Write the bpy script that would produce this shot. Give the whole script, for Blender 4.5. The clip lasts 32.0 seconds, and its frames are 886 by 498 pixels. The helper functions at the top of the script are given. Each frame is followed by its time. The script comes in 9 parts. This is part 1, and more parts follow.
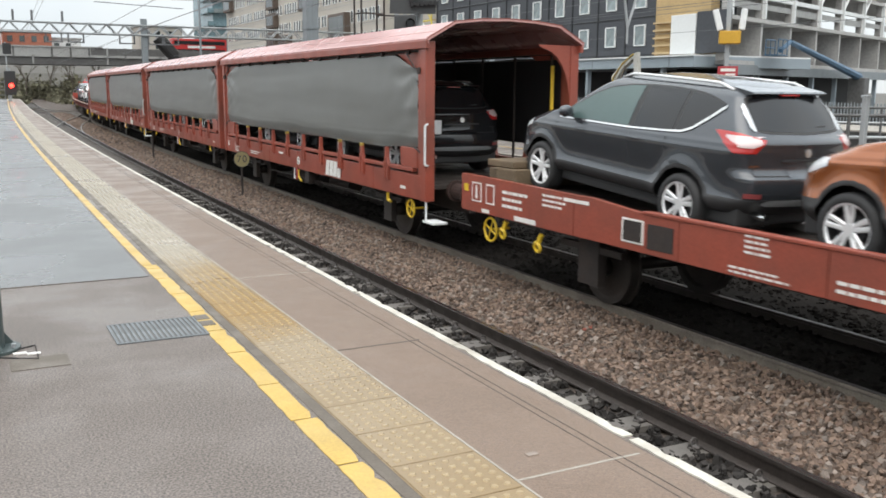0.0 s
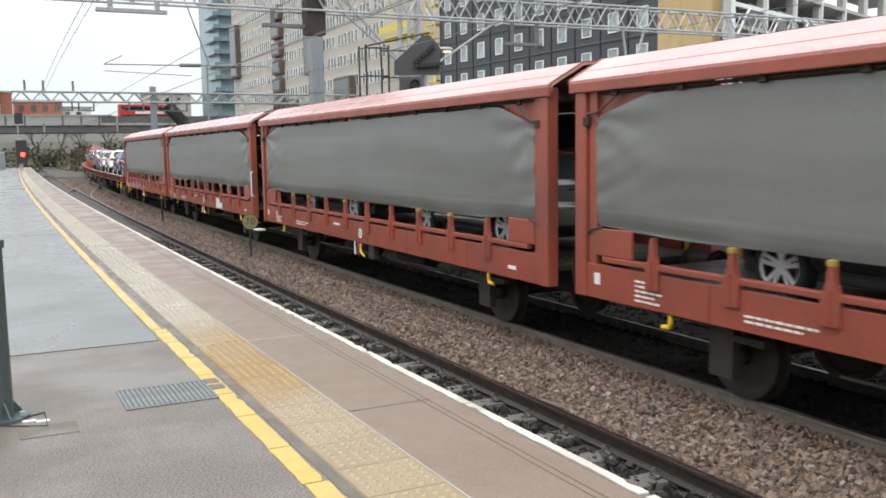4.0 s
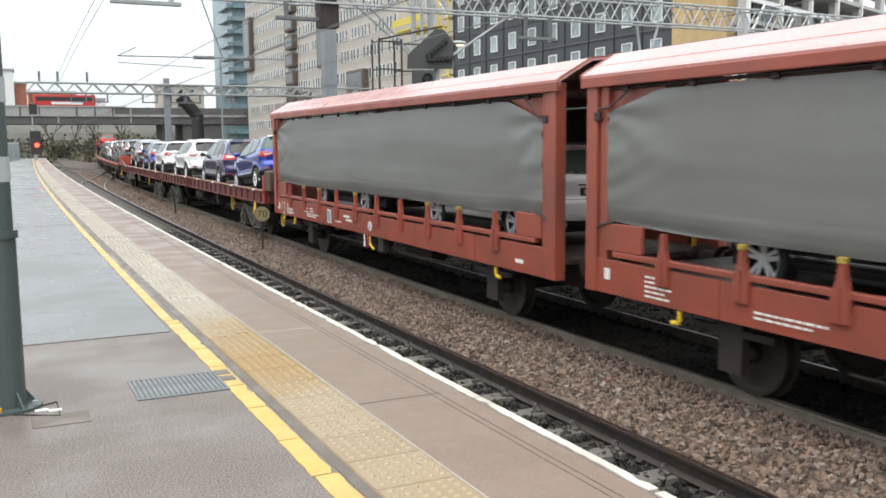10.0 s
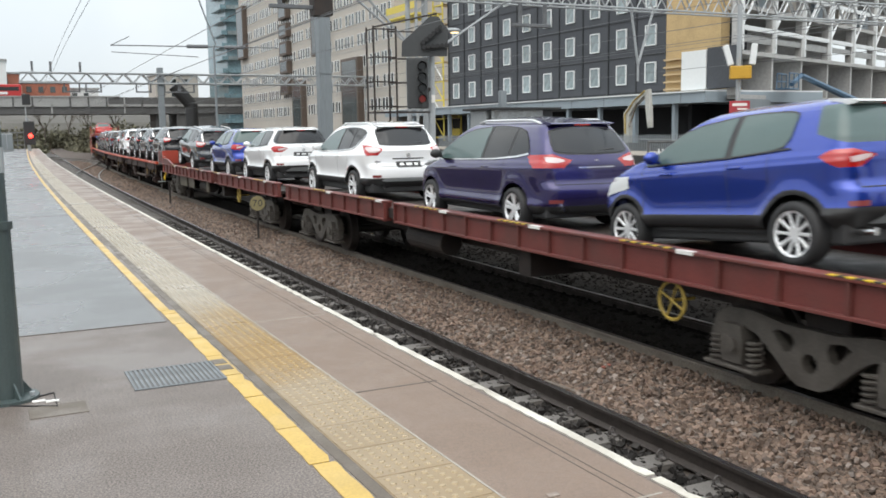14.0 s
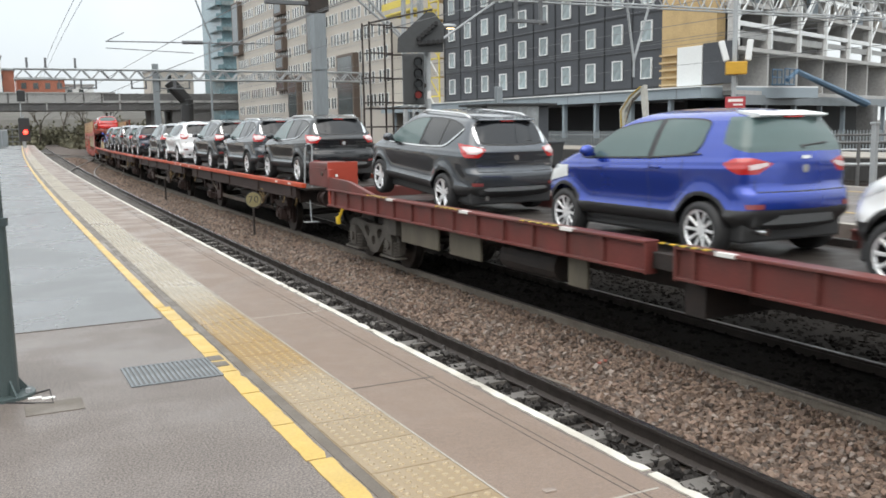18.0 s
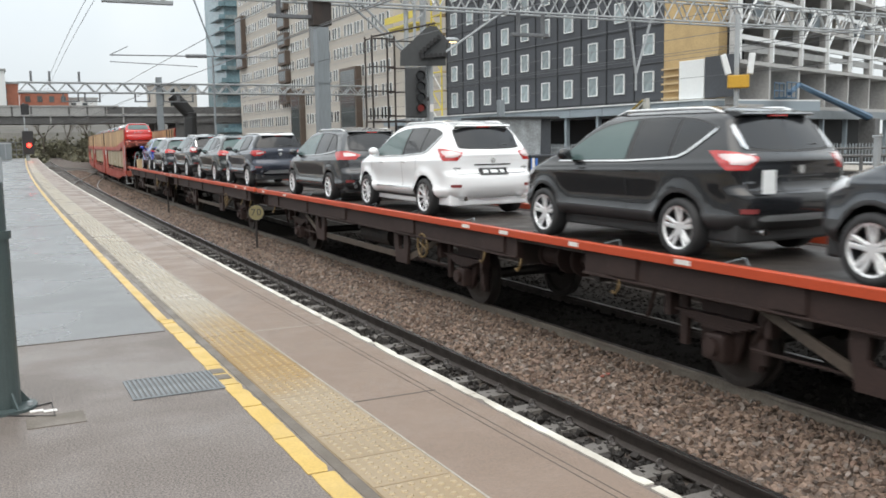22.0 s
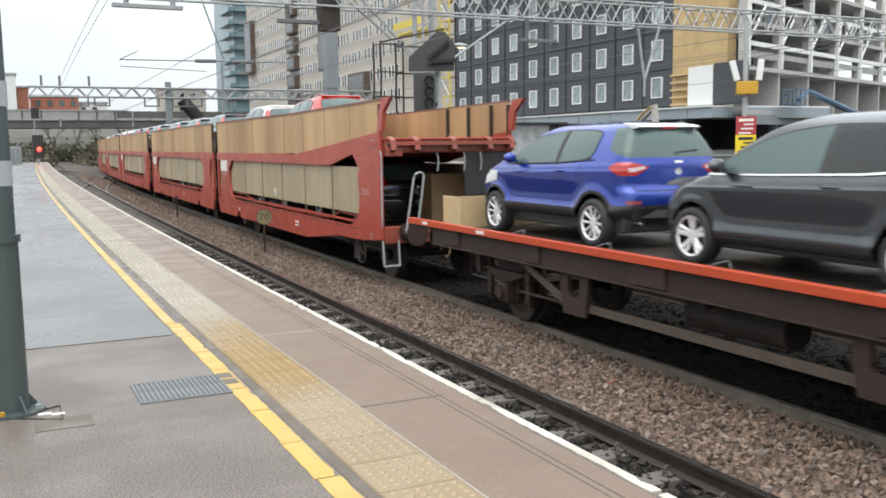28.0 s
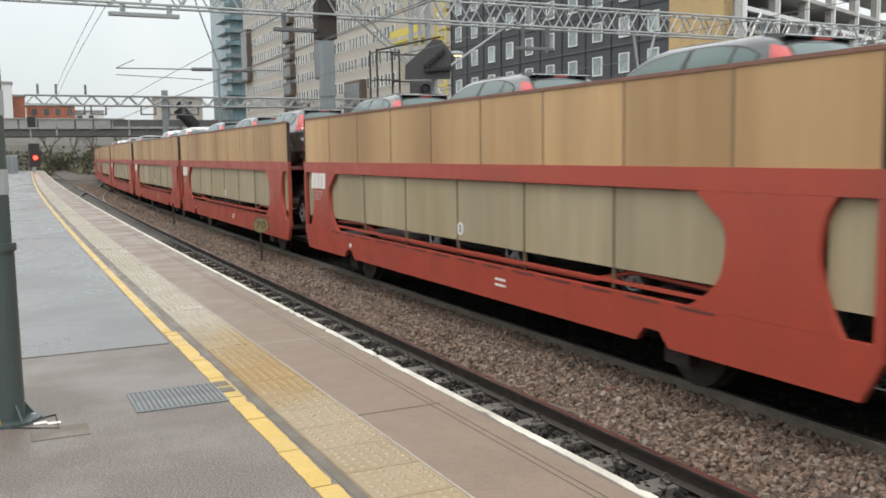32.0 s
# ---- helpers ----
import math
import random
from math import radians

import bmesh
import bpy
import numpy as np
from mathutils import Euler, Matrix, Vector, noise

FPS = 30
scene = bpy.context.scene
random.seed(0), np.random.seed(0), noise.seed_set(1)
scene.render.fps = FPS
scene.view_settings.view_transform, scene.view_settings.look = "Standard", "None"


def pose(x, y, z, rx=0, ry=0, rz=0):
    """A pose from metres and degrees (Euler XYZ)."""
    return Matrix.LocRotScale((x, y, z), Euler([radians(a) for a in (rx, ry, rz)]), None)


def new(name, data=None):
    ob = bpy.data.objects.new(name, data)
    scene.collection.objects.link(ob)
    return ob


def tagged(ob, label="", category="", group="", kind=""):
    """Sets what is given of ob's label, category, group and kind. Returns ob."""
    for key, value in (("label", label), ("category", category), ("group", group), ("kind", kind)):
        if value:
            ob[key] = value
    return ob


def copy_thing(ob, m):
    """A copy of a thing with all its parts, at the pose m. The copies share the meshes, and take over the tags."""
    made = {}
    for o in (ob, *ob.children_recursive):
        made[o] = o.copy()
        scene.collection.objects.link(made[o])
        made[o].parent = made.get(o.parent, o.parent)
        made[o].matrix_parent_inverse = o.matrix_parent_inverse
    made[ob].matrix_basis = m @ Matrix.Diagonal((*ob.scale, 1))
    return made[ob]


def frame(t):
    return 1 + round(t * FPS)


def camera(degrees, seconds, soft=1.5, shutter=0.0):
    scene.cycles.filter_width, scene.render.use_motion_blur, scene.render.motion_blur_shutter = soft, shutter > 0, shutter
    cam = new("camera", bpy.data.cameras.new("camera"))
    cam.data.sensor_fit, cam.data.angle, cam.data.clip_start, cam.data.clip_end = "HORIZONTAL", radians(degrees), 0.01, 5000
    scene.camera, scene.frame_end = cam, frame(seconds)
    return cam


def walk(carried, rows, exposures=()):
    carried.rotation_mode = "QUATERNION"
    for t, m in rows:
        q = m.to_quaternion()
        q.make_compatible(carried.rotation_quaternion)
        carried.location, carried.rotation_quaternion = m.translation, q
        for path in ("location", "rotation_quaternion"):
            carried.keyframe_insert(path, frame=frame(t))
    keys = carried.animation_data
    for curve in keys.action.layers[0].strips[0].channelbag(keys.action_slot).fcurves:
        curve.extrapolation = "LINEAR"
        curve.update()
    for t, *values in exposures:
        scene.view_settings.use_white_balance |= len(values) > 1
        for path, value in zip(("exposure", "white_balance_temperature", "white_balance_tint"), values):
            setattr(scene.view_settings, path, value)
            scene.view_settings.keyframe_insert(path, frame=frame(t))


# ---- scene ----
cam = camera(52.0, 32.0, soft=1.7, shutter=0.3)
EYE = 1.7105
TRACK_YAW = 26.93


def held(yaw, pitch, roll):
    """The pose of the hand-held camera, which stands in one place and turns."""
    return pose(0, 0, EYE) @ pose(0, 0, 0, 0, 0, yaw - TRACK_YAW) @ pose(0, 0, 0, 90 + pitch) @ pose(0, 0, 0, 0, 0, roll)


PATH = [
    (0, held(-0.54, -10.01, 0.41)), (0.5, held(-0.46, -9.95, 0.45)), (1, held(-0.55, -9.96, 0.64)),
    (1.5, held(-0.51, -9.73, 0.42)), (2, held(-0.26, -9.24, 0.10)), (2.5, held(-0.74, -7.47, -0.30)),
    (3, held(-0.20, -7.40, -1.16)), (3.5, held(-0.19, -7.26, -1.30)), (4, held(-0.02, -6.36, -0.91)),
    (4.5, held(0.10, -6.52, -0.74)), (6.5, held(-0.61, -7.00, -0.14)), (7, held(-1.16, -6.89, -0.07)),
    (7.5, held(-1.52, -6.95, -0.08)), (8, held(-1.38, -6.93, -0.14)), (8.5, held(-0.44, -6.67, -0.30)),
    (9, held(0.16, -6.94, -0.48)), (9.5, held(0.72, -6.96, -0.53)), (10, held(0.70, -6.73, -0.47)),
    (10.5, held(0.58, -6.73, -0.55)), (11, held(0.52, -6.99, -0.70)), (11.5, held(0.56, -6.95, -0.76)),
    (12, held(0.69, -6.90, -0.53)), (12.5, held(0.69, -7.15, -0.66)), (13, held(0.44, -7.22, -0.76)),
    (13.5, held(0.47, -7.50, -0.83)), (15.5, held(0.29, -7.45, -1.00)), (16, held(0.11, -7.51, -1.00)),
    (16.5, held(-0.15, -7.47, -1.07)), (17, held(-0.33, -7.50, -1.01)), (17.5, held(0.08, -7.69, -1.23)),
    (18, held(0.21, -7.74, -0.92)), (18.5, held(0.27, -7.74, -0.76)), (19, held(0.00, -7.96, -0.78)),
    (19.5, held(0.29, -8.03, -0.71)), (20, held(0.30, -7.82, -0.85)), (20.5, held(0.36, -7.95, -0.77)),
    (21, held(0.59, -7.73, -0.86)), (21.5, held(0.43, -7.08, -0.88)), (22, held(0.35, -6.92, -0.90)),
    (22.5, held(0.29, -6.92, -0.92)), (23, held(0.39, -7.18, -0.99)), (23.5, held(0.64, -7.10, -1.05)),
    (24, held(0.71, -7.13, -0.88)), (24.5, held(0.68, -6.89, -0.77)), (25, held(0.77, -6.94, -0.55)),
    (25.5, held(0.87, -6.90, -0.62)), (27.5, held(1.00, -6.72, -0.64)), (28, held(0.83, -6.58, -0.70)),
    (28.5, held(0.96, -6.48, -0.79)), (29, held(0.86, -6.33, -0.77)), (29.5, held(0.72, -6.24, -0.93)),
    (30, held(0.80, -6.23, -1.02)), (30.5, held(0.72, -6.24, -0.78)), (31, held(0.51, -6.09, -0.75)),
    (31.5, held(0.54, -6.11, -0.65)), (32, held(0.62, -6.10, -0.81)),
]
walk(cam, PATH, [(0, 0.88, 6900, 11), (1, 0.93, 6900, 11), (2, 0.97, 6900, 11), (3, 0.99, 6900, 11), (4, 0.98, 6900, 11), (7, 1.12, 6900, 11), (8, 1.08, 6900, 11), (9, 1.05, 6900, 11), (10, 1.06, 6900, 11), (12, 1.02, 6900, 11), (13, 0.98, 6900, 11), (15.5, 0.53, 6720, 10), (16, 0.5, 6720, 10), (17, 0.62, 6720, 10), (18, 0.88, 6900, 11), (19, 0.93, 6900, 11), (20, 0.96, 6900, 11), (21, 0.91, 6900, 11), (22, 0.79, 6900, 11), (23, 0.73, 6900, 11), (24, 0.91, 6900, 11), (25, 1, 6900, 11), (28, 0.96, 6900, 11), (29, 0.85, 7100, 11), (30, 0.73, 7100, 11), (31, 0.71, 7100, 11), (32, 0.72, 7100, 11)])

# ---- light: an overcast, rainy day ----
SUN_HEIGHT, SUN_TURN = 58.0, 325.0
world = bpy.data.worlds.new("overcast_sky")
scene.world = world
world.use_nodes = True
wn, wl = world.node_tree.nodes, world.node_tree.links
wn.clear()
w_out, w_bg = wn.new("ShaderNodeOutputWorld"), wn.new("ShaderNodeBackground")
w_sky = wn.new("ShaderNodeTexSky")
w_sky.sky_type, w_sky.sun_disc = "NISHITA", False
w_sky.sun_elevation, w_sky.sun_rotation = radians(SUN_HEIGHT), radians(180 - SUN_TURN)
w_sky.air_density, w_sky.dust_density, w_sky.ozone_density = 1.0, 4.0, 1.0
w_cloud = wn.new("ShaderNodeTexNoise")
w_cloud.inputs["Scale"].default_value, w_cloud.inputs["Detail"].default_value = 2.2, 6.0
w_ramp = wn.new("ShaderNodeValToRGB")
w_ramp.color_ramp.elements[0].position, w_ramp.color_ramp.elements[0].color = 0.3, (8.4, 9.7, 10.9, 1)
w_ramp.color_ramp.elements[1].position, w_ramp.color_ramp.elements[1].color = 0.7, (11.8, 12.6, 13.0, 1)
w_mix = wn.new("ShaderNodeMixRGB")
w_mix.inputs["Fac"].default_value = 0.85
wl.new(w_cloud.outputs["Fac"], w_ramp.inputs["Fac"])
wl.new(w_sky.outputs["Color"], w_mix.inputs["Color1"])
wl.new(w_ramp.outputs["Color"], w_mix.inputs["Color2"])
# an overcast sky is brightest overhead
w_co, w_sep, w_grade, w_mul = wn.new("ShaderNodeTexCoord"), wn.new("ShaderNodeSeparateXYZ"), wn.new("ShaderNodeMapRange"), wn.new("ShaderNodeMixRGB")
w_grade.inputs["To Min"].default_value, w_grade.inputs["To Max"].default_value = 0.6, 1.45
w_mul.blend_type, w_mul.inputs["Fac"].default_value = "MULTIPLY", 1.0
wl.new(w_co.outputs["Generated"], w_sep.inputs["Vector"])
wl.new(w_sep.outputs["Z"], w_grade.inputs["Value"])
wl.new(w_mix.outputs["Color"], w_mul.inputs["Color1"])
wl.new(w_grade.outputs["Result"], w_mul.inputs["Color2"])
wl.new(w_mul.outputs["Color"], w_bg.inputs["Color"])
w_bg.inputs["Strength"].default_value = 0.085
wl.new(w_bg.outputs["Background"], w_out.inputs["Surface"])
sun = new("sun", bpy.data.lights.new("sun", "SUN"))
sun.data.energy, sun.data.angle, sun.data.color = 0.7, radians(60), (1.0, 0.98, 0.95)
sun.matrix_world = pose(0, 0, 60, 90 - SUN_HEIGHT, 0, SUN_TURN)

# ---- materials ----
MATS = {}


def mat(name, color, rough=0.6, metal=0.0, var=0.25, scale=6.0, fine=60.0, bump=0.0, dirt=None, dirt_amount=0.5,
        streak=False, wet=0.0, placed=False, spec=0.5, coat=0.0, alpha=1.0, per_object=0.0, per_island=0.0, emit=None, power=0.0, trans=0.0, speckle=0.0):
    """A painted, stony or metal surface: base colour varied at two scales, stains, fine relief and patchy wetness."""
    m = bpy.data.materials.new(name)
    m.use_nodes = True
    n, l = m.node_tree.nodes, m.node_tree.links
    p = n["Principled BSDF"]
    p.inputs["Metallic"].default_value, p.inputs["Roughness"].default_value = metal, rough
    p.inputs["Specular IOR Level"].default_value, p.inputs["Coat Weight"].default_value = spec, coat
    p.inputs["Coat Roughness"].default_value = 0.05
    p.inputs["Transmission Weight"].default_value = trans
    co = n.new("ShaderNodeTexCoord")
    mp = n.new("ShaderNodeMapping")
    mp.inputs["Scale"].default_value = (1, 1, 0.12) if streak else (1, 1, 1)
    l.new(n.new("ShaderNodeNewGeometry").outputs["Position"] if placed else co.outputs["Object"], mp.inputs["Vector"])
    big, small = n.new("ShaderNodeTexNoise"), n.new("ShaderNodeTexNoise")
    big.inputs["Scale"].default_value, big.inputs["Detail"].default_value = scale, 5
    small.inputs["Scale"].default_value, small.inputs["Detail"].default_value = fine, 3
    for tex in (big, small):
        l.new(mp.outputs["Vector"], tex.inputs["Vector"])
    base = Vector(color)
    lo, hi = n.new("ShaderNodeMixRGB"), n.new("ShaderNodeMixRGB")
    lo.inputs["Color1"].default_value = (*(base * (1 - var)), 1)
    lo.inputs["Color2"].default_value = (*[min(1, c * (1 + var)) for c in base], 1)
    l.new(big.outputs["Fac"], lo.inputs["Fac"])
    hi.blend_type = "OVERLAY"
    hi.inputs["Fac"].default_value = min(1, var * 1.4)
    l.new(lo.outputs["Color"], hi.inputs["Color1"])
    if speckle:
        sp = n.new("ShaderNodeValToRGB")
        sp.color_ramp.elements[0].position, sp.color_ramp.elements[1].position = 0.5 - 0.14 / speckle, 0.5 + 0.14 / speckle
        l.new(small.outputs["Fac"], sp.inputs["Fac"])
        l.new(sp.outputs["Color"], hi.inputs["Color2"])
    else:
        l.new(small.outputs["Fac"], hi.inputs["Color2"])
    out = hi.outputs["Color"]
    if dirt:
        rmp = n.new("ShaderNodeValToRGB")
        rmp.color_ramp.elements[0].position, rmp.color_ramp.elements[1].position = 0.62 - 0.3 * dirt_amount, 0.78
        mix = n.new("ShaderNodeMixRGB")
        t2 = n.new("ShaderNodeTexNoise")
        t2.inputs["Scale"].default_value, t2.inputs["Detail"].default_value = scale * 0.6, 8
        l.new(mp.outputs["Vector"], t2.inputs["Vector"])
        l.new(t2.outputs["Fac"], rmp.inputs["Fac"])
        mul = n.new("ShaderNodeMath")
        mul.operation = "MULTIPLY"
        mul.inputs[1].default_value = dirt_amount
        l.new(rmp.outputs["Color"], mul.inputs[0])
        l.new(mul.outputs[0], mix.inputs["Fac"])
        l.new(out, mix.inputs["Color1"])
        mix.inputs["Color2"].default_value = (*dirt, 1)
        out = mix.outputs["Color"]
    if per_object or per_island:
        src = n.new("ShaderNodeNewGeometry").outputs["Random Per Island"] if per_island else n.new("ShaderNodeObjectInfo").outputs["Random"]
        amount = per_island or per_object
        mr = n.new("ShaderNodeMapRange")
        mr.inputs["To Min"].default_value, mr.inputs["To Max"].default_value = 1 - amount, 1 + amount
        l.new(src, mr.inputs["Value"])
        hsv = n.new("ShaderNodeHueSaturation")
        l.new(mr.outputs["Result"], hsv.inputs["Value"])
        l.new(out, hsv.inputs["Color"])
        out = hsv.outputs["Color"]
    l.new(out, p.inputs["Base Color"])
    if wet:
        mr = n.new("ShaderNodeValToRGB")
        mr.color_ramp.elements[0].position, mr.color_ramp.elements[1].position = 0.42, 0.62
        a, b = rough, max(0.04, rough - wet)
        mr.color_ramp.elements[0].color, mr.color_ramp.elements[1].color = (a, a, a, 1), (b, b, b, 1)
        l.new(big.outputs["Fac"], mr.inputs["Fac"])
        l.new(mr.outputs["Color"], p.inputs["Roughness"])
    if bump:
        bp = n.new("ShaderNodeBump")
        bp.inputs["Strength"].default_value, bp.inputs["Distance"].default_value = bump, 0.01
        l.new(small.outputs["Fac"], bp.inputs["Height"])
        l.new(bp.outputs["Normal"], p.inputs["Normal"])
    if emit:
        p.inputs["Emission Color"].default_value, p.inputs["Emission Strength"].default_value = (*emit, 1), power
    if alpha < 1:
        p.inputs["Alpha"].default_value = alpha
    MATS[name] = m
    return m


mat("tarmac", (0.134, 0.110, 0.096), 0.58, var=0.38, scale=0.8, fine=85, bump=0.3, wet=0.28, speckle=1.4, spec=0.6, placed=True)
mat("tarmac_wet", (0.125, 0.127, 0.128), 0.36, var=0.2, scale=0.4, fine=90, bump=0.15, wet=0.2, spec=0.6, placed=True)
mat("tarmac_brown", (0.183, 0.128, 0.095), 0.5, speckle=0.7, var=0.2, scale=1.3, fine=110, bump=0.25, wet=0.22, spec=0.5, placed=True)
mat("coping", (0.33, 0.3, 0.26), 0.55, var=0.2, scale=2, fine=80, bump=0.2, wet=0.25)
mat("tactile", (0.285, 0.247, 0.192), 0.5, var=0.16, scale=1.1, fine=60, dirt=(0.24, 0.2, 0.15), dirt_amount=0.6, wet=0.25, per_object=0.08, placed=True)
mat("blister", (0.335, 0.298, 0.24), 0.36, var=0.16, scale=1.1, fine=60, dirt=(0.27, 0.225, 0.17), dirt_amount=0.5, wet=0.2, placed=True)
mat("yellow_paint", (0.52, 0.345, 0.085), 0.45, var=0.22, scale=2.2, fine=70, dirt=(0.30, 0.235, 0.12), dirt_amount=0.6, wet=0.15)
mat("white_paint", (0.59, 0.565, 0.5), 0.5, var=0.2, scale=4, fine=60, dirt=(0.25, 0.215, 0.175), dirt_amount=0.85, placed=True)
mat("grate_steel", (0.15, 0.165, 0.175), 0.45, 0.3, var=0.3, scale=5, wet=0.1)
mat("kerb_grey", (0.118, 0.097, 0.076), 0.6, var=0.25, scale=3, fine=70, bump=0.2, wet=0.2)
mat("pit_grey", (0.105, 0.103, 0.1), 0.6)
mat("rust_pale", (0.075, 0.056, 0.043), 0.7, var=0.3, scale=4, fine=40)
mat("groove_grey", (0.085, 0.07, 0.06), 0.7)
mat("dark_gap", (0.03, 0.03, 0.032), 0.8)
mat("ballast", (0.075, 0.058, 0.048), 0.85, var=0.45, scale=3, fine=45, bump=1.0)
# near-black: the shade under the wagons is put into this colour
mat("ballast_shaded", (0.019, 0.017, 0.0155), 1.0, spec=0.03, var=0.4, scale=2, fine=40, bump=1.0)
mat("stone", (0.132, 0.091, 0.068), 0.7, var=0.35, scale=9, fine=80, per_island=0.7, bump=0.2)
mat("stone_pale", (0.20, 0.163, 0.138), 0.7, var=0.25, scale=9, fine=80, per_island=0.35, bump=0.2)
mat("stone_rusty", (0.13, 0.085, 0.064), 0.75, var=0.3, scale=9, fine=80, per_island=0.4, bump=0.2)
mat("bed_dark", (0.05, 0.044, 0.04), 0.85, var=0.35, scale=2, fine=30, bump=0.8)
# stones in the same painted shade as the bed under the train
mat("stone_shaded", (0.019, 0.017, 0.0155), 1.0, spec=0.03, var=0.3, scale=9, fine=80, per_island=0.5, bump=0.2)
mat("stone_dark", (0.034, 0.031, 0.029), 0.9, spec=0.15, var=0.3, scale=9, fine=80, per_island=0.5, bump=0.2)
mat("sleeper", (0.125, 0.115, 0.105), 0.7, var=0.3, scale=4, fine=60, dirt=(0.07, 0.06, 0.05), dirt_amount=0.6, bump=0.2)
mat("rail_side", (0.055, 0.045, 0.04), 0.55, 0.4, var=0.35, scale=5, fine=50, wet=0.15)
mat("rail_head", (0.42, 0.41, 0.40), 0.25, 1.0, var=0.15, scale=6)
mat("rail_dusty", (0.2, 0.185, 0.17), 0.5, 0.3, var=0.3, scale=5, fine=50)
mat("rail_worn", (0.165, 0.142, 0.118), 0.6, 0.1, var=0.4, scale=4, fine=45, dirt=(0.07, 0.05, 0.038), dirt_amount=0.5, placed=True)
mat("clip", (0.1, 0.09, 0.085), 0.5, 0.5, var=0.3)
mat("wagon_red", (0.285, 0.067, 0.044), 0.42, var=0.2, scale=2.2, fine=40, dirt=(0.13, 0.058, 0.044), dirt_amount=0.6, wet=0.1, spec=0.45)
mat("wagon_bright", (0.375, 0.062, 0.04), 0.4, var=0.14, scale=1.8, fine=40, dirt=(0.2, 0.06, 0.04), dirt_amount=0.4, wet=0.1)
mat("roof_pink", (0.52, 0.275, 0.26), 0.3, var=0.14, scale=1.2, fine=30, dirt=(0.40, 0.17, 0.145), dirt_amount=0.45, wet=0.1, coat=0.22, spec=0.5)
mat("wagon_maroon", (0.15, 0.038, 0.032), 0.45, var=0.25, scale=3, fine=45, dirt=(0.07, 0.045, 0.038), dirt_amount=0.6)
mat("stripe_orange", (0.47, 0.064, 0.023), 0.42, var=0.12, scale=3, fine=40, dirt=(0.3, 0.06, 0.03), dirt_amount=0.4)
mat("underframe", (0.028, 0.022, 0.02), 0.7, 0.1, var=0.4, scale=4, fine=40, dirt=(0.06, 0.036, 0.026), dirt_amount=0.5)
mat("rust_brown", (0.033, 0.017, 0.0138), 0.7, var=0.35, scale=5, fine=40)
mat("bogie_grey", (0.082, 0.072, 0.062), 0.65, var=0.4, scale=5, fine=40, dirt=(0.035, 0.027, 0.022), dirt_amount=0.75)
mat("tank_beige", (0.125, 0.108, 0.08), 0.6, var=0.25, scale=3, fine=40, dirt=(0.06, 0.05, 0.04), dirt_amount=0.6, streak=True)
mat("wheel_steel", (0.06, 0.052, 0.048), 0.5, 0.6, var=0.3)
# barrel colour darkened for the shade between the spokes
mat("wheel_barrel_shaded", (0.035, 0.035, 0.037), 0.5, 0.2, var=0.2)
mat("tarpaulin", (0.15, 0.152, 0.146), 0.36, var=0.14, scale=0.7, fine=45, dirt=(0.15, 0.142, 0.128), dirt_amount=0.4, bump=0.1, spec=0.45)
mat("panel_beige", (0.50, 0.325, 0.165), 0.5, var=0.15, scale=1.1, fine=3, dirt=(0.25, 0.13, 0.055), dirt_amount=0.95, streak=True, per_object=0.10, spec=0.4)
mat("panel_pale", (0.365, 0.30, 0.20), 0.5, var=0.17, scale=1.0, fine=5, dirt=(0.28, 0.21, 0.11), dirt_amount=0.7, per_object=0.07, streak=True, spec=0.4)
mat("rail_rust", (0.2, 0.095, 0.07), 0.6, var=0.3, scale=3, fine=30)
mat("panel_edge", (0.16, 0.115, 0.07), 0.6, var=0.2)
mat("deck_dark", (0.042, 0.035, 0.031), 0.65, var=0.35, scale=2, wet=0.2, spec=0.35)
mat("handbrake_yellow", (0.66, 0.44, 0.03), 0.45, var=0.15)
mat("lettering_white", (0.72, 0.70, 0.67), 0.5, var=0.1, scale=8)
mat("plank_wood", (0.13, 0.092, 0.056), 0.75, var=0.35, scale=5, fine=50, bump=0.3)
mat("plywood", (0.5, 0.37, 0.21), 0.6, var=0.15, scale=3, fine=30)
mat("plywood_brown", (0.16, 0.10, 0.05), 0.65, var=0.2, scale=3, fine=30)
mat("galvanised", (0.36, 0.38, 0.39), 0.5, 0.4, var=0.15, scale=4)
mat("sheeting", (0.33, 0.35, 0.36), 0.25, 0.3, var=0.3, scale=3, fine=14, bump=0.5)
mat("mast_grey", (0.2, 0.225, 0.24), 0.55, 0.1, var=0.15, scale=2, fine=20, streak=True)
mat("post_green", (0.055, 0.075, 0.075), 0.42, var=0.15, scale=3, wet=0.1)
mat("post_band", (0.33, 0.36, 0.37), 0.5, var=0.1)
mat("black_paint", (0.02, 0.021, 0.022), 0.5, var=0.2)
mat("signal_red", (0.6, 0.02, 0.01), 0.3, emit=(1.0, 0.03, 0.02), power=6.0)
mat("signal_dim", (0.12, 0.015, 0.01), 0.3, emit=(1.0, 0.05, 0.03), power=0.05)
mat("board_dark", (0.045, 0.048, 0.05), 0.6, var=0.2)
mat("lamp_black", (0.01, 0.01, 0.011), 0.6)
mat("lamp_glow", (0.9, 0.7, 0.4), 0.4, emit=(1.0, 0.72, 0.36), power=1.6)
mat("sign_black", (0.03, 0.03, 0.03), 0.5)
mat("sign_yellow", (0.22, 0.185, 0.09), 0.5, var=0.15)
mat("glass", (0.03, 0.035, 0.036), 0.06, spec=0.5, var=0.05)
mat("glass_tint", (0.075, 0.115, 0.112), 0.05, spec=0.5, var=0.08, scale=2)
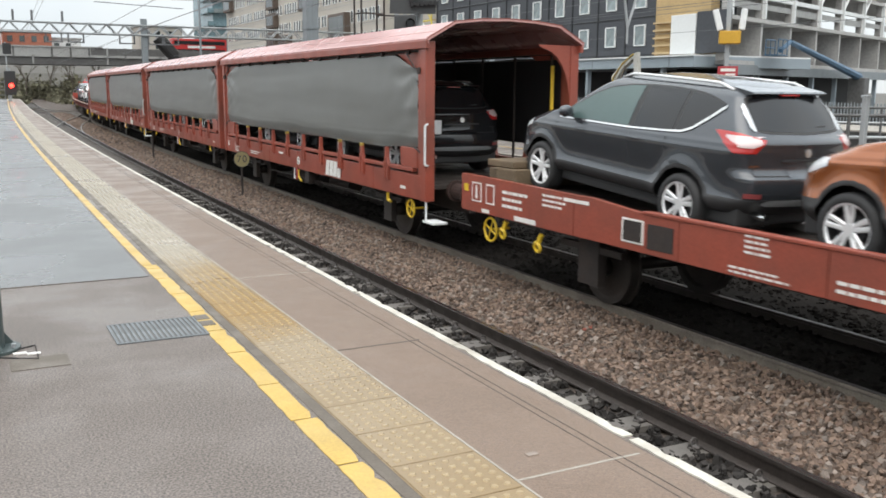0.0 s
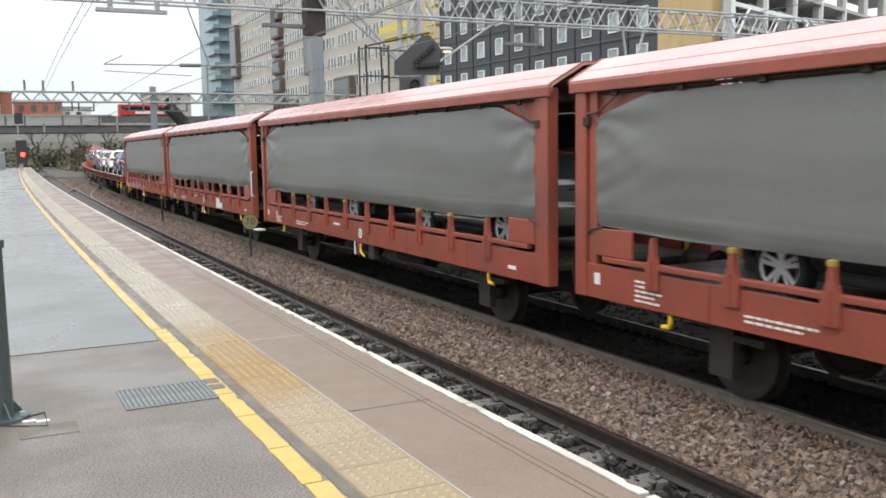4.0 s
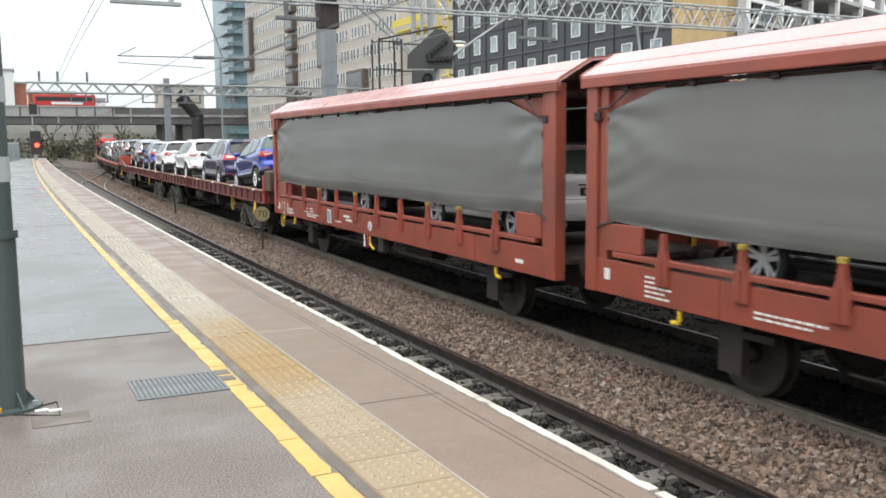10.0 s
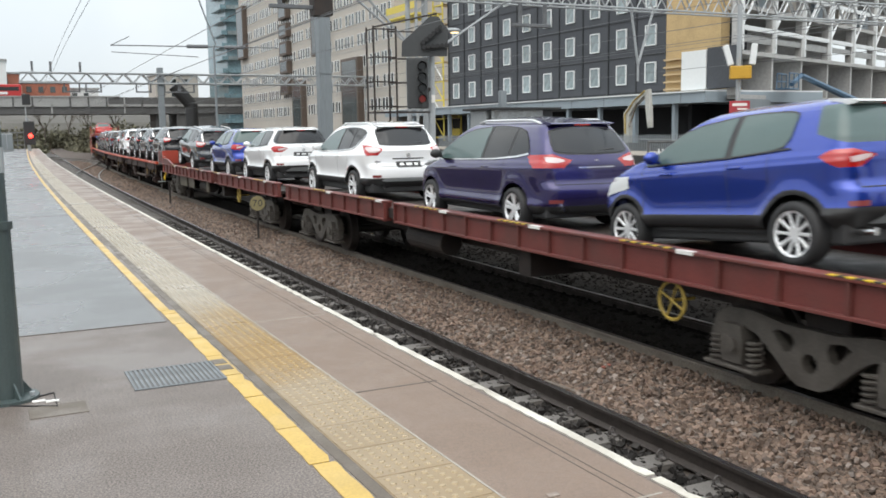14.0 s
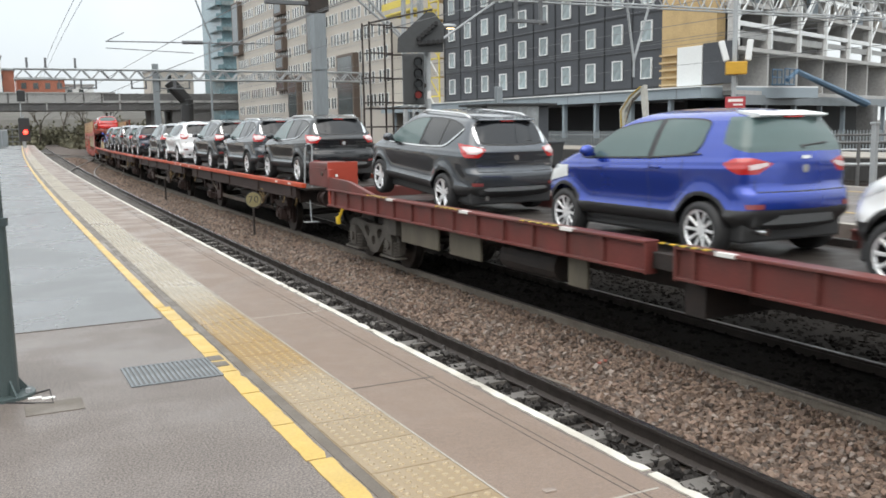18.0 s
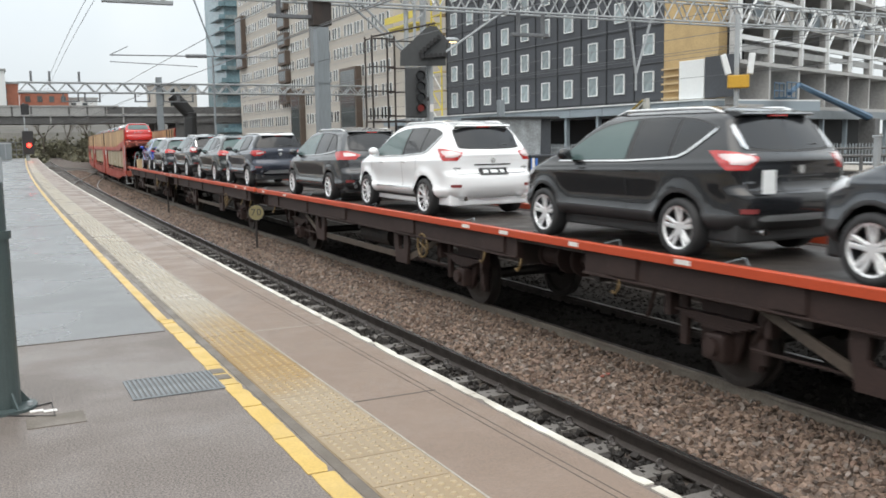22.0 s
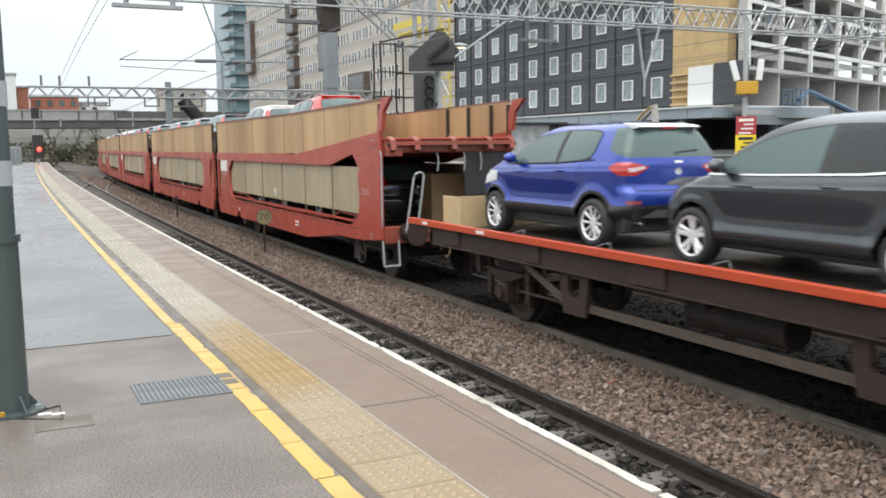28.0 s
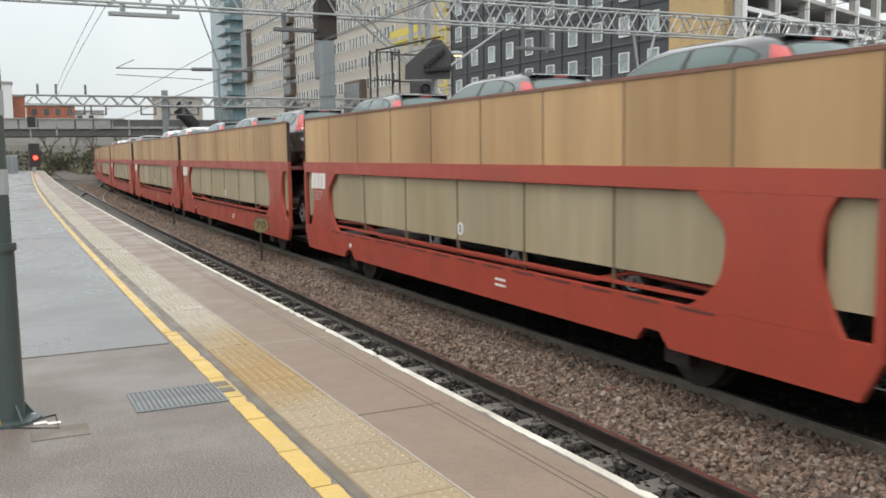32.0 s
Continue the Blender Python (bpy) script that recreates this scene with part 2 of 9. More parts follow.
mat("glass_dark", (0.014, 0.015, 0.017), 0.06, spec=0.5, var=0.05)
mat("rubber", (0.027, 0.027, 0.028), 0.7, var=0.2)
mat("trim_black", (0.03, 0.03, 0.031), 0.55, var=0.15)
mat("alloy", (0.74, 0.75, 0.76), 0.3, 0.35, var=0.06)
mat("chrome", (0.72, 0.72, 0.72), 0.15, 1.0, var=0.03)
mat("reflector_red", (0.22, 0.05, 0.05), 0.2, var=0.1)
mat("box_brown", (0.088, 0.05, 0.036), 0.55, var=0.3, scale=2.5, fine=40, dirt=(0.05, 0.036, 0.03), dirt_amount=0.6)
mat("tail_red", (0.42, 0.014, 0.013), 0.15, spec=0.7, var=0.08, coat=0.6)
mat("tail_clear", (0.62, 0.5, 0.5), 0.15, spec=0.7, var=0.08, coat=0.5)
mat("lamp_clear", (0.6, 0.62, 0.64), 0.12, spec=0.8, var=0.05, coat=0.6)
for key, color in (("grey", (0.056, 0.063, 0.073)), ("dark", (0.046, 0.049, 0.053)), ("black", (0.013, 0.014, 0.016)), ("white", (0.86, 0.87, 0.88)),
                   ("blue", (0.014, 0.046, 0.32)), ("purple", (0.028, 0.022, 0.10)), ("navy", (0.035, 0.042, 0.062)), ("orange", (0.33, 0.10, 0.03)),
                   ("green", (0.042, 0.048, 0.047)), ("red", (0.52, 0.022, 0.02)), ("silver", (0.34, 0.35, 0.36))):
    mat("paint_" + key, color, 0.26, 0.0 if key in ("white", "red", "black") else 0.5, var=0.04, scale=2, coat=1.0, spec=0.2 if key == "black" else 0.5)
mat("brick_red", (0.38, 0.145, 0.095), 0.8, var=0.25, scale=1, fine=12)
mat("render_beige", (0.45, 0.415, 0.37), 0.8, var=0.1, scale=0.35, fine=6)
mat("cladding_dark", (0.048, 0.053, 0.062), 0.55, var=0.2, scale=0.5, fine=6)
# dark panel joints; also paints the deep shade of the open ground floors
mat("joint_void_black", (0.018, 0.019, 0.022), 0.7)
mat("brown_bay", (0.10, 0.075, 0.06), 0.6, var=0.2, scale=1)
mat("frame_white", (0.68, 0.70, 0.70), 0.5, var=0.08)
mat("window_sky", (0.22, 0.27, 0.28), 0.1, spec=0.9, var=0.3, scale=0.3, fine=2, per_object=0.35)
mat("window_dark", (0.05, 0.06, 0.062), 0.12, spec=0.8, var=0.3, scale=0.3, per_object=0.6)
mat("osb", (0.46, 0.33, 0.165), 0.75, var=0.2, scale=0.8, fine=9)
mat("concrete", (0.39, 0.385, 0.375), 0.8, var=0.2, scale=0.4, fine=5, dirt=(0.2, 0.19, 0.175), dirt_amount=0.5)
mat("fascia_blue", (0.26, 0.31, 0.345), 0.5, var=0.12, scale=0.6)
mat("tower_glass", (0.14, 0.225, 0.255), 0.2, spec=0.8, var=0.3, scale=0.25, fine=2)
mat("scaffold_yellow", (0.62, 0.5, 0.09), 0.6)
mat("lift_blue", (0.06, 0.125, 0.2), 0.5)
mat("box_yellow", (0.5, 0.28, 0.025), 0.5)
mat("sign_red", (0.36, 0.035, 0.045), 0.5)
mat("sign_amber", (0.75, 0.58, 0.03), 0.5)
mat("sign_blue", (0.04, 0.13, 0.42), 0.5)
mat("bus_red", (0.45, 0.03, 0.03), 0.4)
mat("digger_grey", (0.4, 0.4, 0.37), 0.5, var=0.3, scale=2)
mat("lashing_dull", (0.14, 0.09, 0.035), 0.6, var=0.3)
mat("dull_yellow", (0.36, 0.25, 0.05), 0.55, var=0.25)
mat("earth", (0.10, 0.095, 0.085), 0.9, var=0.3, scale=0.3, fine=3)
mat("bush", (0.10, 0.095, 0.06), 0.8, var=0.4, scale=1, fine=8, per_island=0.5)
mat("bark", (0.09, 0.075, 0.06), 0.85, var=0.3)
mat("bridge_dark", (0.1, 0.1, 0.1), 0.7, var=0.3, scale=0.5, fine=4)
mat("sooty_wall", (0.04, 0.039, 0.038), 0.8, var=0.35, scale=1.2, fine=9, streak=True)
mat("bridge_pale", (0.31, 0.315, 0.31), 0.7, var=0.2, scale=0.5, fine=4)
mat("wire", (0.13, 0.137, 0.145), 0.6)


def ochre_stain(name, colour):
    """A rust-ochre stain that lies over a few metres of the paving, with an uneven outline."""
    mt = MATS[name]
    n, l = mt.node_tree.nodes, mt.node_tree.links
    p = n["Principled BSDF"]
    old = p.inputs["Base Color"].links[0].from_socket
    pos = n.new("ShaderNodeNewGeometry")
    sep = n.new("ShaderNodeSeparateXYZ")
    l.new(pos.outputs["Position"], sep.inputs["Vector"])
    ramp = n.new("ShaderNodeValToRGB")
    scale = n.new("ShaderNodeMath")
    scale.operation, scale.inputs[1].default_value = "DIVIDE", 12.0
    wob = n.new("ShaderNodeTexNoise")
    wob.inputs["Scale"].default_value, wob.inputs["Detail"].default_value = 1.7, 6
    l.new(pos.outputs["Position"], wob.inputs["Vector"])
    add = n.new("ShaderNodeMath")
    add.operation, add.inputs[1].default_value, add.inputs[2].default_value = "MULTIPLY_ADD", 0.16, -0.08
    l.new(wob.outputs["Fac"], add.inputs[0])
    l.new(sep.outputs["Y"], scale.inputs[0])
    tot = n.new("ShaderNodeMath")
    l.new(scale.outputs[0], tot.inputs[0])
    l.new(add.outputs[0], tot.inputs[1])
    l.new(tot.outputs[0], ramp.inputs["Fac"])
    els = ramp.color_ramp.elements
    els[0].position, els[0].color = 0.18, (0.7, 0.7, 0.7, 1)
    els[1].position, els[1].color = 0.80, (0, 0, 0, 1)
    for at, v in ((0.36, 0.5), (0.47, 0.42), (0.53, 0.9), (0.57, 1.0), (0.66, 0.85), (0.73, 0.3)):
        q = els.new(at)
        q.color = (v, v, v, 1)
    mix = n.new("ShaderNodeMixRGB")
    mix.inputs["Color2"].default_value = (*colour, 1)
    l.new(ramp.outputs["Color"], mix.inputs["Fac"])
    l.new(old, mix.inputs["Color1"])
    l.new(mix.outputs["Color"], p.inputs["Base Color"])


ochre_stain("tactile", (0.235, 0.142, 0.045))
ochre_stain("blister", (0.34, 0.23, 0.095))

# ---- geometry helpers ----


def box(bm, x0, x1, y0, y1, z0, z1, bevel=0.0):
    made = bmesh.ops.create_cube(bm, size=1)["verts"]
    for v in made:
        v.co = Vector((x0 + (v.co.x + 0.5) * (x1 - x0), y0 + (v.co.y + 0.5) * (y1 - y0), z0 + (v.co.z + 0.5) * (z1 - z0)))
    if bevel:
        edges = list({e for v in made for e in v.link_edges})
        bmesh.ops.bevel(bm, geom=edges, offset=bevel, segments=2, profile=0.5, affect="EDGES")
    return bm


def rod(bm, a, b, r=0.03, n=8, r2=None):
    """A round bar from a to b."""
    a, b = Vector(a), Vector(b)
    d = b - a
    m = Matrix.Translation((a + b) / 2) @ d.to_track_quat("Z", "Y").to_matrix().to_4x4()
    bmesh.ops.create_cone(bm, cap_ends=True, segments=n, radius1=r, radius2=r if r2 is None else r2, depth=d.length, matrix=m)
    return bm


def ring(bm, centre, axis, r, thick, n=20, k=6):
    """A torus."""
    q = Vector(axis).normalized().to_track_quat("Z", "Y").to_matrix().to_4x4()
    m = Matrix.Translation(centre) @ q
    rows = []
    for i in range(n):
        a = 2 * math.pi * i / n
        rows.append([bm.verts.new(m @ Vector(((r + thick * math.cos(b)) * math.cos(a), (r + thick * math.cos(b)) * math.sin(a), thick * math.sin(b))))
                     for b in (2 * math.pi * j / k for j in range(k))])
    for i in range(n):
        for j in range(k):
            bm.faces.new((rows[i][j], rows[(i + 1) % n][j], rows[(i + 1) % n][(j + 1) % k], rows[i][(j + 1) % k]))
    return bm


def slab(bm, outline, axis, lo, hi):
    """A flat outline (list of pairs) pushed out along an axis: x, y or z."""
    def put(p, h):
        return {"x": (h, p[0], p[1]), "y": (p[0], h, p[1]), "z": (p[0], p[1], h)}[axis]
    a = [bm.verts.new(put(p, lo)) for p in outline]
    b = [bm.verts.new(put(p, hi)) for p in outline]
    bm.faces.new(a)
    bm.faces.new(b[::-1])
    for i in range(len(a)):
        j = (i + 1) % len(a)
        bm.faces.new((a[j], a[i], b[i], b[j]))
    return bm


def plate(bm, outline, holes, axis, lo, hi):
    """A flat plate with openings through it, pushed out along an axis."""
    def put(p):
        return {"x": (lo, p[0], p[1]), "y": (p[0], lo, p[1]), "z": (p[0], p[1], lo)}[axis]
    edges = []
    for loop in [outline] + holes:
        vs = [bm.verts.new(put(p)) for p in loop]
        edges += [bm.edges.new((vs[i], vs[(i + 1) % len(vs)])) for i in range(len(vs))]
    faces = [f for f in bmesh.ops.triangle_fill(bm, use_beauty=True, edges=edges)["geom"] if isinstance(f, bmesh.types.BMFace)]
    up = bmesh.ops.extrude_face_region(bm, geom=faces)["geom"]
    step = Vector({"x": (hi - lo, 0, 0), "y": (0, hi - lo, 0), "z": (0, 0, hi - lo)}[axis])
    bmesh.ops.translate(bm, vec=step, verts=[v for v in up if isinstance(v, bmesh.types.BMVert)])
    return bm


def tube(bm, pts, r, n=6):
    """A bent round bar through points, in one piece."""
    pts = [Vector(p) for p in pts]
    rows = []
    for i, p in enumerate(pts):
        d = (pts[min(i + 1, len(pts) - 1)] - pts[max(i - 1, 0)]).normalized()
        side = d.cross(Vector((0.31, 0.17, 0.93)) if abs(d.z) < 0.9 else Vector((1, 0.2, 0))).normalized()
        up = d.cross(side)
        rows.append([bm.verts.new(p + side * (r * math.cos(6.2832 * k / n)) + up * (r * math.sin(6.2832 * k / n))) for k in range(n)])
    for a, b in zip(rows, rows[1:]):
        for k in range(n):
            bm.faces.new((a[k], a[(k + 1) % n], b[(k + 1) % n], b[k]))
    bm.faces.new(rows[0])
    bm.faces.new(rows[-1][::-1])
    return bm


def mesh_of(name, bm, material, smooth=False, keep=False):
    if not keep:
        bmesh.ops.recalc_face_normals(bm, faces=bm.faces)
    me = bpy.data.meshes.new(name)
    bm.to_mesh(me)
    bm.free()
    me.materials.append(MATS[material])
    if smooth:
        me.shade_smooth()
    return me


def part(name, bm, material, parent=None, label="", smooth=False, kind="", keep=False):
    """Links a bmesh as one mesh object under a thing or a part."""
    ob = new(name, mesh_of(name, bm, material, smooth, keep))
    ob.parent = parent
    return tagged(ob, label, kind=kind)


def shared(name, me, parent, m):
    """One more piece on a mesh that is already built."""
    ob = new(name, me)
    ob.parent = parent
    ob.matrix_basis = m
    return ob


def thing(name, label, category, group="", at=(0, 0, 0)):
    ob = new(name)
    ob.empty_display_size = 0.2
    ob.location = at
    return tagged(ob, label, category, group)


def structure(name, bm, material, label="", smooth=False):
    return part(name, bm, material, None, label, smooth, kind="structure")


def text(name, body, size, m, material, parent):
    """Raised lettering in the built-in font."""
    cu = bpy.data.curves.new(name, "FONT")
    cu.body, cu.size, cu.extrude, cu.align_x, cu.align_y = body, size, 0.002, "CENTER", "CENTER"
    tmp = new(name, cu)
    me = bpy.data.meshes.new_from_object(tmp.evaluated_get(bpy.context.evaluated_depsgraph_get()))
    bpy.data.objects.remove(tmp)
    me.materials.clear()
    me.materials.append(MATS[material])
    ob = new(name, me)
    ob.parent = parent
    ob.matrix_basis = m
    return ob


# ---- the plan: the line of the platform edge, along which the tracks run ----
EDGE, BEND, EASE = 2.8426, 0.000639, -5.607e-6
EASED = -BEND / EASE
OFF_NEAR_RAIL, OFF_TRAIN_RAIL, OFF_TRAIN = 2.077, 3.985, 4.738
RAIL_Z, BED_Z = -0.865, -1.03


def edge(y):
    c = min(max(y, 0.0), EASED)
    return EDGE + BEND * c * c / 2 + EASE * c ** 3 / 6 + max(y - EASED, 0.0) * (BEND * EASED + EASE * EASED ** 2 / 2)


def slope(y):
    c = min(max(y, 0.0), EASED)
    return BEND * c + EASE * c * c / 2


PARTING, PART_BEND = 48.0, 0.00046


def drawn(y):
    """How far the train's own line has drawn away from the near line."""
    return PART_BEND * max(y - PARTING, 0.0) ** 2 if y < 150 else PART_BEND * (102.0 ** 2 + 204.0 * (y - 150))


def along(y, off, z=0.0, train=False):
    """A place beside the platform edge, and the way the line runs there."""
    k = slope(y) + (2 * PART_BEND * min(max(y - PARTING, 0.0), 102.0) if train else 0.0)
    return pose(edge(y) + off + (drawn(y) if train else 0.0), y, z, 0, 0, -math.degrees(math.atan(k)))


def strip(bm, profile, y0, y1, step=2.0, train=False):
    """An outline of (offset, z) pairs drawn along the line."""
    n = max(1, int(math.ceil((y1 - y0) / step)))
    rows = []
    for i in range(n + 1):
        y = y0 + (y1 - y0) * i / n
        e = edge(y) + (drawn(y) if train else 0.0)
        rows.append([bm.verts.new((e + o, y, z)) for o, z in profile])
    k = len(profile)
    for a, b in zip(rows, rows[1:]):
        for j in range(k):
            bm.faces.new((a[j], a[(j + 1) % k], b[(j + 1) % k], b[j]))
    bm.faces.new(rows[0])
    bm.faces.new(rows[-1][::-1])
    return bm


def bar(o0, o1, z0, z1):
    return [(o0, z0), (o1, z0), (o1, z1), (o0, z1)]

# ---- ground, platform, tracks ----
FAR_END = 132.0
bm = bmesh.new()
for x0, x1, y0, y1 in ((-1500, 1500, -1500, 1500),):
    bm.faces.new([bm.verts.new(p) for p in ((x0, y0, -1.25), (x1, y0, -1.25), (x1, y1, -1.25), (x0, y1, -1.25))])
structure("ground", bm, "earth", "dark bare earth and gravel around the railway")

bm = strip(bmesh.new(), [(-0.9, -1.24), (62, -1.24), (62, -1.1), (12, BED_Z - 0.06), (5.9, BED_Z - 0.02), (3.6, BED_Z), (2.5, BED_Z + 0.02), (1.9, BED_Z - 0.05), (-0.9, BED_Z - 0.05)], -12, 320, 4)
structure("track_bed", bm, "ballast", "brown crushed stone ballast of the track bed")
# black strip that paints the shade beneath the train
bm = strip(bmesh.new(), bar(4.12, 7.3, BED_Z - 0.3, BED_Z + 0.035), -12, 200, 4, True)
structure("track_bed_oily", bm, "ballast_shaded", "black ballast under the train, its shade put into the colour")

structure("track_bed_sooty", strip(bmesh.new(), bar(0.05, 2.0, BED_Z - 0.3, BED_Z - 0.042), -12, 260, 4), "bed_dark", "dark ballast of the track beside the platform")

platform = tagged(part("platform", strip(bmesh.new(), [(-14, -1.2), (-0.1, -1.2), (-0.1, -0.12), (0, -0.12), (0, 0), (-14, 0)], -12, FAR_END, 2), "tarmac"), "wet grey tarmac station platform with patches of standing water", kind="structure")
bm = strip(bmesh.new(), [(-0.80, 0.0), (-0.08, 0.0), (-0.08, 0.004), (-0.80, 0.004)], -12, FAR_END)
part("edge_strip", bm, "tarmac_brown", platform, "smooth brown strip beside the platform edge")
for o0, o1 in ((-0.275, -0.265), (-0.225, -0.215)):
    part("groove", strip(bmesh.new(), bar(o0 + 0.002, o1 - 0.002, 0.002, 0.006), -12, 60), "groove_grey", platform)
part("tactile_border", strip(bmesh.new(), bar(-0.811, -0.799, 0.0, 0.007), -12, 70), "coping", platform, "thin pale joint line")
part("tactile_base", strip(bmesh.new(), bar(-1.253, -0.812, -0.02, 0.005), -12, FAR_END), "tactile", platform, "worn buff tactile paving")
part("kerb_gap", strip(bmesh.new(), bar(-1.32, -1.253, -0.02, 0.003), -12, FAR_END), "kerb_grey", platform)
# the white edge line and the yellow line, painted in lengths with ragged ends
rnd = random.Random(4)
y = -10.0
while y < FAR_END:
    n = rnd.uniform(1.2, 2.4) if y < 40 else 8.0
    bm = bmesh.new()
    end = min(y + n - rnd.uniform(0.0, 0.05 if y < 14 else 0.012), FAR_END)
    steps = int((end - y) / 0.07) if y < 16 else 3
    inner, outer = [], []
    for i in range(steps + 1):
        q = y + (end - y) * i / steps
        chip = 0.03 if rnd.random() < 0.06 else 0.0
        inner.append((edge(q) - 0.058 + rnd.uniform(-0.006, 0.006) + chip, q))
        outer.append((edge(q) + 0.002 - (0.02 if rnd.random() < 0.05 else 0.0), q))
    slab(bm, inner + outer[::-1], "z", 0.0, 0.0075)
    part("edge_line", bm, "white_paint", platform, "worn white painted platform edge line")
    y += n
y = -10.0
while y < FAR_END:
    near = y < 9.0
    n = rnd.uniform(0.5, 0.75) if near else 9.0
    shift, half = (-1.40 + rnd.uniform(-0.006, 0.006), 0.062) if near else (-1.425, 0.047)
    end = min(y + n, 9.0 if near else FAR_END)
    if near:
        # brushed by hand: each length has wavering, chipped sides
        low, high = [], []
        for i in range(9):
            q = y + (end - rnd.uniform(0.008, 0.022) - y) * i / 8
            low.append((edge(q) + shift - half + rnd.uniform(-0.0045, 0.0045), q))
            high.append((edge(q) + shift + half + rnd.uniform(-0.0045, 0.0045) - (0.02 if rnd.random() < 0.07 else 0.0), q))
        strip_bm = slab(bmesh.new(), low + high[::-1], "z", 0.0, 0.005)
    else:
        strip_bm = strip(bmesh.new(), bar(shift - half, shift + half, 0.0, 0.005), y, end, 1)
    part("yellow_line", strip_bm, "yellow_paint", platform, "worn yellow painted safety line")
    y = end
for y in (6.53, 6.72):
    q = edge(y) - 1.40
    part("inspection_cover", box(bmesh.new(), q - 0.055, q + 0.045, y - 0.07, y + 0.07, 0.0, 0.009, 0.003), "kerb_grey", platform, "small grey cover let into the yellow line")
part("wet_surface", strip(bmesh.new(), bar(-13.9, -1.50, -0.01, 0.003), 8.47, FAR_END), "tarmac_wet", platform, "smooth wet grey tarmac")
# seams across the platform
for y, o0, o1 in ((8.0, -0.80, -0.12), (3.2, -0.80, -0.12), (14.0, -0.80, -0.12), (24.0, -0.8, -0.12), (5.45, -0.80, -0.2)):
    part("seam", box(bmesh.new(), edge(y) + o0, edge(y) + o1, y - 0.008, y + 0.008, 0.002, 0.006), "coping" if y != 5.45 else "groove_grey", platform)
for y, o0, o1 in ((8.45, -4.5, -1.5), (21.0, -4.5, -1.5), (33, -5, -1.5)):
    part("patch_joint", box(bmesh.new(), edge(y) + o0, edge(y) + o1, y - 0.006, y + 0.006, -0.01, 0.006), "groove_grey", platform)
# tactile slabs with their rows of blisters
bm = box(bmesh.new(), -0.2145, 0.2145, -0.2145, 0.2145, -0.01, 0.011, 0.004)
slab_mesh = mesh_of("tactile_slab", bm, "tactile")
verts, faces = [], []
y = 1.6
while y < 62:
    if y < 36:
        shared("tactile_slab", slab_mesh, platform, along(y, -1.0325))
    m = along(y, -1.0325)
    for i in range(6):
        for j in range(6):
            c = m @ Vector((-0.1675 + 0.067 * i, -0.1675 + 0.067 * j, 0.0105))
            b = len(verts)
            k = 6 if y < 14 else 4
            for r, z in ((0.0205, 0.0), (0.0135, 0.0075)):
                verts += [(c.x + r * math.cos(6.283 * q / k), c.y + r * math.sin(6.283 * q / k), c.z + z) for q in range(k)]
            faces += [(b + q, b + (q + 1) % k, b + k + (q + 1) % k, b + k + q) for q in range(k)] + [tuple(range(b + k, b + 2 * k))]
    y += 0.437
me = bpy.data.meshes.new("blisters")
me.from_pydata(verts, [], faces)
me.materials.append(MATS["blister"])
ob = new("blisters", me)
ob.parent = platform
tagged(ob, "rows of raised tactile blisters", kind="stuff")

# drain grating let into the platform
grate = thing("drain_grate", "galvanised slotted drain grating let into the wet platform", "drain grate", at=(1.09, 6.5, 0))
part("pit", box(bmesh.new(), -0.30, 0.30, -0.26, 0.26, 0.001, 0.003), "pit_grey", grate)
bm = bmesh.new()
for x0, x1, y0, y1 in ((-0.31, 0.31, -0.275, -0.255), (-0.31, 0.31, 0.255, 0.275), (-0.31, -0.292, -0.255, 0.255), (0.292, 0.31, -0.255, 0.255)):
    box(bm, x0, x1, y0, y1, 0.001, 0.008)
part("frame", bm, "grate_steel", grate)
me = mesh_of("bar", box(bmesh.new(), -0.009, 0.009, -0.255, 0.255, 0.003, 0.008), "grate_steel")
for i in range(17):
    shared("bar", me, grate, pose(-0.272 + 0.034 * i, 0, 0))

# rails and sleepers
RAIL = [(-0.07, 0), (0.07, 0), (0.07, 0.012), (0.012, 0.035), (0.012, 0.115), (0.034, 0.125), (0.034, 0.155), (-0.034, 0.155), (-0.034, 0.125), (-0.012, 0.115), (-0.012, 0.035), (-0.07, 0.012)]


def rail(off, head, y0=-12, y1=300, side="rail_side", train=False):
    base = RAIL_Z - 0.159
    r = tagged(part("rail", strip(bmesh.new(), [(off + o, base + z) for o, z in RAIL], y0, y1, 2.5, train), side), "steel running rail on concrete sleepers", kind="structure")
    part("rail_head", strip(bmesh.new(), bar(off - 0.03, off + 0.03, RAIL_Z - 0.005, RAIL_Z), y0, y1, 2.5, train), head, r, "head of the running rail")


rail(OFF_NEAR_RAIL, "rail_head")
rail(OFF_NEAR_RAIL - 1.505, "rail_head")
# dark head colour paints the shadow line along the train's rails
rail(OFF_TRAIN_RAIL, "rail_side", side="rail_worn", train=True)
rail(OFF_TRAIN_RAIL + 1.505, "rail_side", train=True)
for off in (7.4, 8.9):
    rail(off, "rail_worn", -5, 260, train=True)
for off in (19.2, 20.7, 22.9, 24.4, 28.5, 30.0):
    rail(off, "rail_head", -5, 200)


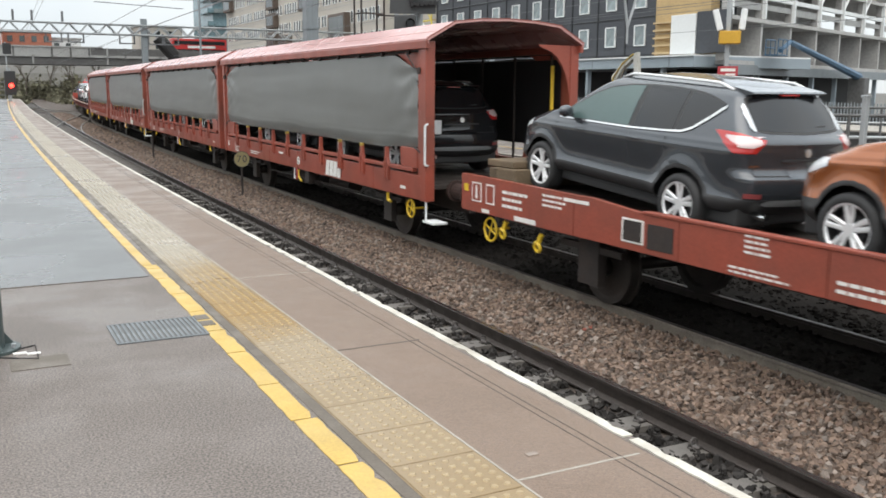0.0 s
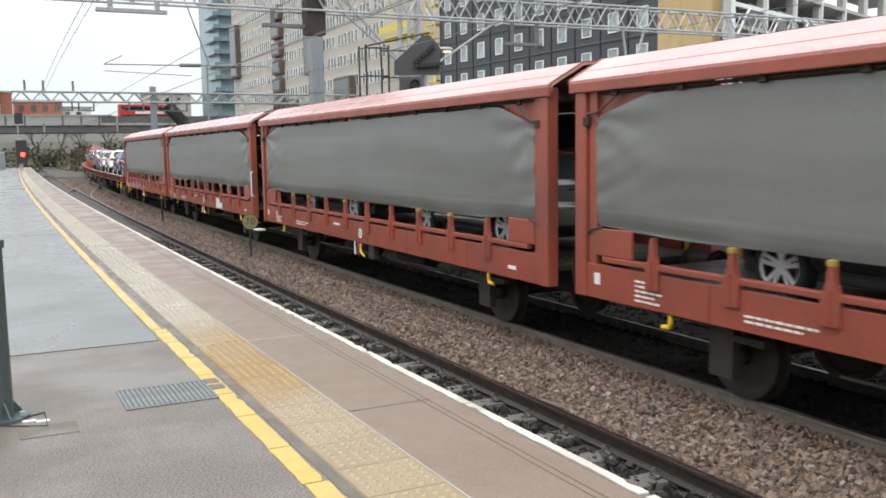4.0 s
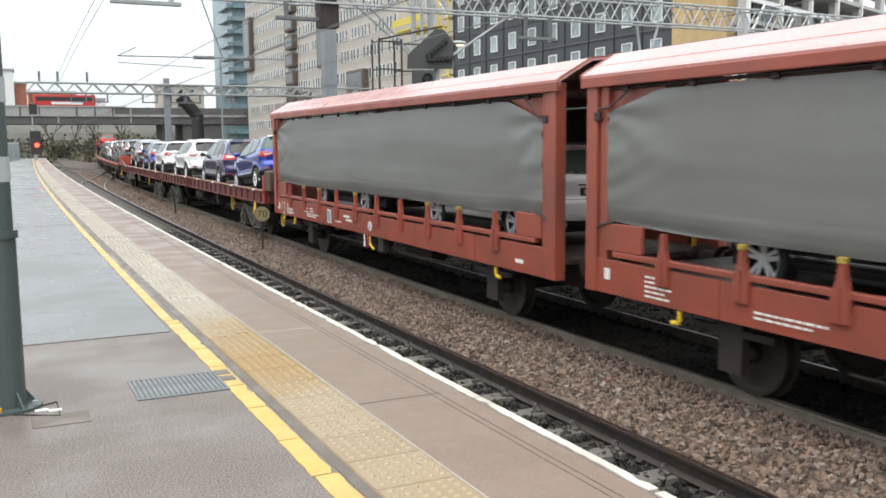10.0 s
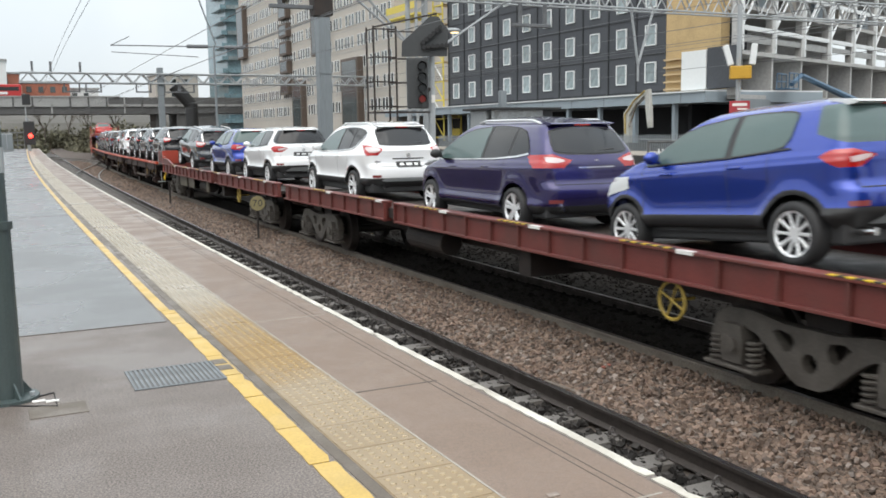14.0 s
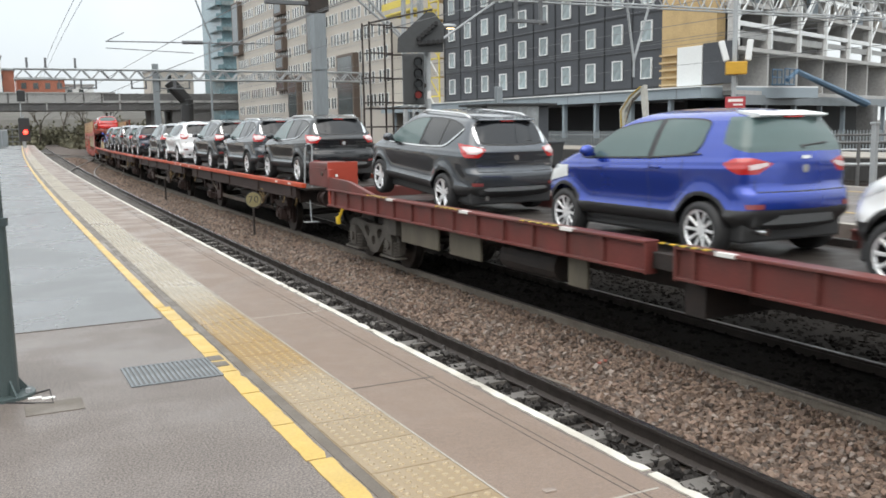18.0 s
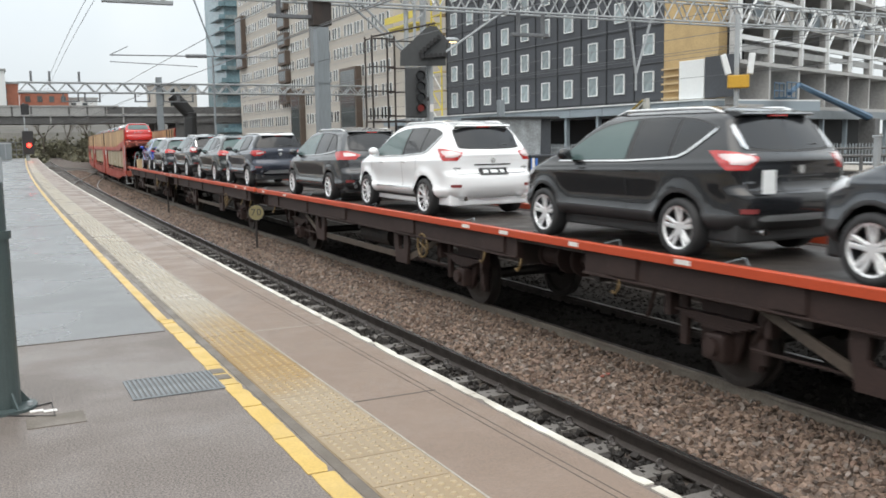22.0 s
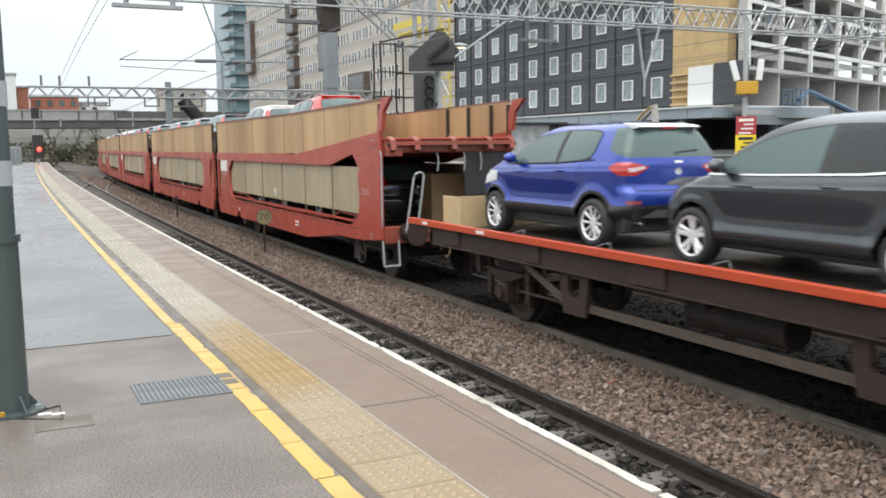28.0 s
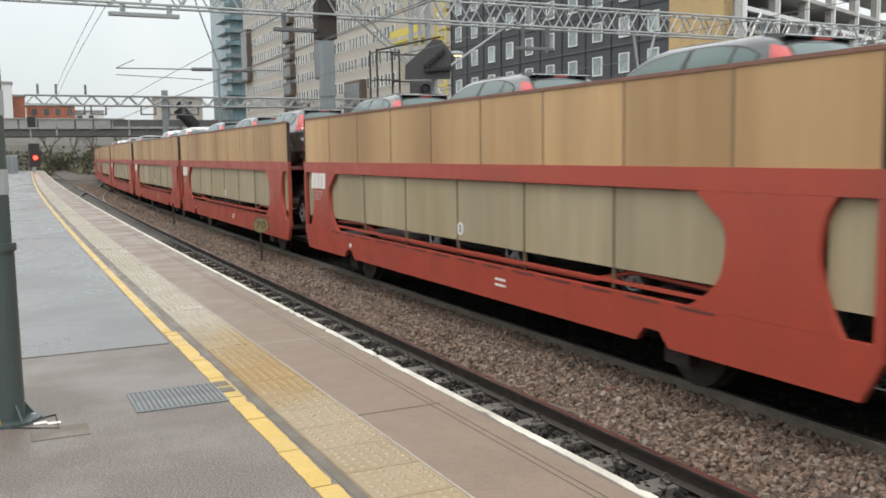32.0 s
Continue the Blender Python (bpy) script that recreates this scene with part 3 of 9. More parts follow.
def turnout_rail(name, y0, y1, off0, off1, train0, train1):
    """A rail that leads from one line to another between y0 and y1."""
    bm = bmesh.new()
    rows = []
    for i in range(25):
        f = i / 24
        y = y0 + (y1 - y0) * f
        g = f * f * (3 - 2 * f)
        x = edge(y) + (off0 + (drawn(y) if train0 else 0)) * (1 - g) + (off1 + (drawn(y) if train1 else 0)) * g
        rows.append([bm.verts.new((x + o, y, RAIL_Z - 0.155 + z)) for o, z in RAIL])
    for a, b in zip(rows, rows[1:]):
        for j in range(len(RAIL)):
            k = (j + 1) % len(RAIL)
            bm.faces.new((a[j], a[k], b[k], b[j]))
    return structure(name, bm, "rail_dusty", "curved steel rail of the crossover between the lines")


for d in (0.0, -1.505):
    turnout_rail("crossover_rail", 52.0, 98.0, OFF_NEAR_RAIL + d, OFF_TRAIN_RAIL + 1.505 + d, False, True)
    turnout_rail("crossover_rail", 84.0, 128.0, OFF_TRAIN_RAIL + 1.505 + d, 0.5 + d, True, False)
bm = slab(bmesh.new(), [(-0.15, -0.2), (0.15, -0.2), (0.12, 0), (-0.12, 0)], "x", -1.25, 1.25)
sleeper_mesh = mesh_of("sleeper", bm, "sleeper")
bm = bmesh.new()
ring(bm, (0.115, 0, 0.045), (0, 1, 0.1), 0.036, 0.009, 10, 5)
box(bm, 0.07, 0.125, -0.05, 0.05, 0.0, 0.022)
box(bm, -0.16, 0.0, -0.02, 0.02, 0, 0.012)
clip_mesh = mesh_of("rail_clip", bm, "clip", True)
train_clip = clip_mesh.copy()
train_clip.materials.clear()
train_clip.materials.append(MATS["rail_dusty"])
near_track = thing("near_track", "ballasted railway track along the platform", "track")
near_track["kind"] = "structure"
train_track = thing("train_track", "ballasted railway track under the train", "track")
train_track["kind"] = "structure"
for i in range(150):
    y = 0.4 + 0.66 * i
    shared("sleeper", sleeper_mesh, near_track, along(y, OFF_NEAR_RAIL - 0.7525, RAIL_Z - 0.158))
    if i < 70:
        shared("sleeper", sleeper_mesh, train_track, along(y + 0.2, OFF_TRAIN - 0.06, RAIL_Z - 0.15, True))
        shared("rail_clip", train_clip, train_track, along(y + 0.2, OFF_TRAIN_RAIL, RAIL_Z - 0.15, True) @ pose(0, 0, 0, 0, 0, 180))
    if i < 60:
        shared("rail_clip", clip_mesh, near_track, along(y, OFF_NEAR_RAIL, RAIL_Z - 0.158) @ pose(0, 0, 0, 0, 0, 180))
        shared("rail_clip", clip_mesh, near_track, along(y, OFF_NEAR_RAIL, RAIL_Z - 0.158))


def stones(name, material, y0, y1, o0, o1, count, size, z, seed):
    """Crushed stones, each an uneven eight-cornered lump."""
    g = np.random.default_rng(seed)
    cube = np.array([(x, yy, zz) for x in (-1, 1) for yy in (-1, 1) for zz in (-1, 1)], float)
    quad = np.array([(0, 1, 3, 2), (4, 6, 7, 5), (0, 4, 5, 1), (2, 3, 7, 6), (0, 2, 6, 4), (1, 5, 7, 3)])
    ys, os = g.uniform(y0, y1, count), g.uniform(o0, o1, count)
    es = np.array([edge(v) for v in ys])
    s = size * g.uniform(0.55, 1.35, (count, 1, 1)) * g.uniform(0.6, 1.2, (count, 1, 3)) * 0.5
    v = (cube[None] * g.uniform(0.55, 1.1, (count, 8, 3))) * s
    ang = g.uniform(0, 6.283, (count, 2))
    c, t = np.cos(ang), np.sin(ang)
    x, yy, zz = v[..., 0], v[..., 1], v[..., 2]
    x, yy = x * c[:, :1] - yy * t[:, :1], x * t[:, :1] + yy * c[:, :1]
    x, zz = x * c[:, 1:] - zz * t[:, 1:], x * t[:, 1:] + zz * c[:, 1:]
    heap = np.array([noise.noise((o * 1.7, q * 0.9, seed)) for o, q in zip(os, ys)]) * 0.025
    pts = np.stack([x + (es + os)[:, None], yy + ys[:, None], zz + (z + heap + g.uniform(-0.01, 0.02, count))[:, None]], -1).reshape(-1, 3)
    fc = (quad[None] + (np.arange(count) * 8)[:, None, None]).reshape(-1, 4)
    me = bpy.data.meshes.new(name)
    me.from_pydata(pts.tolist(), [], fc.tolist())
    me.materials.append(MATS[material])
    return tagged(new(name, me), kind="stuff")


loose = "loose brown and grey ballast stones between the tracks"
tagged(stones("ballast_stones", "stone", 2.0, 17, 2.16, 3.76, 23000, 0.05, BED_Z + 0.025, 1), loose, "gravel")
tagged(stones("ballast_stones", "stone", 17, 45, 2.16, 3.78, 17000, 0.07, BED_Z + 0.025, 2), loose, "gravel")
tagged(stones("ballast_stones", "stone", 45, 100, 2.16, 3.90, 9000, 0.13, BED_Z + 0.02, 8), loose, "gravel")
tagged(stones("ballast_stones", "stone", 2.0, 30, 3.72, 3.94, 4200, 0.045, BED_Z + 0.045, 9), loose, "gravel")
tagged(stones("pale_stones", "stone_pale", 2.0, 40, 2.2, 3.85, 2600, 0.052, BED_Z + 0.042, 10), "scattered pale grey and pinkish ballast stones", "gravel")
tagged(stones("rusty_stones", "stone_rusty", 2.0, 40, 2.2, 3.88, 2600, 0.048, BED_Z + 0.038, 11), "scattered rust-stained ballast stones", "gravel")
tagged(stones("ballast_stones", "stone_dark", 2.0, 30, 0.7, 2.0, 9000, 0.055, BED_Z - 0.02, 3), "dark ballast stones beside the platform", "gravel")
# these stones carry the painted shade beneath the train
tagged(stones("ballast_stones", "stone_shaded", 2.0, 25, 4.06, 7.2, 8500, 0.06, BED_Z + 0.02, 5), "black ballast stones under the train, their shade put into the colour", "gravel")

from mathutils import bvhtree

# ---- cars: one body surface from stations along the length ----
# each style: stations (y, top z) over the middle, then shoulder height, half widths and the glass lines
STYLES = {
    "suv": dict(base=2.69, r=0.325, half=0.92, sill=0.34, belt=(1.04, 1.18), roofw=0.56, rails=True, cladding=True,
                lip=11, top=[(-2.12, 0.30), (-2.22, 0.40), (-2.285, 0.52), (-2.29, 0.66), (-2.265, 0.715), (-2.20, 0.745), (-2.19, 0.86), (-2.20, 0.96), (-2.20, 1.03), (-2.09, 1.15), (-1.93, 1.39), (-1.75, 1.555), (-1.2, 1.64), (-0.4, 1.66), (0.15, 1.605), (0.5, 1.50), (0.95, 1.23), (1.12, 1.145), (1.55, 1.095), (1.95, 1.0), (2.14, 0.88), (2.23, 0.68), (2.20, 0.42), (2.12, 0.30)],
                glass=(-1.50, 0.98), doors=(0.62, -0.42)),
    "compact_suv": dict(base=2.52, r=0.31, half=0.88, sill=0.35, belt=(1.05, 1.16), roofw=0.52, rails=True, cladding=True,
                lip=10, top=[(-1.80, 0.30), (-1.87, 0.42), (-1.94, 0.52), (-1.95, 0.66), (-1.925, 0.715), (-1.875, 0.74), (-1.87, 0.88), (-1.87, 1.02), (-1.82, 1.18), (-1.72, 1.41), (-1.58, 1.53), (-1.1, 1.592), (-0.4, 1.608), (0.1, 1.562), (0.42, 1.455), (0.85, 1.22), (1.0, 1.15), (1.4, 1.10), (1.74, 1.02), (1.95, 0.86), (2.03, 0.66), (2.0, 0.42), (1.92, 0.30)],
                glass=(-1.42, 0.9), doors=(0.5, -0.42)),
    "people_carrier": dict(base=2.75, r=0.31, half=0.91, sill=0.27, belt=(0.98, 1.10), roofw=0.57, rails=True, cladding=False,
                lip=10, top=[(-2.12, 0.24), (-2.20, 0.34), (-2.26, 0.46), (-2.265, 0.60), (-2.24, 0.66), (-2.19, 0.685), (-2.185, 0.84), (-2.17, 0.96), (-2.08, 1.14), (-1.90, 1.38), (-1.70, 1.53), (-1.1, 1.61), (-0.3, 1.63), (0.3, 1.56), (0.75, 1.40), (1.25, 1.12), (1.42, 1.02), (1.8, 0.93), (2.05, 0.83), (2.18, 0.70), (2.22, 0.55), (2.18, 0.36), (2.1, 0.24)],
                glass=(-1.48, 1.25), doors=(0.72, -0.42)),
    "low_carrier": dict(base=2.65, r=0.31, half=0.905, sill=0.27, belt=(0.985, 1.10), roofw=0.55, rails=False, cladding=False,
                lip=10, top=[(-2.06, 0.24), (-2.13, 0.34), (-2.18, 0.46), (-2.185, 0.58), (-2.165, 0.645), (-2.12, 0.67), (-2.115, 0.82), (-2.10, 0.95), (-1.99, 1.10), (-1.79, 1.33), (-1.57, 1.475), (-1.1, 1.56), (-0.3, 1.595), (0.2, 1.555), (0.6, 1.425), (1.12, 1.13), (1.30, 1.04), (1.7, 0.955), (1.95, 0.85), (2.1, 0.70), (2.15, 0.55), (2.11, 0.36), (2.03, 0.24)],
                glass=(-1.40, 1.12), doors=(0.62, -0.38)),
    "hatchback": dict(base=2.64, r=0.32, half=0.90, sill=0.27, belt=(0.93, 1.06), roofw=0.54, rails=False, cladding=False,
                lip=10, top=[(-2.03, 0.24), (-2.10, 0.34), (-2.16, 0.46), (-2.165, 0.60), (-2.14, 0.66), (-2.095, 0.685), (-2.09, 0.82), (-2.075, 0.92), (-1.98, 1.08), (-1.74, 1.30), (-1.50, 1.43), (-1.0, 1.49), (-0.3, 1.51), (0.2, 1.46), (0.55, 1.34), (1.05, 1.05), (1.2, 0.98), (1.65, 0.91), (1.98, 0.80), (2.12, 0.67), (2.17, 0.52), (2.13, 0.36), (2.05, 0.24)],
                glass=(-1.36, 1.05), doors=(0.58, -0.42)),
}
# what shows on the skin, in side view (y, low z, high z) and rear view (x, low z, high z)
MARKS = {
    "suv": dict(
        front=[(0.97, 1.03, 1.045), (0.72, 1.03, 1.20), (0.45, 1.035, 1.345), (0.2, 1.04, 1.435), (-0.1, 1.045, 1.485), (-0.37, 1.05, 1.50)],
        rear=[(-0.46, 1.05, 1.505), (-0.8, 1.065, 1.51), (-1.10, 1.08, 1.50)],
        quarter=[(-1.15, 1.085, 1.497), (-1.3, 1.10, 1.485), (-1.5, 1.21, 1.45), (-1.66, 1.35, 1.40)],
        trim=[(0.99, 1.005, 1.024), (0.3, 1.012, 1.032), (-0.4, 1.024, 1.044), (-1.0, 1.055, 1.075), (-1.25, 1.075, 1.098), (-1.38, 1.12, 1.15), (-1.55, 1.24, 1.275), (-1.70, 1.365, 1.40)],
        clear_rear=[(0.80, 1.015, 1.12), (0.68, 1.01, 1.115), (0.575, 1.05, 1.09)], clear_side=[(-1.86, 1.10, 1.125), (-1.97, 1.055, 1.125), (-2.09, 1.02, 1.12)], skid=[(0.58, 0.455, 0.475), (0.5, 0.44, 0.50), (0.0, 0.435, 0.51)],
        screen=[(0.585, 1.21, 1.29), (0.535, 1.18, 1.455), (0.4, 1.165, 1.50), (0.0, 1.155, 1.51)], plate=(0.27, 0.71, 0.83), bar=(0.34, 0.875, 0.898), bumper=0.50, fog=(0.60, 0.76, 0.515, 0.565), shelf=0.73, badge=0.955),
    "compact_suv": dict(
        front=[(0.87, 1.04, 1.06), (0.62, 1.045, 1.22), (0.38, 1.05, 1.36), (0.14, 1.055, 1.42), (-0.37, 1.07, 1.47)],
        rear=[(-0.46, 1.072, 1.474), (-0.75, 1.085, 1.474), (-1.0, 1.11, 1.464), (-1.12, 1.14, 1.446), (-1.17, 1.22, 1.42)],
        wrap=[((-1.43, 1.3), (1, -0.25)), ((-1.5, 1.125), (-0.03, -1)), ((-1.43, 1.235), (0.105, -0.32)), ((-1.5, 1.50), (0.03, 1))],
        trim=[(0.88, 1.022, 1.036), (-0.4, 1.05, 1.066), (-1.2, 1.10, 1.118)],
        clear_rear=[(0.68, 0.955, 1.005), (0.58, 0.965, 1.02), (0.47, 1.0, 1.03)], skid=[(0.50, 0.405, 0.415), (0.36, 0.40, 0.50), (0.0, 0.40, 0.505)],
        screen=[(0.70, 1.17, 1.26), (0.62, 1.165, 1.42), (0.55, 1.165, 1.446), (0.4, 1.16, 1.51), (0.0, 1.15, 1.52)], plate=(0.27, 0.80, 0.91), bar=(0.06, 1.06, 1.09), bumper=0.55, fog=(0.56, 0.74, 0.56, 0.61), shelf=0.725, badge=0.96),
    "people_carrier": dict(
        front=[(1.22, 0.985, 1.0), (0.95, 0.985, 1.14), (0.7, 0.99, 1.27), (0.4, 0.995, 1.385), (0.1, 1.0, 1.44), (-0.37, 1.01, 1.475)],
        rear=[(-0.46, 1.012, 1.48), (-0.8, 1.025, 1.475), (-1.14, 1.04, 1.45)],
        quarter=[(-1.20, 1.045, 1.445), (-1.38, 1.065, 1.40), (-1.52, 1.085, 1.30), (-1.64, 1.105, 1.14)],
        trim=[(1.24, 0.962, 0.98), (0.3, 0.972, 0.99), (-0.8, 1.0, 1.02), (-1.42, 1.045, 1.07), (-1.66, 1.085, 1.108)],
        clear_rear=[(0.74, 0.985, 1.06), (0.62, 0.975, 1.05), (0.5, 0.99, 1.02)],
        screen=[(0.60, 1.15, 1.22), (0.54, 1.12, 1.39), (0.4, 1.105, 1.435), (0.0, 1.095, 1.45)], plate=(0.27, 0.74, 0.86), bar=(0.3, 0.90, 0.915), bumper=0.38, fog=(0.56, 0.74, 0.42, 0.47), shelf=0.67, badge=0.97),
    "low_carrier": dict(
        front=[(1.10, 0.99, 1.005), (0.88, 0.99, 1.12), (0.62, 0.995, 1.25), (0.33, 1.0, 1.36), (0.05, 1.005, 1.415), (-0.33, 1.015, 1.45)],
        rear=[(-0.42, 1.018, 1.452), (-0.8, 1.03, 1.445), (-1.06, 1.045, 1.425)],
        quarter=[(-1.12, 1.05, 1.42), (-1.3, 1.07, 1.38), (-1.42, 1.13, 1.33), (-1.54, 1.23, 1.275)],
        trim=[(1.12, 0.967, 0.985), (0.3, 0.977, 0.995), (-0.8, 1.005, 1.025), (-1.22, 1.035, 1.058), (-1.38, 1.08, 1.11), (-1.58, 1.24, 1.275)],
        clear_rear=[(0.74, 0.915, 0.94), (0.6, 0.91, 0.938), (0.46, 0.94, 0.955)],
        screen=[(0.66, 1.10, 1.17), (0.6, 1.065, 1.33), (0.45, 1.05, 1.395), (0.0, 1.04, 1.41)], plate=(0.27, 0.75, 0.86), bar=(0.28, 0.89, 0.902), bumper=0.36, fog=(0.56, 0.74, 0.40, 0.45), shelf=0.655, badge=0.965),
    "hatchback": dict(
        front=[(1.02, 0.935, 0.95), (0.75, 0.94, 1.09), (0.5, 0.945, 1.21), (0.2, 0.95, 1.31), (-0.1, 0.955, 1.355), (-0.37, 0.96, 1.37)],
        rear=[(-0.45, 0.962, 1.375), (-0.8, 0.98, 1.37), (-1.08, 1.01, 1.34)],
        quarter=[(-1.12, 1.015, 1.335), (-1.3, 1.06, 1.29), (-1.45, 1.14, 1.22)],
        trim=[(1.04, 0.915, 0.932), (-0.4, 0.94, 0.957), (-1.2, 1.0, 1.018)],
        clear_rear=[(0.7, 0.92, 0.97), (0.58, 0.92, 0.96)],
        screen=[(0.58, 1.08, 1.16), (0.52, 1.06, 1.29), (0.4, 1.05, 1.32), (0.0, 1.04, 1.335)], plate=(0.27, 0.72, 0.84), bar=(0.3, 0.87, 0.885), bumper=0.38, fog=(0.56, 0.74, 0.42, 0.46), shelf=0.67, badge=0.93),
}
# the tail lamps as half-spaces: (y, z) and outward (y, z) for the side, then (x, z) and outward (x, z) for the inner end
LAMPS = {
    "suv": ([((-1.70, 1.16), (0.05, 1)), ((-1.70, 1.15), (0.20, -0.30)), ((-2.0, 0.955), (0, -1))], ((0.52, 1.09), (-0.165, -0.14)), ((0.72, 1.145), (-0.05, 0.19))),
    "compact_suv": ([((-1.7, 1.078), (0.03, 1)), ((-1.53, 1.015), (0.095, -0.16)), ((-1.53, 1.015), (0.055, 0.1)), ((-1.9, 0.912), (0, -1))], ((0.41, 1.02), (-0.11, -0.17)), ((0.62, 1.076), (-0.05, 0.19))),
    "people_carrier": ([((-1.8, 1.085), (0.03, 1)), ((-1.64, 1.06), (0.12, -0.16)), ((-1.64, 1.06), (0.055, 0.12)), ((-1.9, 0.905), (0, -1))], ((0.40, 1.0), (-0.098, -0.12)), ((0.62, 1.085), (-0.06, 0.19))),
    "low_carrier": ([((-1.8, 1.05), (0.03, 1)), ((-1.60, 0.985), (0.085, -0.19)), ((-1.60, 0.985), (0.06, 0.19)), ((-1.9, 0.885), (0, -1))], ((0.38, 0.965), (-0.098, -0.14)), ((0.62, 1.045), (-0.07, 0.19))),
    "hatchback": ([((-1.7, 1.28), (-0.3, 1)), ((-1.60, 1.2), (1, -0.5)), ((-1.9, 0.9), (0, -1))], ((0.5, 1.0), (-1, -0.3))),
}
CAR_MESHES = {}


def carve(bm, planes):
    """Cuts the region inside all planes (place, outward normal) out of a skin and gives it back as its own mesh."""
    planes = [(Vector(a), Vector(b).normalized()) for a, b in planes]
    near = [f for f in bm.faces if all(any((v.co - a).dot(b) < 0.001 for v in f.verts) for a, b in planes)]
    for co, no in planes:
        geom = list({v for f in near for v in f.verts}) + list({e for f in near for e in f.edges}) + near
        if near:
            near = [g for g in bmesh.ops.bisect_plane(bm, geom=geom, dist=1e-5, plane_co=co, plane_no=no)["geom"] if isinstance(g, bmesh.types.BMFace)]
    cut = [f for f in near if all((f.calc_center_median() - a).dot(b) < 0 for a, b in planes)]
    out, seen = bmesh.new(), {}
    for f in cut:
        for v in f.verts:
            if v not in seen:
                seen[v] = out.verts.new(v.co)
        out.faces.new([seen[v] for v in f.verts])
    bmesh.ops.delete(bm, geom=cut, context="FACES")
    return out


def spline(points, n):
    """Catmull-Rom through points, n steps a span."""
    out = []
    for i in range(len(points) - 1):
        p0, p1, p2, p3 = (np.array(points[max(0, min(len(points) - 1, j))], float) for j in (i - 1, i, i + 1, i + 2))
        for k in range(n):
            t = k / n
            out.append(0.5 * (2 * p1 + (p2 - p0) * t + (2 * p0 - 5 * p1 + 4 * p2 - p3) * t * t + (3 * p1 - p0 - 3 * p2 + p3) * t ** 3))
    out.append(np.array(points[-1], float))
    return out


# half width over the height, as shares: from the sill to the waist, then from the waist to the top of the roof
FLANK = [(0.0, 0.90), (0.06, 0.945), (0.13, 0.974), (0.195, 0.980), (0.24, 0.964), (0.29, 0.956), (0.38, 0.954), (0.5, 0.965), (0.66, 0.985), (0.80, 0.998), (0.845, 1.0), (0.87, 0.985), (0.93, 0.974), (1.0, 0.945)]
CABIN = [(0.0, 0.945), (0.10, 0.918), (0.25, 0.876), (0.48, 0.803), (0.65, 0.738), (0.74, 0.698), (0.81, 0.648), (0.87, 0.58), (0.92, 0.48), (0.96, 0.345), (0.985, 0.21), (1.0, 0.02)]


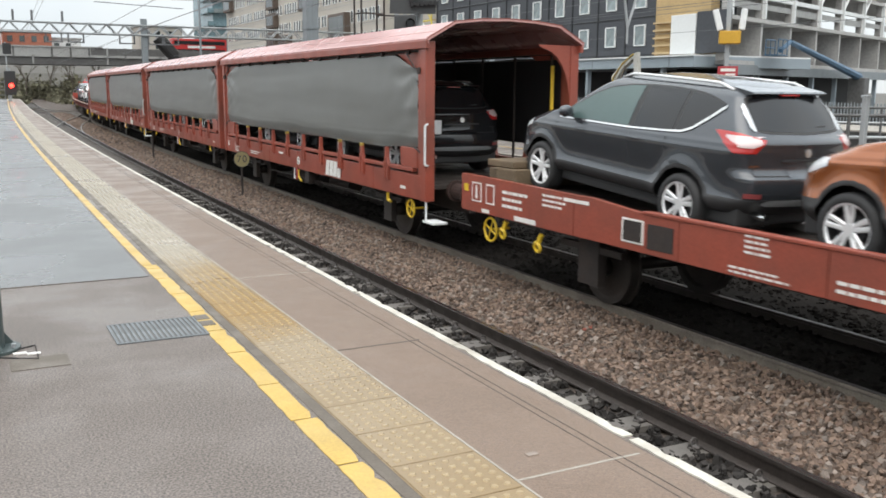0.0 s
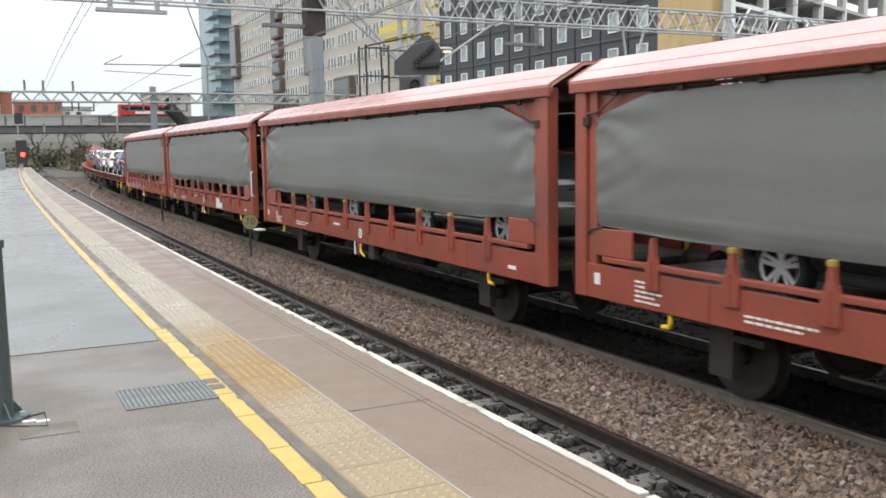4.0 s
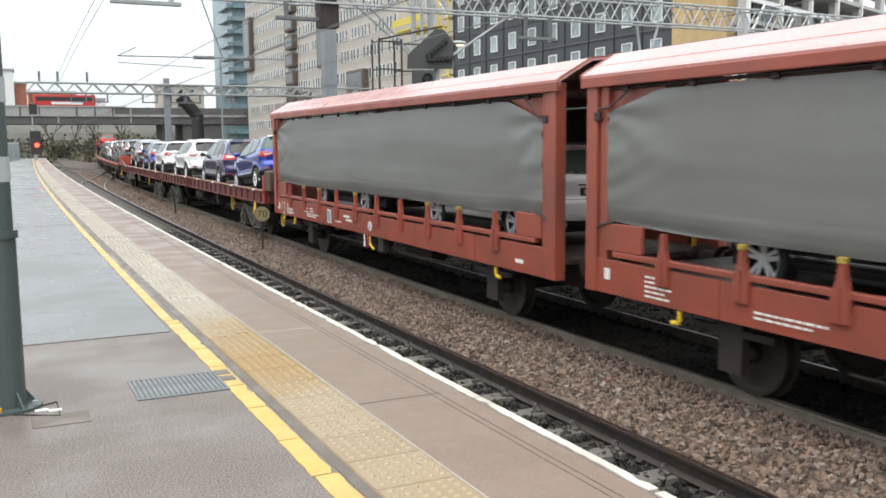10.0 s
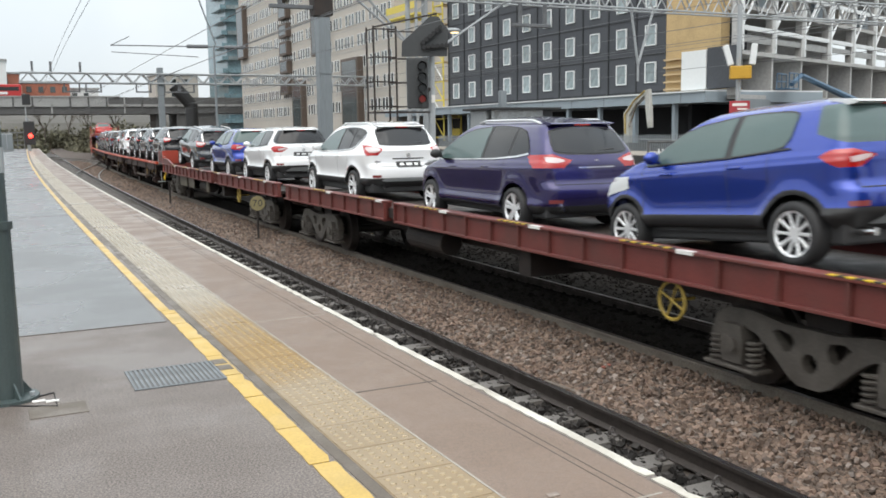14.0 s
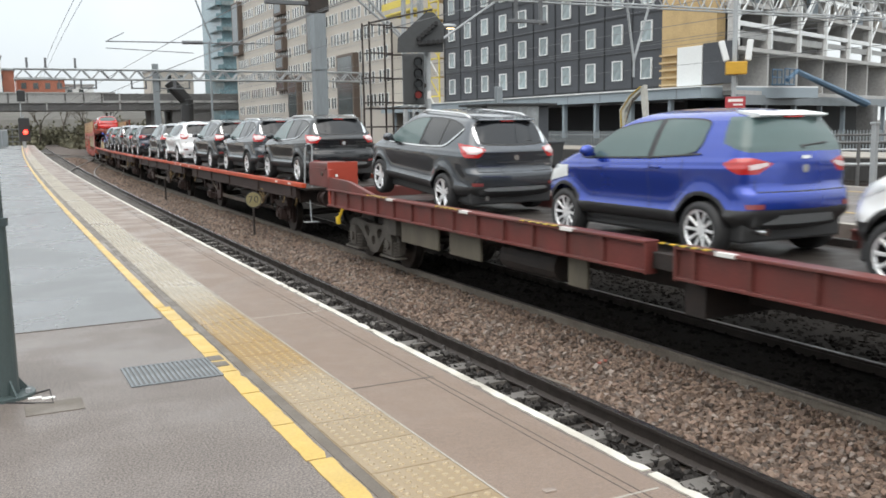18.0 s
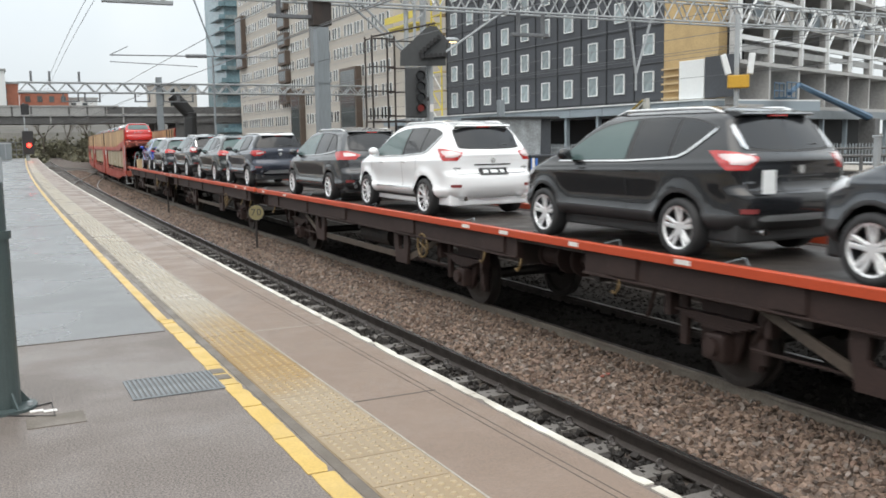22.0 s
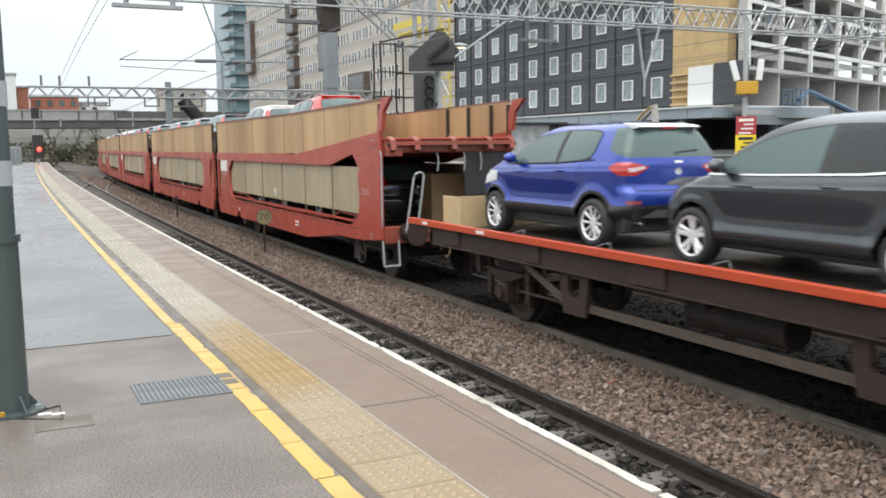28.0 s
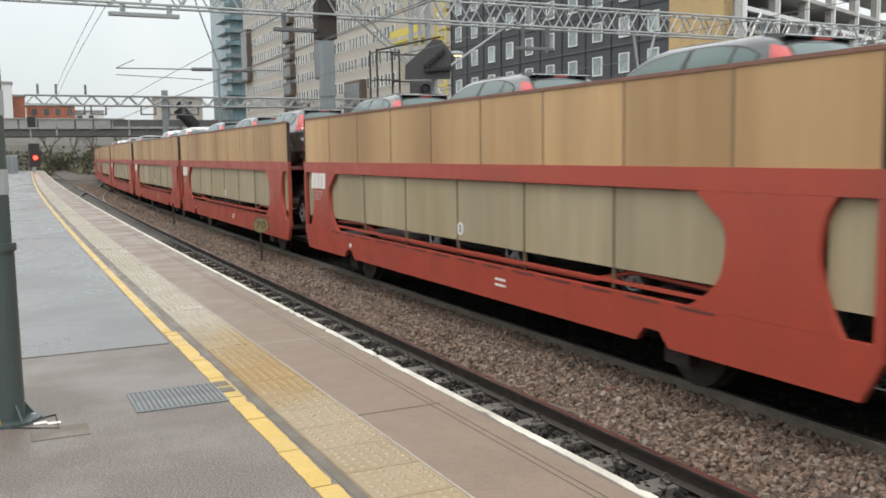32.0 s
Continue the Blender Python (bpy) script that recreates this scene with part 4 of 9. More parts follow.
class Body:
    """The skin of a car as a stack of level outlines, from the sill up to the roof."""

    def __init__(self, style):
        s = self.s = STYLES[style]
        line = np.array(spline(s["top"], 5))
        peak = int(np.argmax(line[:, 1]))
        self.tail = (np.maximum.accumulate(line[:peak + 1, 1]), line[:peak + 1, 0])
        self.nose = (np.maximum.accumulate(line[peak:, 1][::-1]), line[peak:, 0][::-1])
        self.y_min, self.y_max = float(line[:, 0].min()), float(line[:, 0].max())
        self.waist, self.top = s["belt"][0], float(line[peak, 1])

    def top_at(self, y):
        """Height of the middle line at y, between the nose and the tail."""
        z, q = self.nose if y > float(self.nose[1][-1]) else self.tail
        order = np.argsort(q)
        return float(np.interp(y, q[order], z[order]))

    def half(self, z):
        s = self.s
        if z <= self.waist:
            return s["half"] * float(np.interp((z - s["sill"]) / (self.waist - s["sill"]), *zip(*FLANK)))
        return s["half"] * float(np.interp((z - self.waist) / (self.top - self.waist), *zip(*CABIN)))

    def outline(self, z):
        """Half of the level outline, from the middle of the tail to the middle of the nose."""
        s = self.s
        yt, yn = float(np.interp(z, *self.tail)), float(np.interp(z, *self.nose))
        w, span = self.half(z), self.y_max - self.y_min
        cabin = min(1.0, max(0.0, (z - self.waist) / 0.12))
        length = max(yn - yt, 1e-4)

        def wide(y):
            t = (y - self.y_min) / span
            k = 1 - 0.105 * max(0.0, 1 - t / 0.32) ** 1.5 - 0.09 * max(0.0, (t - 0.68) / 0.32) ** 1.6 * (1 - cabin)
            f = 0.0
            if z < self.waist:
                for ax in (-s["base"] / 2, s["base"] / 2):
                    d = math.hypot(y - ax, z - s["r"]) - s["r"] - 0.07
                    f += (0.042 if s["cladding"] else 0.028) * math.exp(-(d / 0.09) ** 2)
            return w * k + f
        bt, bn = min(0.075, 0.05 * length, 0.1 * w), min(0.15 - 0.04 * cabin, 0.07 * length, 0.25 * w)
        rt, rn = min(0.25 - 0.09 * cabin, 0.2 * length, 0.5 * w), min(0.38 - 0.26 * cabin, 0.2 * length, 0.6 * w)
        ya, yb = yt + bt + rt, yn - bn - rn
        xa, xb = max(wide(ya) - rt, 0.0), max(wide(yb) - rn, 0.0)
        pts = [(xa * k / 6, yt + bt * (k / 6) ** 2) for k in range(7)]
        pts += [(xa + (wide(ya) - xa) * math.sin(a), ya - rt * math.cos(a)) for a in np.linspace(0.24, 1.5708, 7)]
        pts += [(wide(y), y) for y in np.linspace(ya, yb, 72)[1:-1]]
        pts += [(xb + (wide(yb) - xb) * math.cos(a), yb + rn * math.sin(a)) for a in np.linspace(0.0, 1.33, 7)]
        return pts + [(xb * (6 - k) / 6, yn - bn * ((6 - k) / 6) ** 2) for k in range(7)]

    def skin(self):
        s = self.s
        heights = [s["sill"] + f * (self.waist - s["sill"]) for f, _ in FLANK] + [self.waist + f * (self.top - self.waist) for f, _ in CABIN]
        heights += list(np.arange(s["sill"], self.waist - 0.2, 0.045)) + list(np.arange(self.waist - 0.2, self.waist + 0.16, 0.016)) + list(np.arange(self.waist + 0.16, self.top, 0.035))
        kept = []
        for z in sorted(heights):
            if not kept or z - kept[-1] > 0.0065:
                kept.append(float(z))
        rings = []
        bm = bmesh.new()
        for z in kept:
            half = self.outline(z)
            g = max(0.0, 1 - abs(z - self.waist + 0.05) / 0.42)
            ring_pts = [(x, y) for x, y in half] + [(-x, y) for x, y in half[-2:0:-1]]
            rings.append([bm.verts.new((x, y, z - 0.026 * (y + 0.2) * g if abs(y) < 1.9 else z - 0.026 * (math.copysign(1.9, y) + 0.2) * g)) for x, y in ring_pts])
        low = rings[0]
        under = [bm.verts.new((v.co.x * 0.8, v.co.y * 0.97, v.co.z - 0.02)) for v in low]
        for a, b in zip([under] + rings, rings):
            for i in range(len(a)):
                j = (i + 1) % len(a)
                bm.faces.new((a[i], a[j], b[j], b[i]))
        bmesh.ops.remove_doubles(bm, verts=bm.verts, dist=0.0006)
        bmesh.ops.recalc_face_normals(bm, faces=bm.faces)
        return bm


def decal(bm, skin, columns, view, side=-1, out=0.004, nz=4, steps=3):
    """A panel laid on the skin, cast from the side, from behind, from ahead or from above onto columns of (place, low, high)."""
    cols = []
    for a, b in zip(columns, columns[1:]):
        cols += [tuple(a[k] + (b[k] - a[k]) * q / steps for k in range(3)) for q in range(steps)]
    cols.append(columns[-1])
    grid = []
    for p, lo, hi in cols:
        line = []
        for j in range(nz + 1):
            z = lo + (hi - lo) * j / nz
            eye, way = {"side": (Vector((side * 3, p, z)), Vector((-side, 0, 0))), "rear": (Vector((side * p, -4, z)), Vector((0, 1, 0))),
                        "front": (Vector((side * p, 4, z)), Vector((0, -1, 0))), "top": (Vector((side * z, p, 4)), Vector((0, 0, -1)))}[view]
            hit, normal, *_ = skin.ray_cast(eye, way)
            if hit is None:
                hit, normal = eye + way * (2.3 if view == "side" else 2.0), -way
            if normal.dot(way) > 0:
                normal = -normal
            line.append(bm.verts.new(hit + normal * out))
        grid.append(line)
    n = (grid[-1][0].co - grid[0][0].co).cross(grid[0][nz].co - grid[0][0].co + grid[-1][nz].co - grid[-1][0].co)
    flip = n.dot(way) > 0
    for a, b in zip(grid, grid[1:]):
        for j in range(nz):
            q = (a[j], b[j], b[j + 1], a[j + 1])
            bm.faces.new(q[::-1] if flip else q)
    return bm


def wheel_parts(style, many=False):
    """Tyre, spoked rim and brake disc; the axle lies along x, the face looks towards -x."""
    r = STYLES[style]["r"]
    t = bmesh.new()
    prof = [(-0.095, r - 0.095), (-0.108, r - 0.085), (-0.112, r - 0.05), (-0.10, r - 0.012), (-0.07, r), (0.07, r), (0.10, r - 0.012), (0.11, r - 0.06), (0.1, r - 0.1)]
    n = 32
    rows = [[t.verts.new((x, q * math.cos(6.2832 * i / n), q * math.sin(6.2832 * i / n))) for x, q in prof] for i in range(n)]
    for i in range(n):
        a, b = rows[i], rows[(i + 1) % n]
        for j in range(len(prof) - 1):
            t.faces.new((a[j], a[j + 1], b[j + 1], b[j]))
    tyre = mesh_of("tyre", t, "rubber", True)
    m = bmesh.new()
    q = r - 0.088
    rows = [[m.verts.new((x, (q + d) * math.cos(6.2832 * i / n), (q + d) * math.sin(6.2832 * i / n))) for x, d in ((-0.085, -0.022), (-0.1, -0.012), (-0.104, 0.0), (-0.095, 0.006))] for i in range(n)]
    for i in range(n):
        a, b = rows[i], rows[(i + 1) % n]
        for j in range(3):
            m.faces.new((a[j], a[j + 1], b[j + 1], b[j]))
    rod(m, (-0.082, 0, 0), (-0.02, 0, 0), 0.058, 14)

    def spoke(a, b, w0, w1):
        """A flat tapered spoke from angle a at the hub to angle b at the rim."""
        pts = []
        for ang, rad, hw, x in ((a, 0.04, w0, -0.078), ((a + b) / 2, q * 0.55, (w0 + w1) / 2.2, -0.084), (b, q - 0.012, w1, -0.097)):
            c = Vector((0, math.cos(ang), math.sin(ang)))
            d = Vector((0, -math.sin(ang), math.cos(ang)))
            pts.append([m.verts.new(c * rad + d * k * hw + Vector((x + e, 0, 0))) for k, e in ((-1, 0.012), (-0.55, 0), (0.55, 0), (1, 0.012))])
        for u, v in zip(pts, pts[1:]):
            for k in range(3):
                m.faces.new((u[k], u[k + 1], v[k + 1], v[k]))
    if many:
        for i in range(10):
            a = 6.2832 * i / 10
            spoke(a, a + 0.05, 0.017, 0.021)
    else:
        for i in range(5):
            a = 6.2832 * i / 5 + 0.3
            spoke(a - 0.25, a - 0.17, 0.026, 0.027)
            spoke(a + 0.25, a + 0.17, 0.026, 0.027)
    rim = mesh_of("rim", m, "alloy", False)
    # wheel barrel with the brake disc, near-black to paint the shade behind the spokes
    d = bmesh.new()
    rows = [[d.verts.new((x, (q + e) * math.cos(6.2832 * i / n), (q + e) * math.sin(6.2832 * i / n))) for x, e in ((0.06, -0.03), (-0.085, -0.0215))] for i in range(n)]
    for i in range(n):
        a, b = rows[i], rows[(i + 1) % n]
        d.faces.new((a[0], a[1], b[1], b[0]))
    bmesh.ops.create_cone(d, cap_ends=True, segments=24, radius1=q - 0.09, radius2=q - 0.09, depth=0.03, matrix=Matrix.Translation((-0.02, 0, 0)) @ Matrix.Rotation(math.pi / 2, 4, "Y"))
    bmesh.ops.create_cone(d, cap_ends=True, segments=24, radius1=q - 0.005, radius2=q - 0.005, depth=0.04, matrix=Matrix.Translation((0.05, 0, 0)) @ Matrix.Rotation(math.pi / 2, 4, "Y"))
    back = mesh_of("brake_disc", d, "wheel_barrel_shaded", False)
    return tyre, rim, back


def car_skin(style):
    """The skin of one style, cut once into body panels, arch trims, lamps, bumper and screens."""
    s, K = STYLES[style], MARKS[style]
    B = Body(style)
    bm = B.skin()
    got = {"body_of": B, "tree": bvhtree.BVHTree.FromBMesh(bm), "wheel": wheel_parts(style), "wheel_many": wheel_parts(style, True)}
    sides, *ends = LAMPS[style]
    for side in (-1, 1):
        got["lamp", side] = carve(bm, [((0, p[0], p[1]), (0, q[0], q[1])) for p, q in sides] + [((side * p[0], 0, p[1]), (side * q[0], 0, q[1])) for p, q in ends] + [((side * 0.3, 0, 0), (-side, 0, 0))])
        for ax in (-s["base"] / 2, s["base"] / 2):
            def circle(rad):
                return [((0, ax + rad * math.cos(a), s["r"] + rad * math.sin(a)), (0, math.cos(a), math.sin(a))) for a in np.linspace(0, 2 * math.pi, 22)[:-1]] + [((side * 0.45, 0, 0), (-side, 0, 0))]
            carve(bm, circle(s["r"] + 0.06)).free()
            got["arch", side, ax] = carve(bm, circle(s["r"] + (0.105 if s["cladding"] else 0.075)))
    got["bumper"] = carve(bm, [((0, 0, K["bumper"]), (0, 0, 1)), ((0, -s["base"] / 2 - 0.3, 0), (0, 1, 0))])
    low = s["sill"] + (0.14 if s["cladding"] else 0.06)
    for side in (-1, 1):
        got["sill", side] = carve(bm, [((0, 0, low), (0, 0, 1)), ((0, s["base"] / 2 - 0.2, 0), (0, 1, 0)), ((0, -s["base"] / 2 + 0.2, 0), (0, -1, 0)), ((side * 0.3, 0, 0), (-side, 0, 0))])
    got["chin"] = carve(bm, [((0, 0, low + 0.08), (0, 0, 1)), ((0, s["base"] / 2 + 0.25, 0), (0, -1, 0))])
    if "wrap" in K:
        got["screen"] = carve(bm, [((0, p[0], p[1]), (0, q[0], q[1])) for p, q in K["wrap"]])
    got["body"] = bm
    return got


def car(style, paint, label, category="car", sticker=False, film=False, plain=False, spokes=False):
    """A parked new car in parts, its wheels on z = 0 and its nose towards +y."""
    s = STYLES[style]
    c = thing("car", label, category, "cars on the train")

    def skinned(name, bm, material, parent, label=""):
        return part(name, bm, material, parent, label, smooth=True, keep=True)

    if style not in CAR_MESHES:
        CAR_MESHES[style] = car_skin(style)
    G = CAR_MESHES[style]
    B, tree, K = G["body_of"], G["tree"], MARKS[style]
    body_paint = "paint_" + paint
    lower = body_paint if plain or paint == "navy" else "trim_black"

    def on_side(y, z, side):
        return tree.ray_cast(Vector((side * 3, y, z)), Vector((-side, 0, 0)))[0]

    part("body", G["body"].copy(), body_paint, c, smooth=True)
    part("underbody", box(bmesh.new(), -s["half"] + 0.16, s["half"] - 0.16, B.y_min + 0.22, B.y_max - 0.3, 0.2, s["sill"] + 0.1, 0.03), lower if plain else "trim_black", c)
    bm = box(bmesh.new(), -s["half"] + 0.27, s["half"] - 0.27, B.y_min + 0.35, B.y_max - 0.5, 0.25, 0.84)
    free = s["base"] / 2 - s["r"] - 0.06
    box(bm, -s["half"] + 0.12, s["half"] - 0.12, -free, free, 0.3, 0.8)
    part("wheel_housing", bm, "lamp_black", c)
    g0, g1 = s["glass"]
    d0, d1 = s["doors"]
    ax = s["base"] / 2
    edge_mat = "chrome" if style != "compact_suv" else "trim_black"
    for side in (-1, 1):
        skinned("window_surround", decal(bmesh.new(), tree, [(p, lo - 0.012, hi + 0.018) for p, lo, hi in K["front"] + K["rear"] + K.get("quarter", [])], "side", side, 0.006, 6, 5), "trim_black", c)
        skinned("front_window", decal(bmesh.new(), tree, K["front"], "side", side, 0.010, 5, 4), "glass_tint", c)
        skinned("rear_window", decal(bmesh.new(), tree, K["rear"], "side", side, 0.010, 5, 4), "glass_dark" if style != "hatchback" and paint != "blue" else "glass_tint", c)
        if "quarter" in K:
            skinned("quarter_light", decal(bmesh.new(), tree, K["quarter"], "side", side, 0.010, 5, 4), "glass_dark" if style != "hatchback" else "glass_tint", c)
        skinned("window_trim", decal(bmesh.new(), tree, K["trim"], "side", side, 0.014, 2, 7), edge_mat, c)
        for dy in (d1 - 0.12, d1 + 0.92):
            zz = float(np.interp(dy, *zip(*[(p, lo) for p, lo, _ in K["trim"][::-1]]))) - 0.10
            hit = on_side(dy, zz, side)
            bm = box(bmesh.new(), hit.x - 0.022, hit.x + 0.022, dy - 0.1, dy + 0.1, zz - 0.016, zz + 0.016, 0.012)
            part("door_handle", bm, body_paint, c)
        for dy in (d0 + 0.42, d1, -ax + 0.30):
            lo = s["sill"] + 0.1 if dy > -ax + 0.5 else s["r"] + 0.45
            skinned("door_gap", decal(bmesh.new(), tree, [(dy - 0.004, lo, K["trim"][1][1]), (dy + 0.004, lo, K["trim"][1][1])], "side", side, 0.0025, 10, 1), "dark_gap", c)
        if plain:
            skinned("door_strip", decal(bmesh.new(), tree, [(-ax + 0.55, 0.475, 0.492), (ax - 0.55, 0.455, 0.472)], "side", side, 0.008, 1, 8), "chrome", c)
        part("sill_trim", G["sill", side].copy(), lower, c, smooth=True)
        for sg in (-1, 1):
            part("arch_trim", G["arch", side, sg * ax].copy(), lower if s["cladding"] else body_paint, c, smooth=True)
        # mirror
        zm = float(K["trim"][0][2])
        mp = on_side(g1 - 0.24, zm + 0.03, side)
        bm = bmesh.new()
        bmesh.ops.create_uvsphere(bm, u_segments=14, v_segments=10, radius=1, matrix=Matrix.Translation(mp + Vector((side * 0.125, -0.01, 0.055))) @ Matrix.Diagonal((0.105, 0.06, 0.075, 1)))
        rod(bm, mp, mp + Vector((side * 0.1, 0, 0.03)), 0.025, 6)
        part("mirror", bm, body_paint if paint not in ("navy", "purple") else "trim_black", c, smooth=True)
        # lamps
        lamp = new("tail_light")
        lamp.parent = c
        part("red_lens", G["lamp", side].copy(), "tail_red", lamp, smooth=True)
        skinned("reversing_lens", decal(bmesh.new(), tree, K["clear_rear"], "rear", side, 0.004), "tail_clear", lamp)
        if "clear_side" in K:
            skinned("clear_lens", decal(bmesh.new(), tree, K["clear_side"], "side", side, 0.004), "tail_clear", lamp)
        if style == "suv":
            skinned("pillar_strip", decal(bmesh.new(), tree, [(0.635, 1.20, 1.32), (0.61, 1.17, 1.40), (0.58, 1.16, 1.43)], "rear", side, 0.009), "chrome" if paint != "white" else "paint_white", c)
            skinned("lamp_flash", decal(bmesh.new(), tree, [(0.70, 0.82, 0.838), (0.58, 0.822, 0.84)], "rear", side, 0.006, 1), "chrome", c)
        x0, x1, z0, z1 = K["fog"]
        skinned("reflector", decal(bmesh.new(), tree, [(x0, z0, z1), (x1, z0, z1)], "rear", side, 0.006, 1), "reflector_red", c)
        skinned("headlight", decal(bmesh.new(), tree, [(B.y_max - 0.62, 0.86, 0.93), (B.y_max - 0.42, 0.79, 0.925), (B.y_max - 0.22, 0.74, 0.86)], "side", side, 0.006), "lamp_clear", c)
        if s["rails"] and not (style == "compact_suv" and paint == "blue"):
            bm = bmesh.new()
            pts = []
            for k, yy in enumerate(np.linspace(g0 - 0.12, 0.2, 10)):
                hit = tree.ray_cast(Vector((side * (s["roofw"] - 0.02), yy, 3)), Vector((0, 0, -1)))[0]
                pts.append(hit + Vector((0, 0, (0.042 if style != "compact_suv" else 0.024) if k not in (0, 9) else 0.004)))
            tube(bm, pts, 0.018, 6)
            part("roof_rail", bm, body_paint if paint == "white" and style == "compact_suv" else "alloy", c, smooth=True)
    # windscreen, rear screen, bumper, plate
    bm, bk, fr = bmesh.new(), bmesh.new(), bmesh.new()
    zb, zt = B.top_at(g1) + 0.02, B.top_at(0.14 if style != "people_carrier" else 0.32)
    for side in (-1, 1):
        decal(bm, tree, [(0.74, zb + 0.0, zb + 0.03), (0.62, zb, zt - 0.15), (0.52, zb, zt - 0.05), (0.3, zb, zt - 0.01), (0.0, zb, zt)], "front", side, 0.004, 8)
        if "wrap" not in K:
            decal(fr, tree, [(x + 0.02 if x else 0, lo - 0.02, hi + 0.02) for x, lo, hi in K["screen"]], "rear", side, 0.003)
            decal(bk, tree, K["screen"], "rear", side, 0.007)
    skinned("windscreen", bm, "glass_tint", c)
    if "wrap" in K:
        part("rear_screen", G["screen"].copy(), "glass_tint" if paint == "blue" else "glass_dark", c, "dark wrap-round rear screen", smooth=True)
        fr.free()
        bk.free()
    else:
        skinned("screen_surround", fr, "trim_black", c)
        skinned("rear_screen", bk, "glass_dark" if style in ("suv", "people_carrier") else "glass_tint", c)
    part("rear_bumper", G["bumper"].copy(), lower, c, smooth=True)
    part("front_bumper", G["chin"].copy(), lower, c, smooth=True)
    hw, z0, z1 = K["plate"]
    bm, bc = bmesh.new(), bmesh.new()
    for side in (-1, 1):
        decal(bm, tree, [(hw, z0, z1), (0, z0, z1)], "rear", side, 0.008)
        decal(bc, tree, [(K["bar"][0], K["bar"][1], K["bar"][2]), (0, K["bar"][1], K["bar"][2])], "rear", side, 0.012, 1)
    number = skinned("number_plate", bm, "trim_black" if paint == "white" else body_paint, c)
    if paint == "white":
        br = bmesh.new()
        for x0, x1 in ((-0.2, -0.11), (-0.06, 0.07), (0.12, 0.2)):
            decal(br, tree, [(x0, z0 + 0.03, z1 - 0.03), (x1, z0 + 0.03, z1 - 0.03)], "rear", 1, 0.012, 1, 1)
        skinned("plate_bars", br, "frame_white", number)
    skinned("tailgate_bar", bc, "chrome" if style != "suv" else "trim_black", c)
    bm = bmesh.new()
    for side in (-1, 1):
        decal(bm, tree, [(s["half"] - 0.26, K["shelf"], K["shelf"] + 0.01), (0, K["shelf"], K["shelf"] + 0.01)], "rear", side, 0.003, 1, 6)
        decal(bm, tree, [(s["half"] - 0.255, K["shelf"], K["shelf"] + 0.13), (s["half"] - 0.263, K["shelf"], K["shelf"] + 0.13)], "rear", side, 0.003, 4, 1)
    skinned("tailgate_gap", bm, "dark_gap", c)
    part("badge", rod(bmesh.new(), (0, float(np.interp(K["badge"], *B.tail)) - 0.006, K["badge"]), (0, float(np.interp(K["badge"], *B.tail)) + 0.02, K["badge"]), 0.045, 14), "chrome", c)
    zw = K["screen"][3][1] + 0.03
    yw = float(np.interp(zw, *B.tail))
    part("wiper", rod(rod(bmesh.new(), (0.0, yw - 0.012, zw), (0.36, yw + 0.02, zw + 0.03), 0.011, 6), (0, yw + 0.03, zw - 0.03), (0, yw - 0.02, zw), 0.025, 8), "trim_black", c)
    bm = bmesh.new()
    ty, tz = s["top"][s["lip"]]
    slab(bm, [(ty + 0.2, tz + 0.035), (ty - 0.10, tz - 0.004), (ty - 0.13, tz - 0.02), (ty - 0.10, tz - 0.034), (ty + 0.12, tz - 0.06)], "x", -s["roofw"] * 0.93, s["roofw"] * 0.93)
    part("spoiler", bm, body_paint if not film else "frame_white", c)
    part("brake_light", box(bmesh.new(), -0.12, 0.12, ty - 0.128, ty - 0.08, tz - 0.045, tz - 0.03), "tail_red", c)
    if s["cladding"] and not plain:
        bm = bmesh.new()
        for side in (-1, 1):
            decal(bm, tree, K["skid"], "rear", side, 0.018)
        skinned("skid_plate", bm, "galvanised", c)
    for sx in ((-0.56, 0.56) if plain else (-0.56,)):
        part("exhaust", rod(bmesh.new(), (sx, B.y_min + 0.02, 0.33), (sx, B.y_min + 0.3, 0.33), 0.04, 12), "chrome", c)
    for sx in (-1, 1):
        for sy in (-1, 1):
            w = new("wheel")
            w.parent = c
            w.empty_display_size = 0.1
            w.matrix_basis = pose(sx * (s["half"] - 0.115), sy * s["base"] / 2, s["r"]) @ (pose(0, 0, 0, 0, 0, 180) if sx > 0 else pose(0, 0, 0))
            for nm, me in zip(("tyre", "rim", "brake_disc"), G["wheel_many" if spokes or style == "compact_suv" else "wheel"]):
                shared(nm, me, w, pose(0, 0, 0))
    # transit stickers and film
    if sticker:
        skinned("sticker", decal(bmesh.new(), tree, [(-1.34, 1.15, 1.26), (-1.43, 1.15, 1.25)], "side", -1, 0.009, 2, 1), "frame_white", c, "white paper sticker")
    if film:
        skinned("bonnet_film", decal(bmesh.new(), tree, [(g1 + 0.06, 0.30, 0.78), (g1 + 0.3, 0.30, 0.76), (g1 + 0.5, 0.30, 0.64)], "top", -1, 0.006, 5, 5), "frame_white", c, "white protective film on the bonnet")
        skinned("wing_film", decal(bmesh.new(), tree, [(B.y_max - 0.86, 0.79, 0.93), (B.y_max - 0.5, 0.73, 0.92), (B.y_max - 0.26, 0.68, 0.87)], "side", -1, 0.012, 3, 4), "frame_white", c, "white protective film on the wing")
    return c

# ---- the train ----
MOVERS, ROLLING = [], []


def run_on(ob, s, z=0.0, tilt=0.0, shift=0.0):
    """Notes a thing that rides with the train: its place along the train, its height and its nose-up tilt."""
    MOVERS.append((ob, s, z, tilt, shift))
    return ob


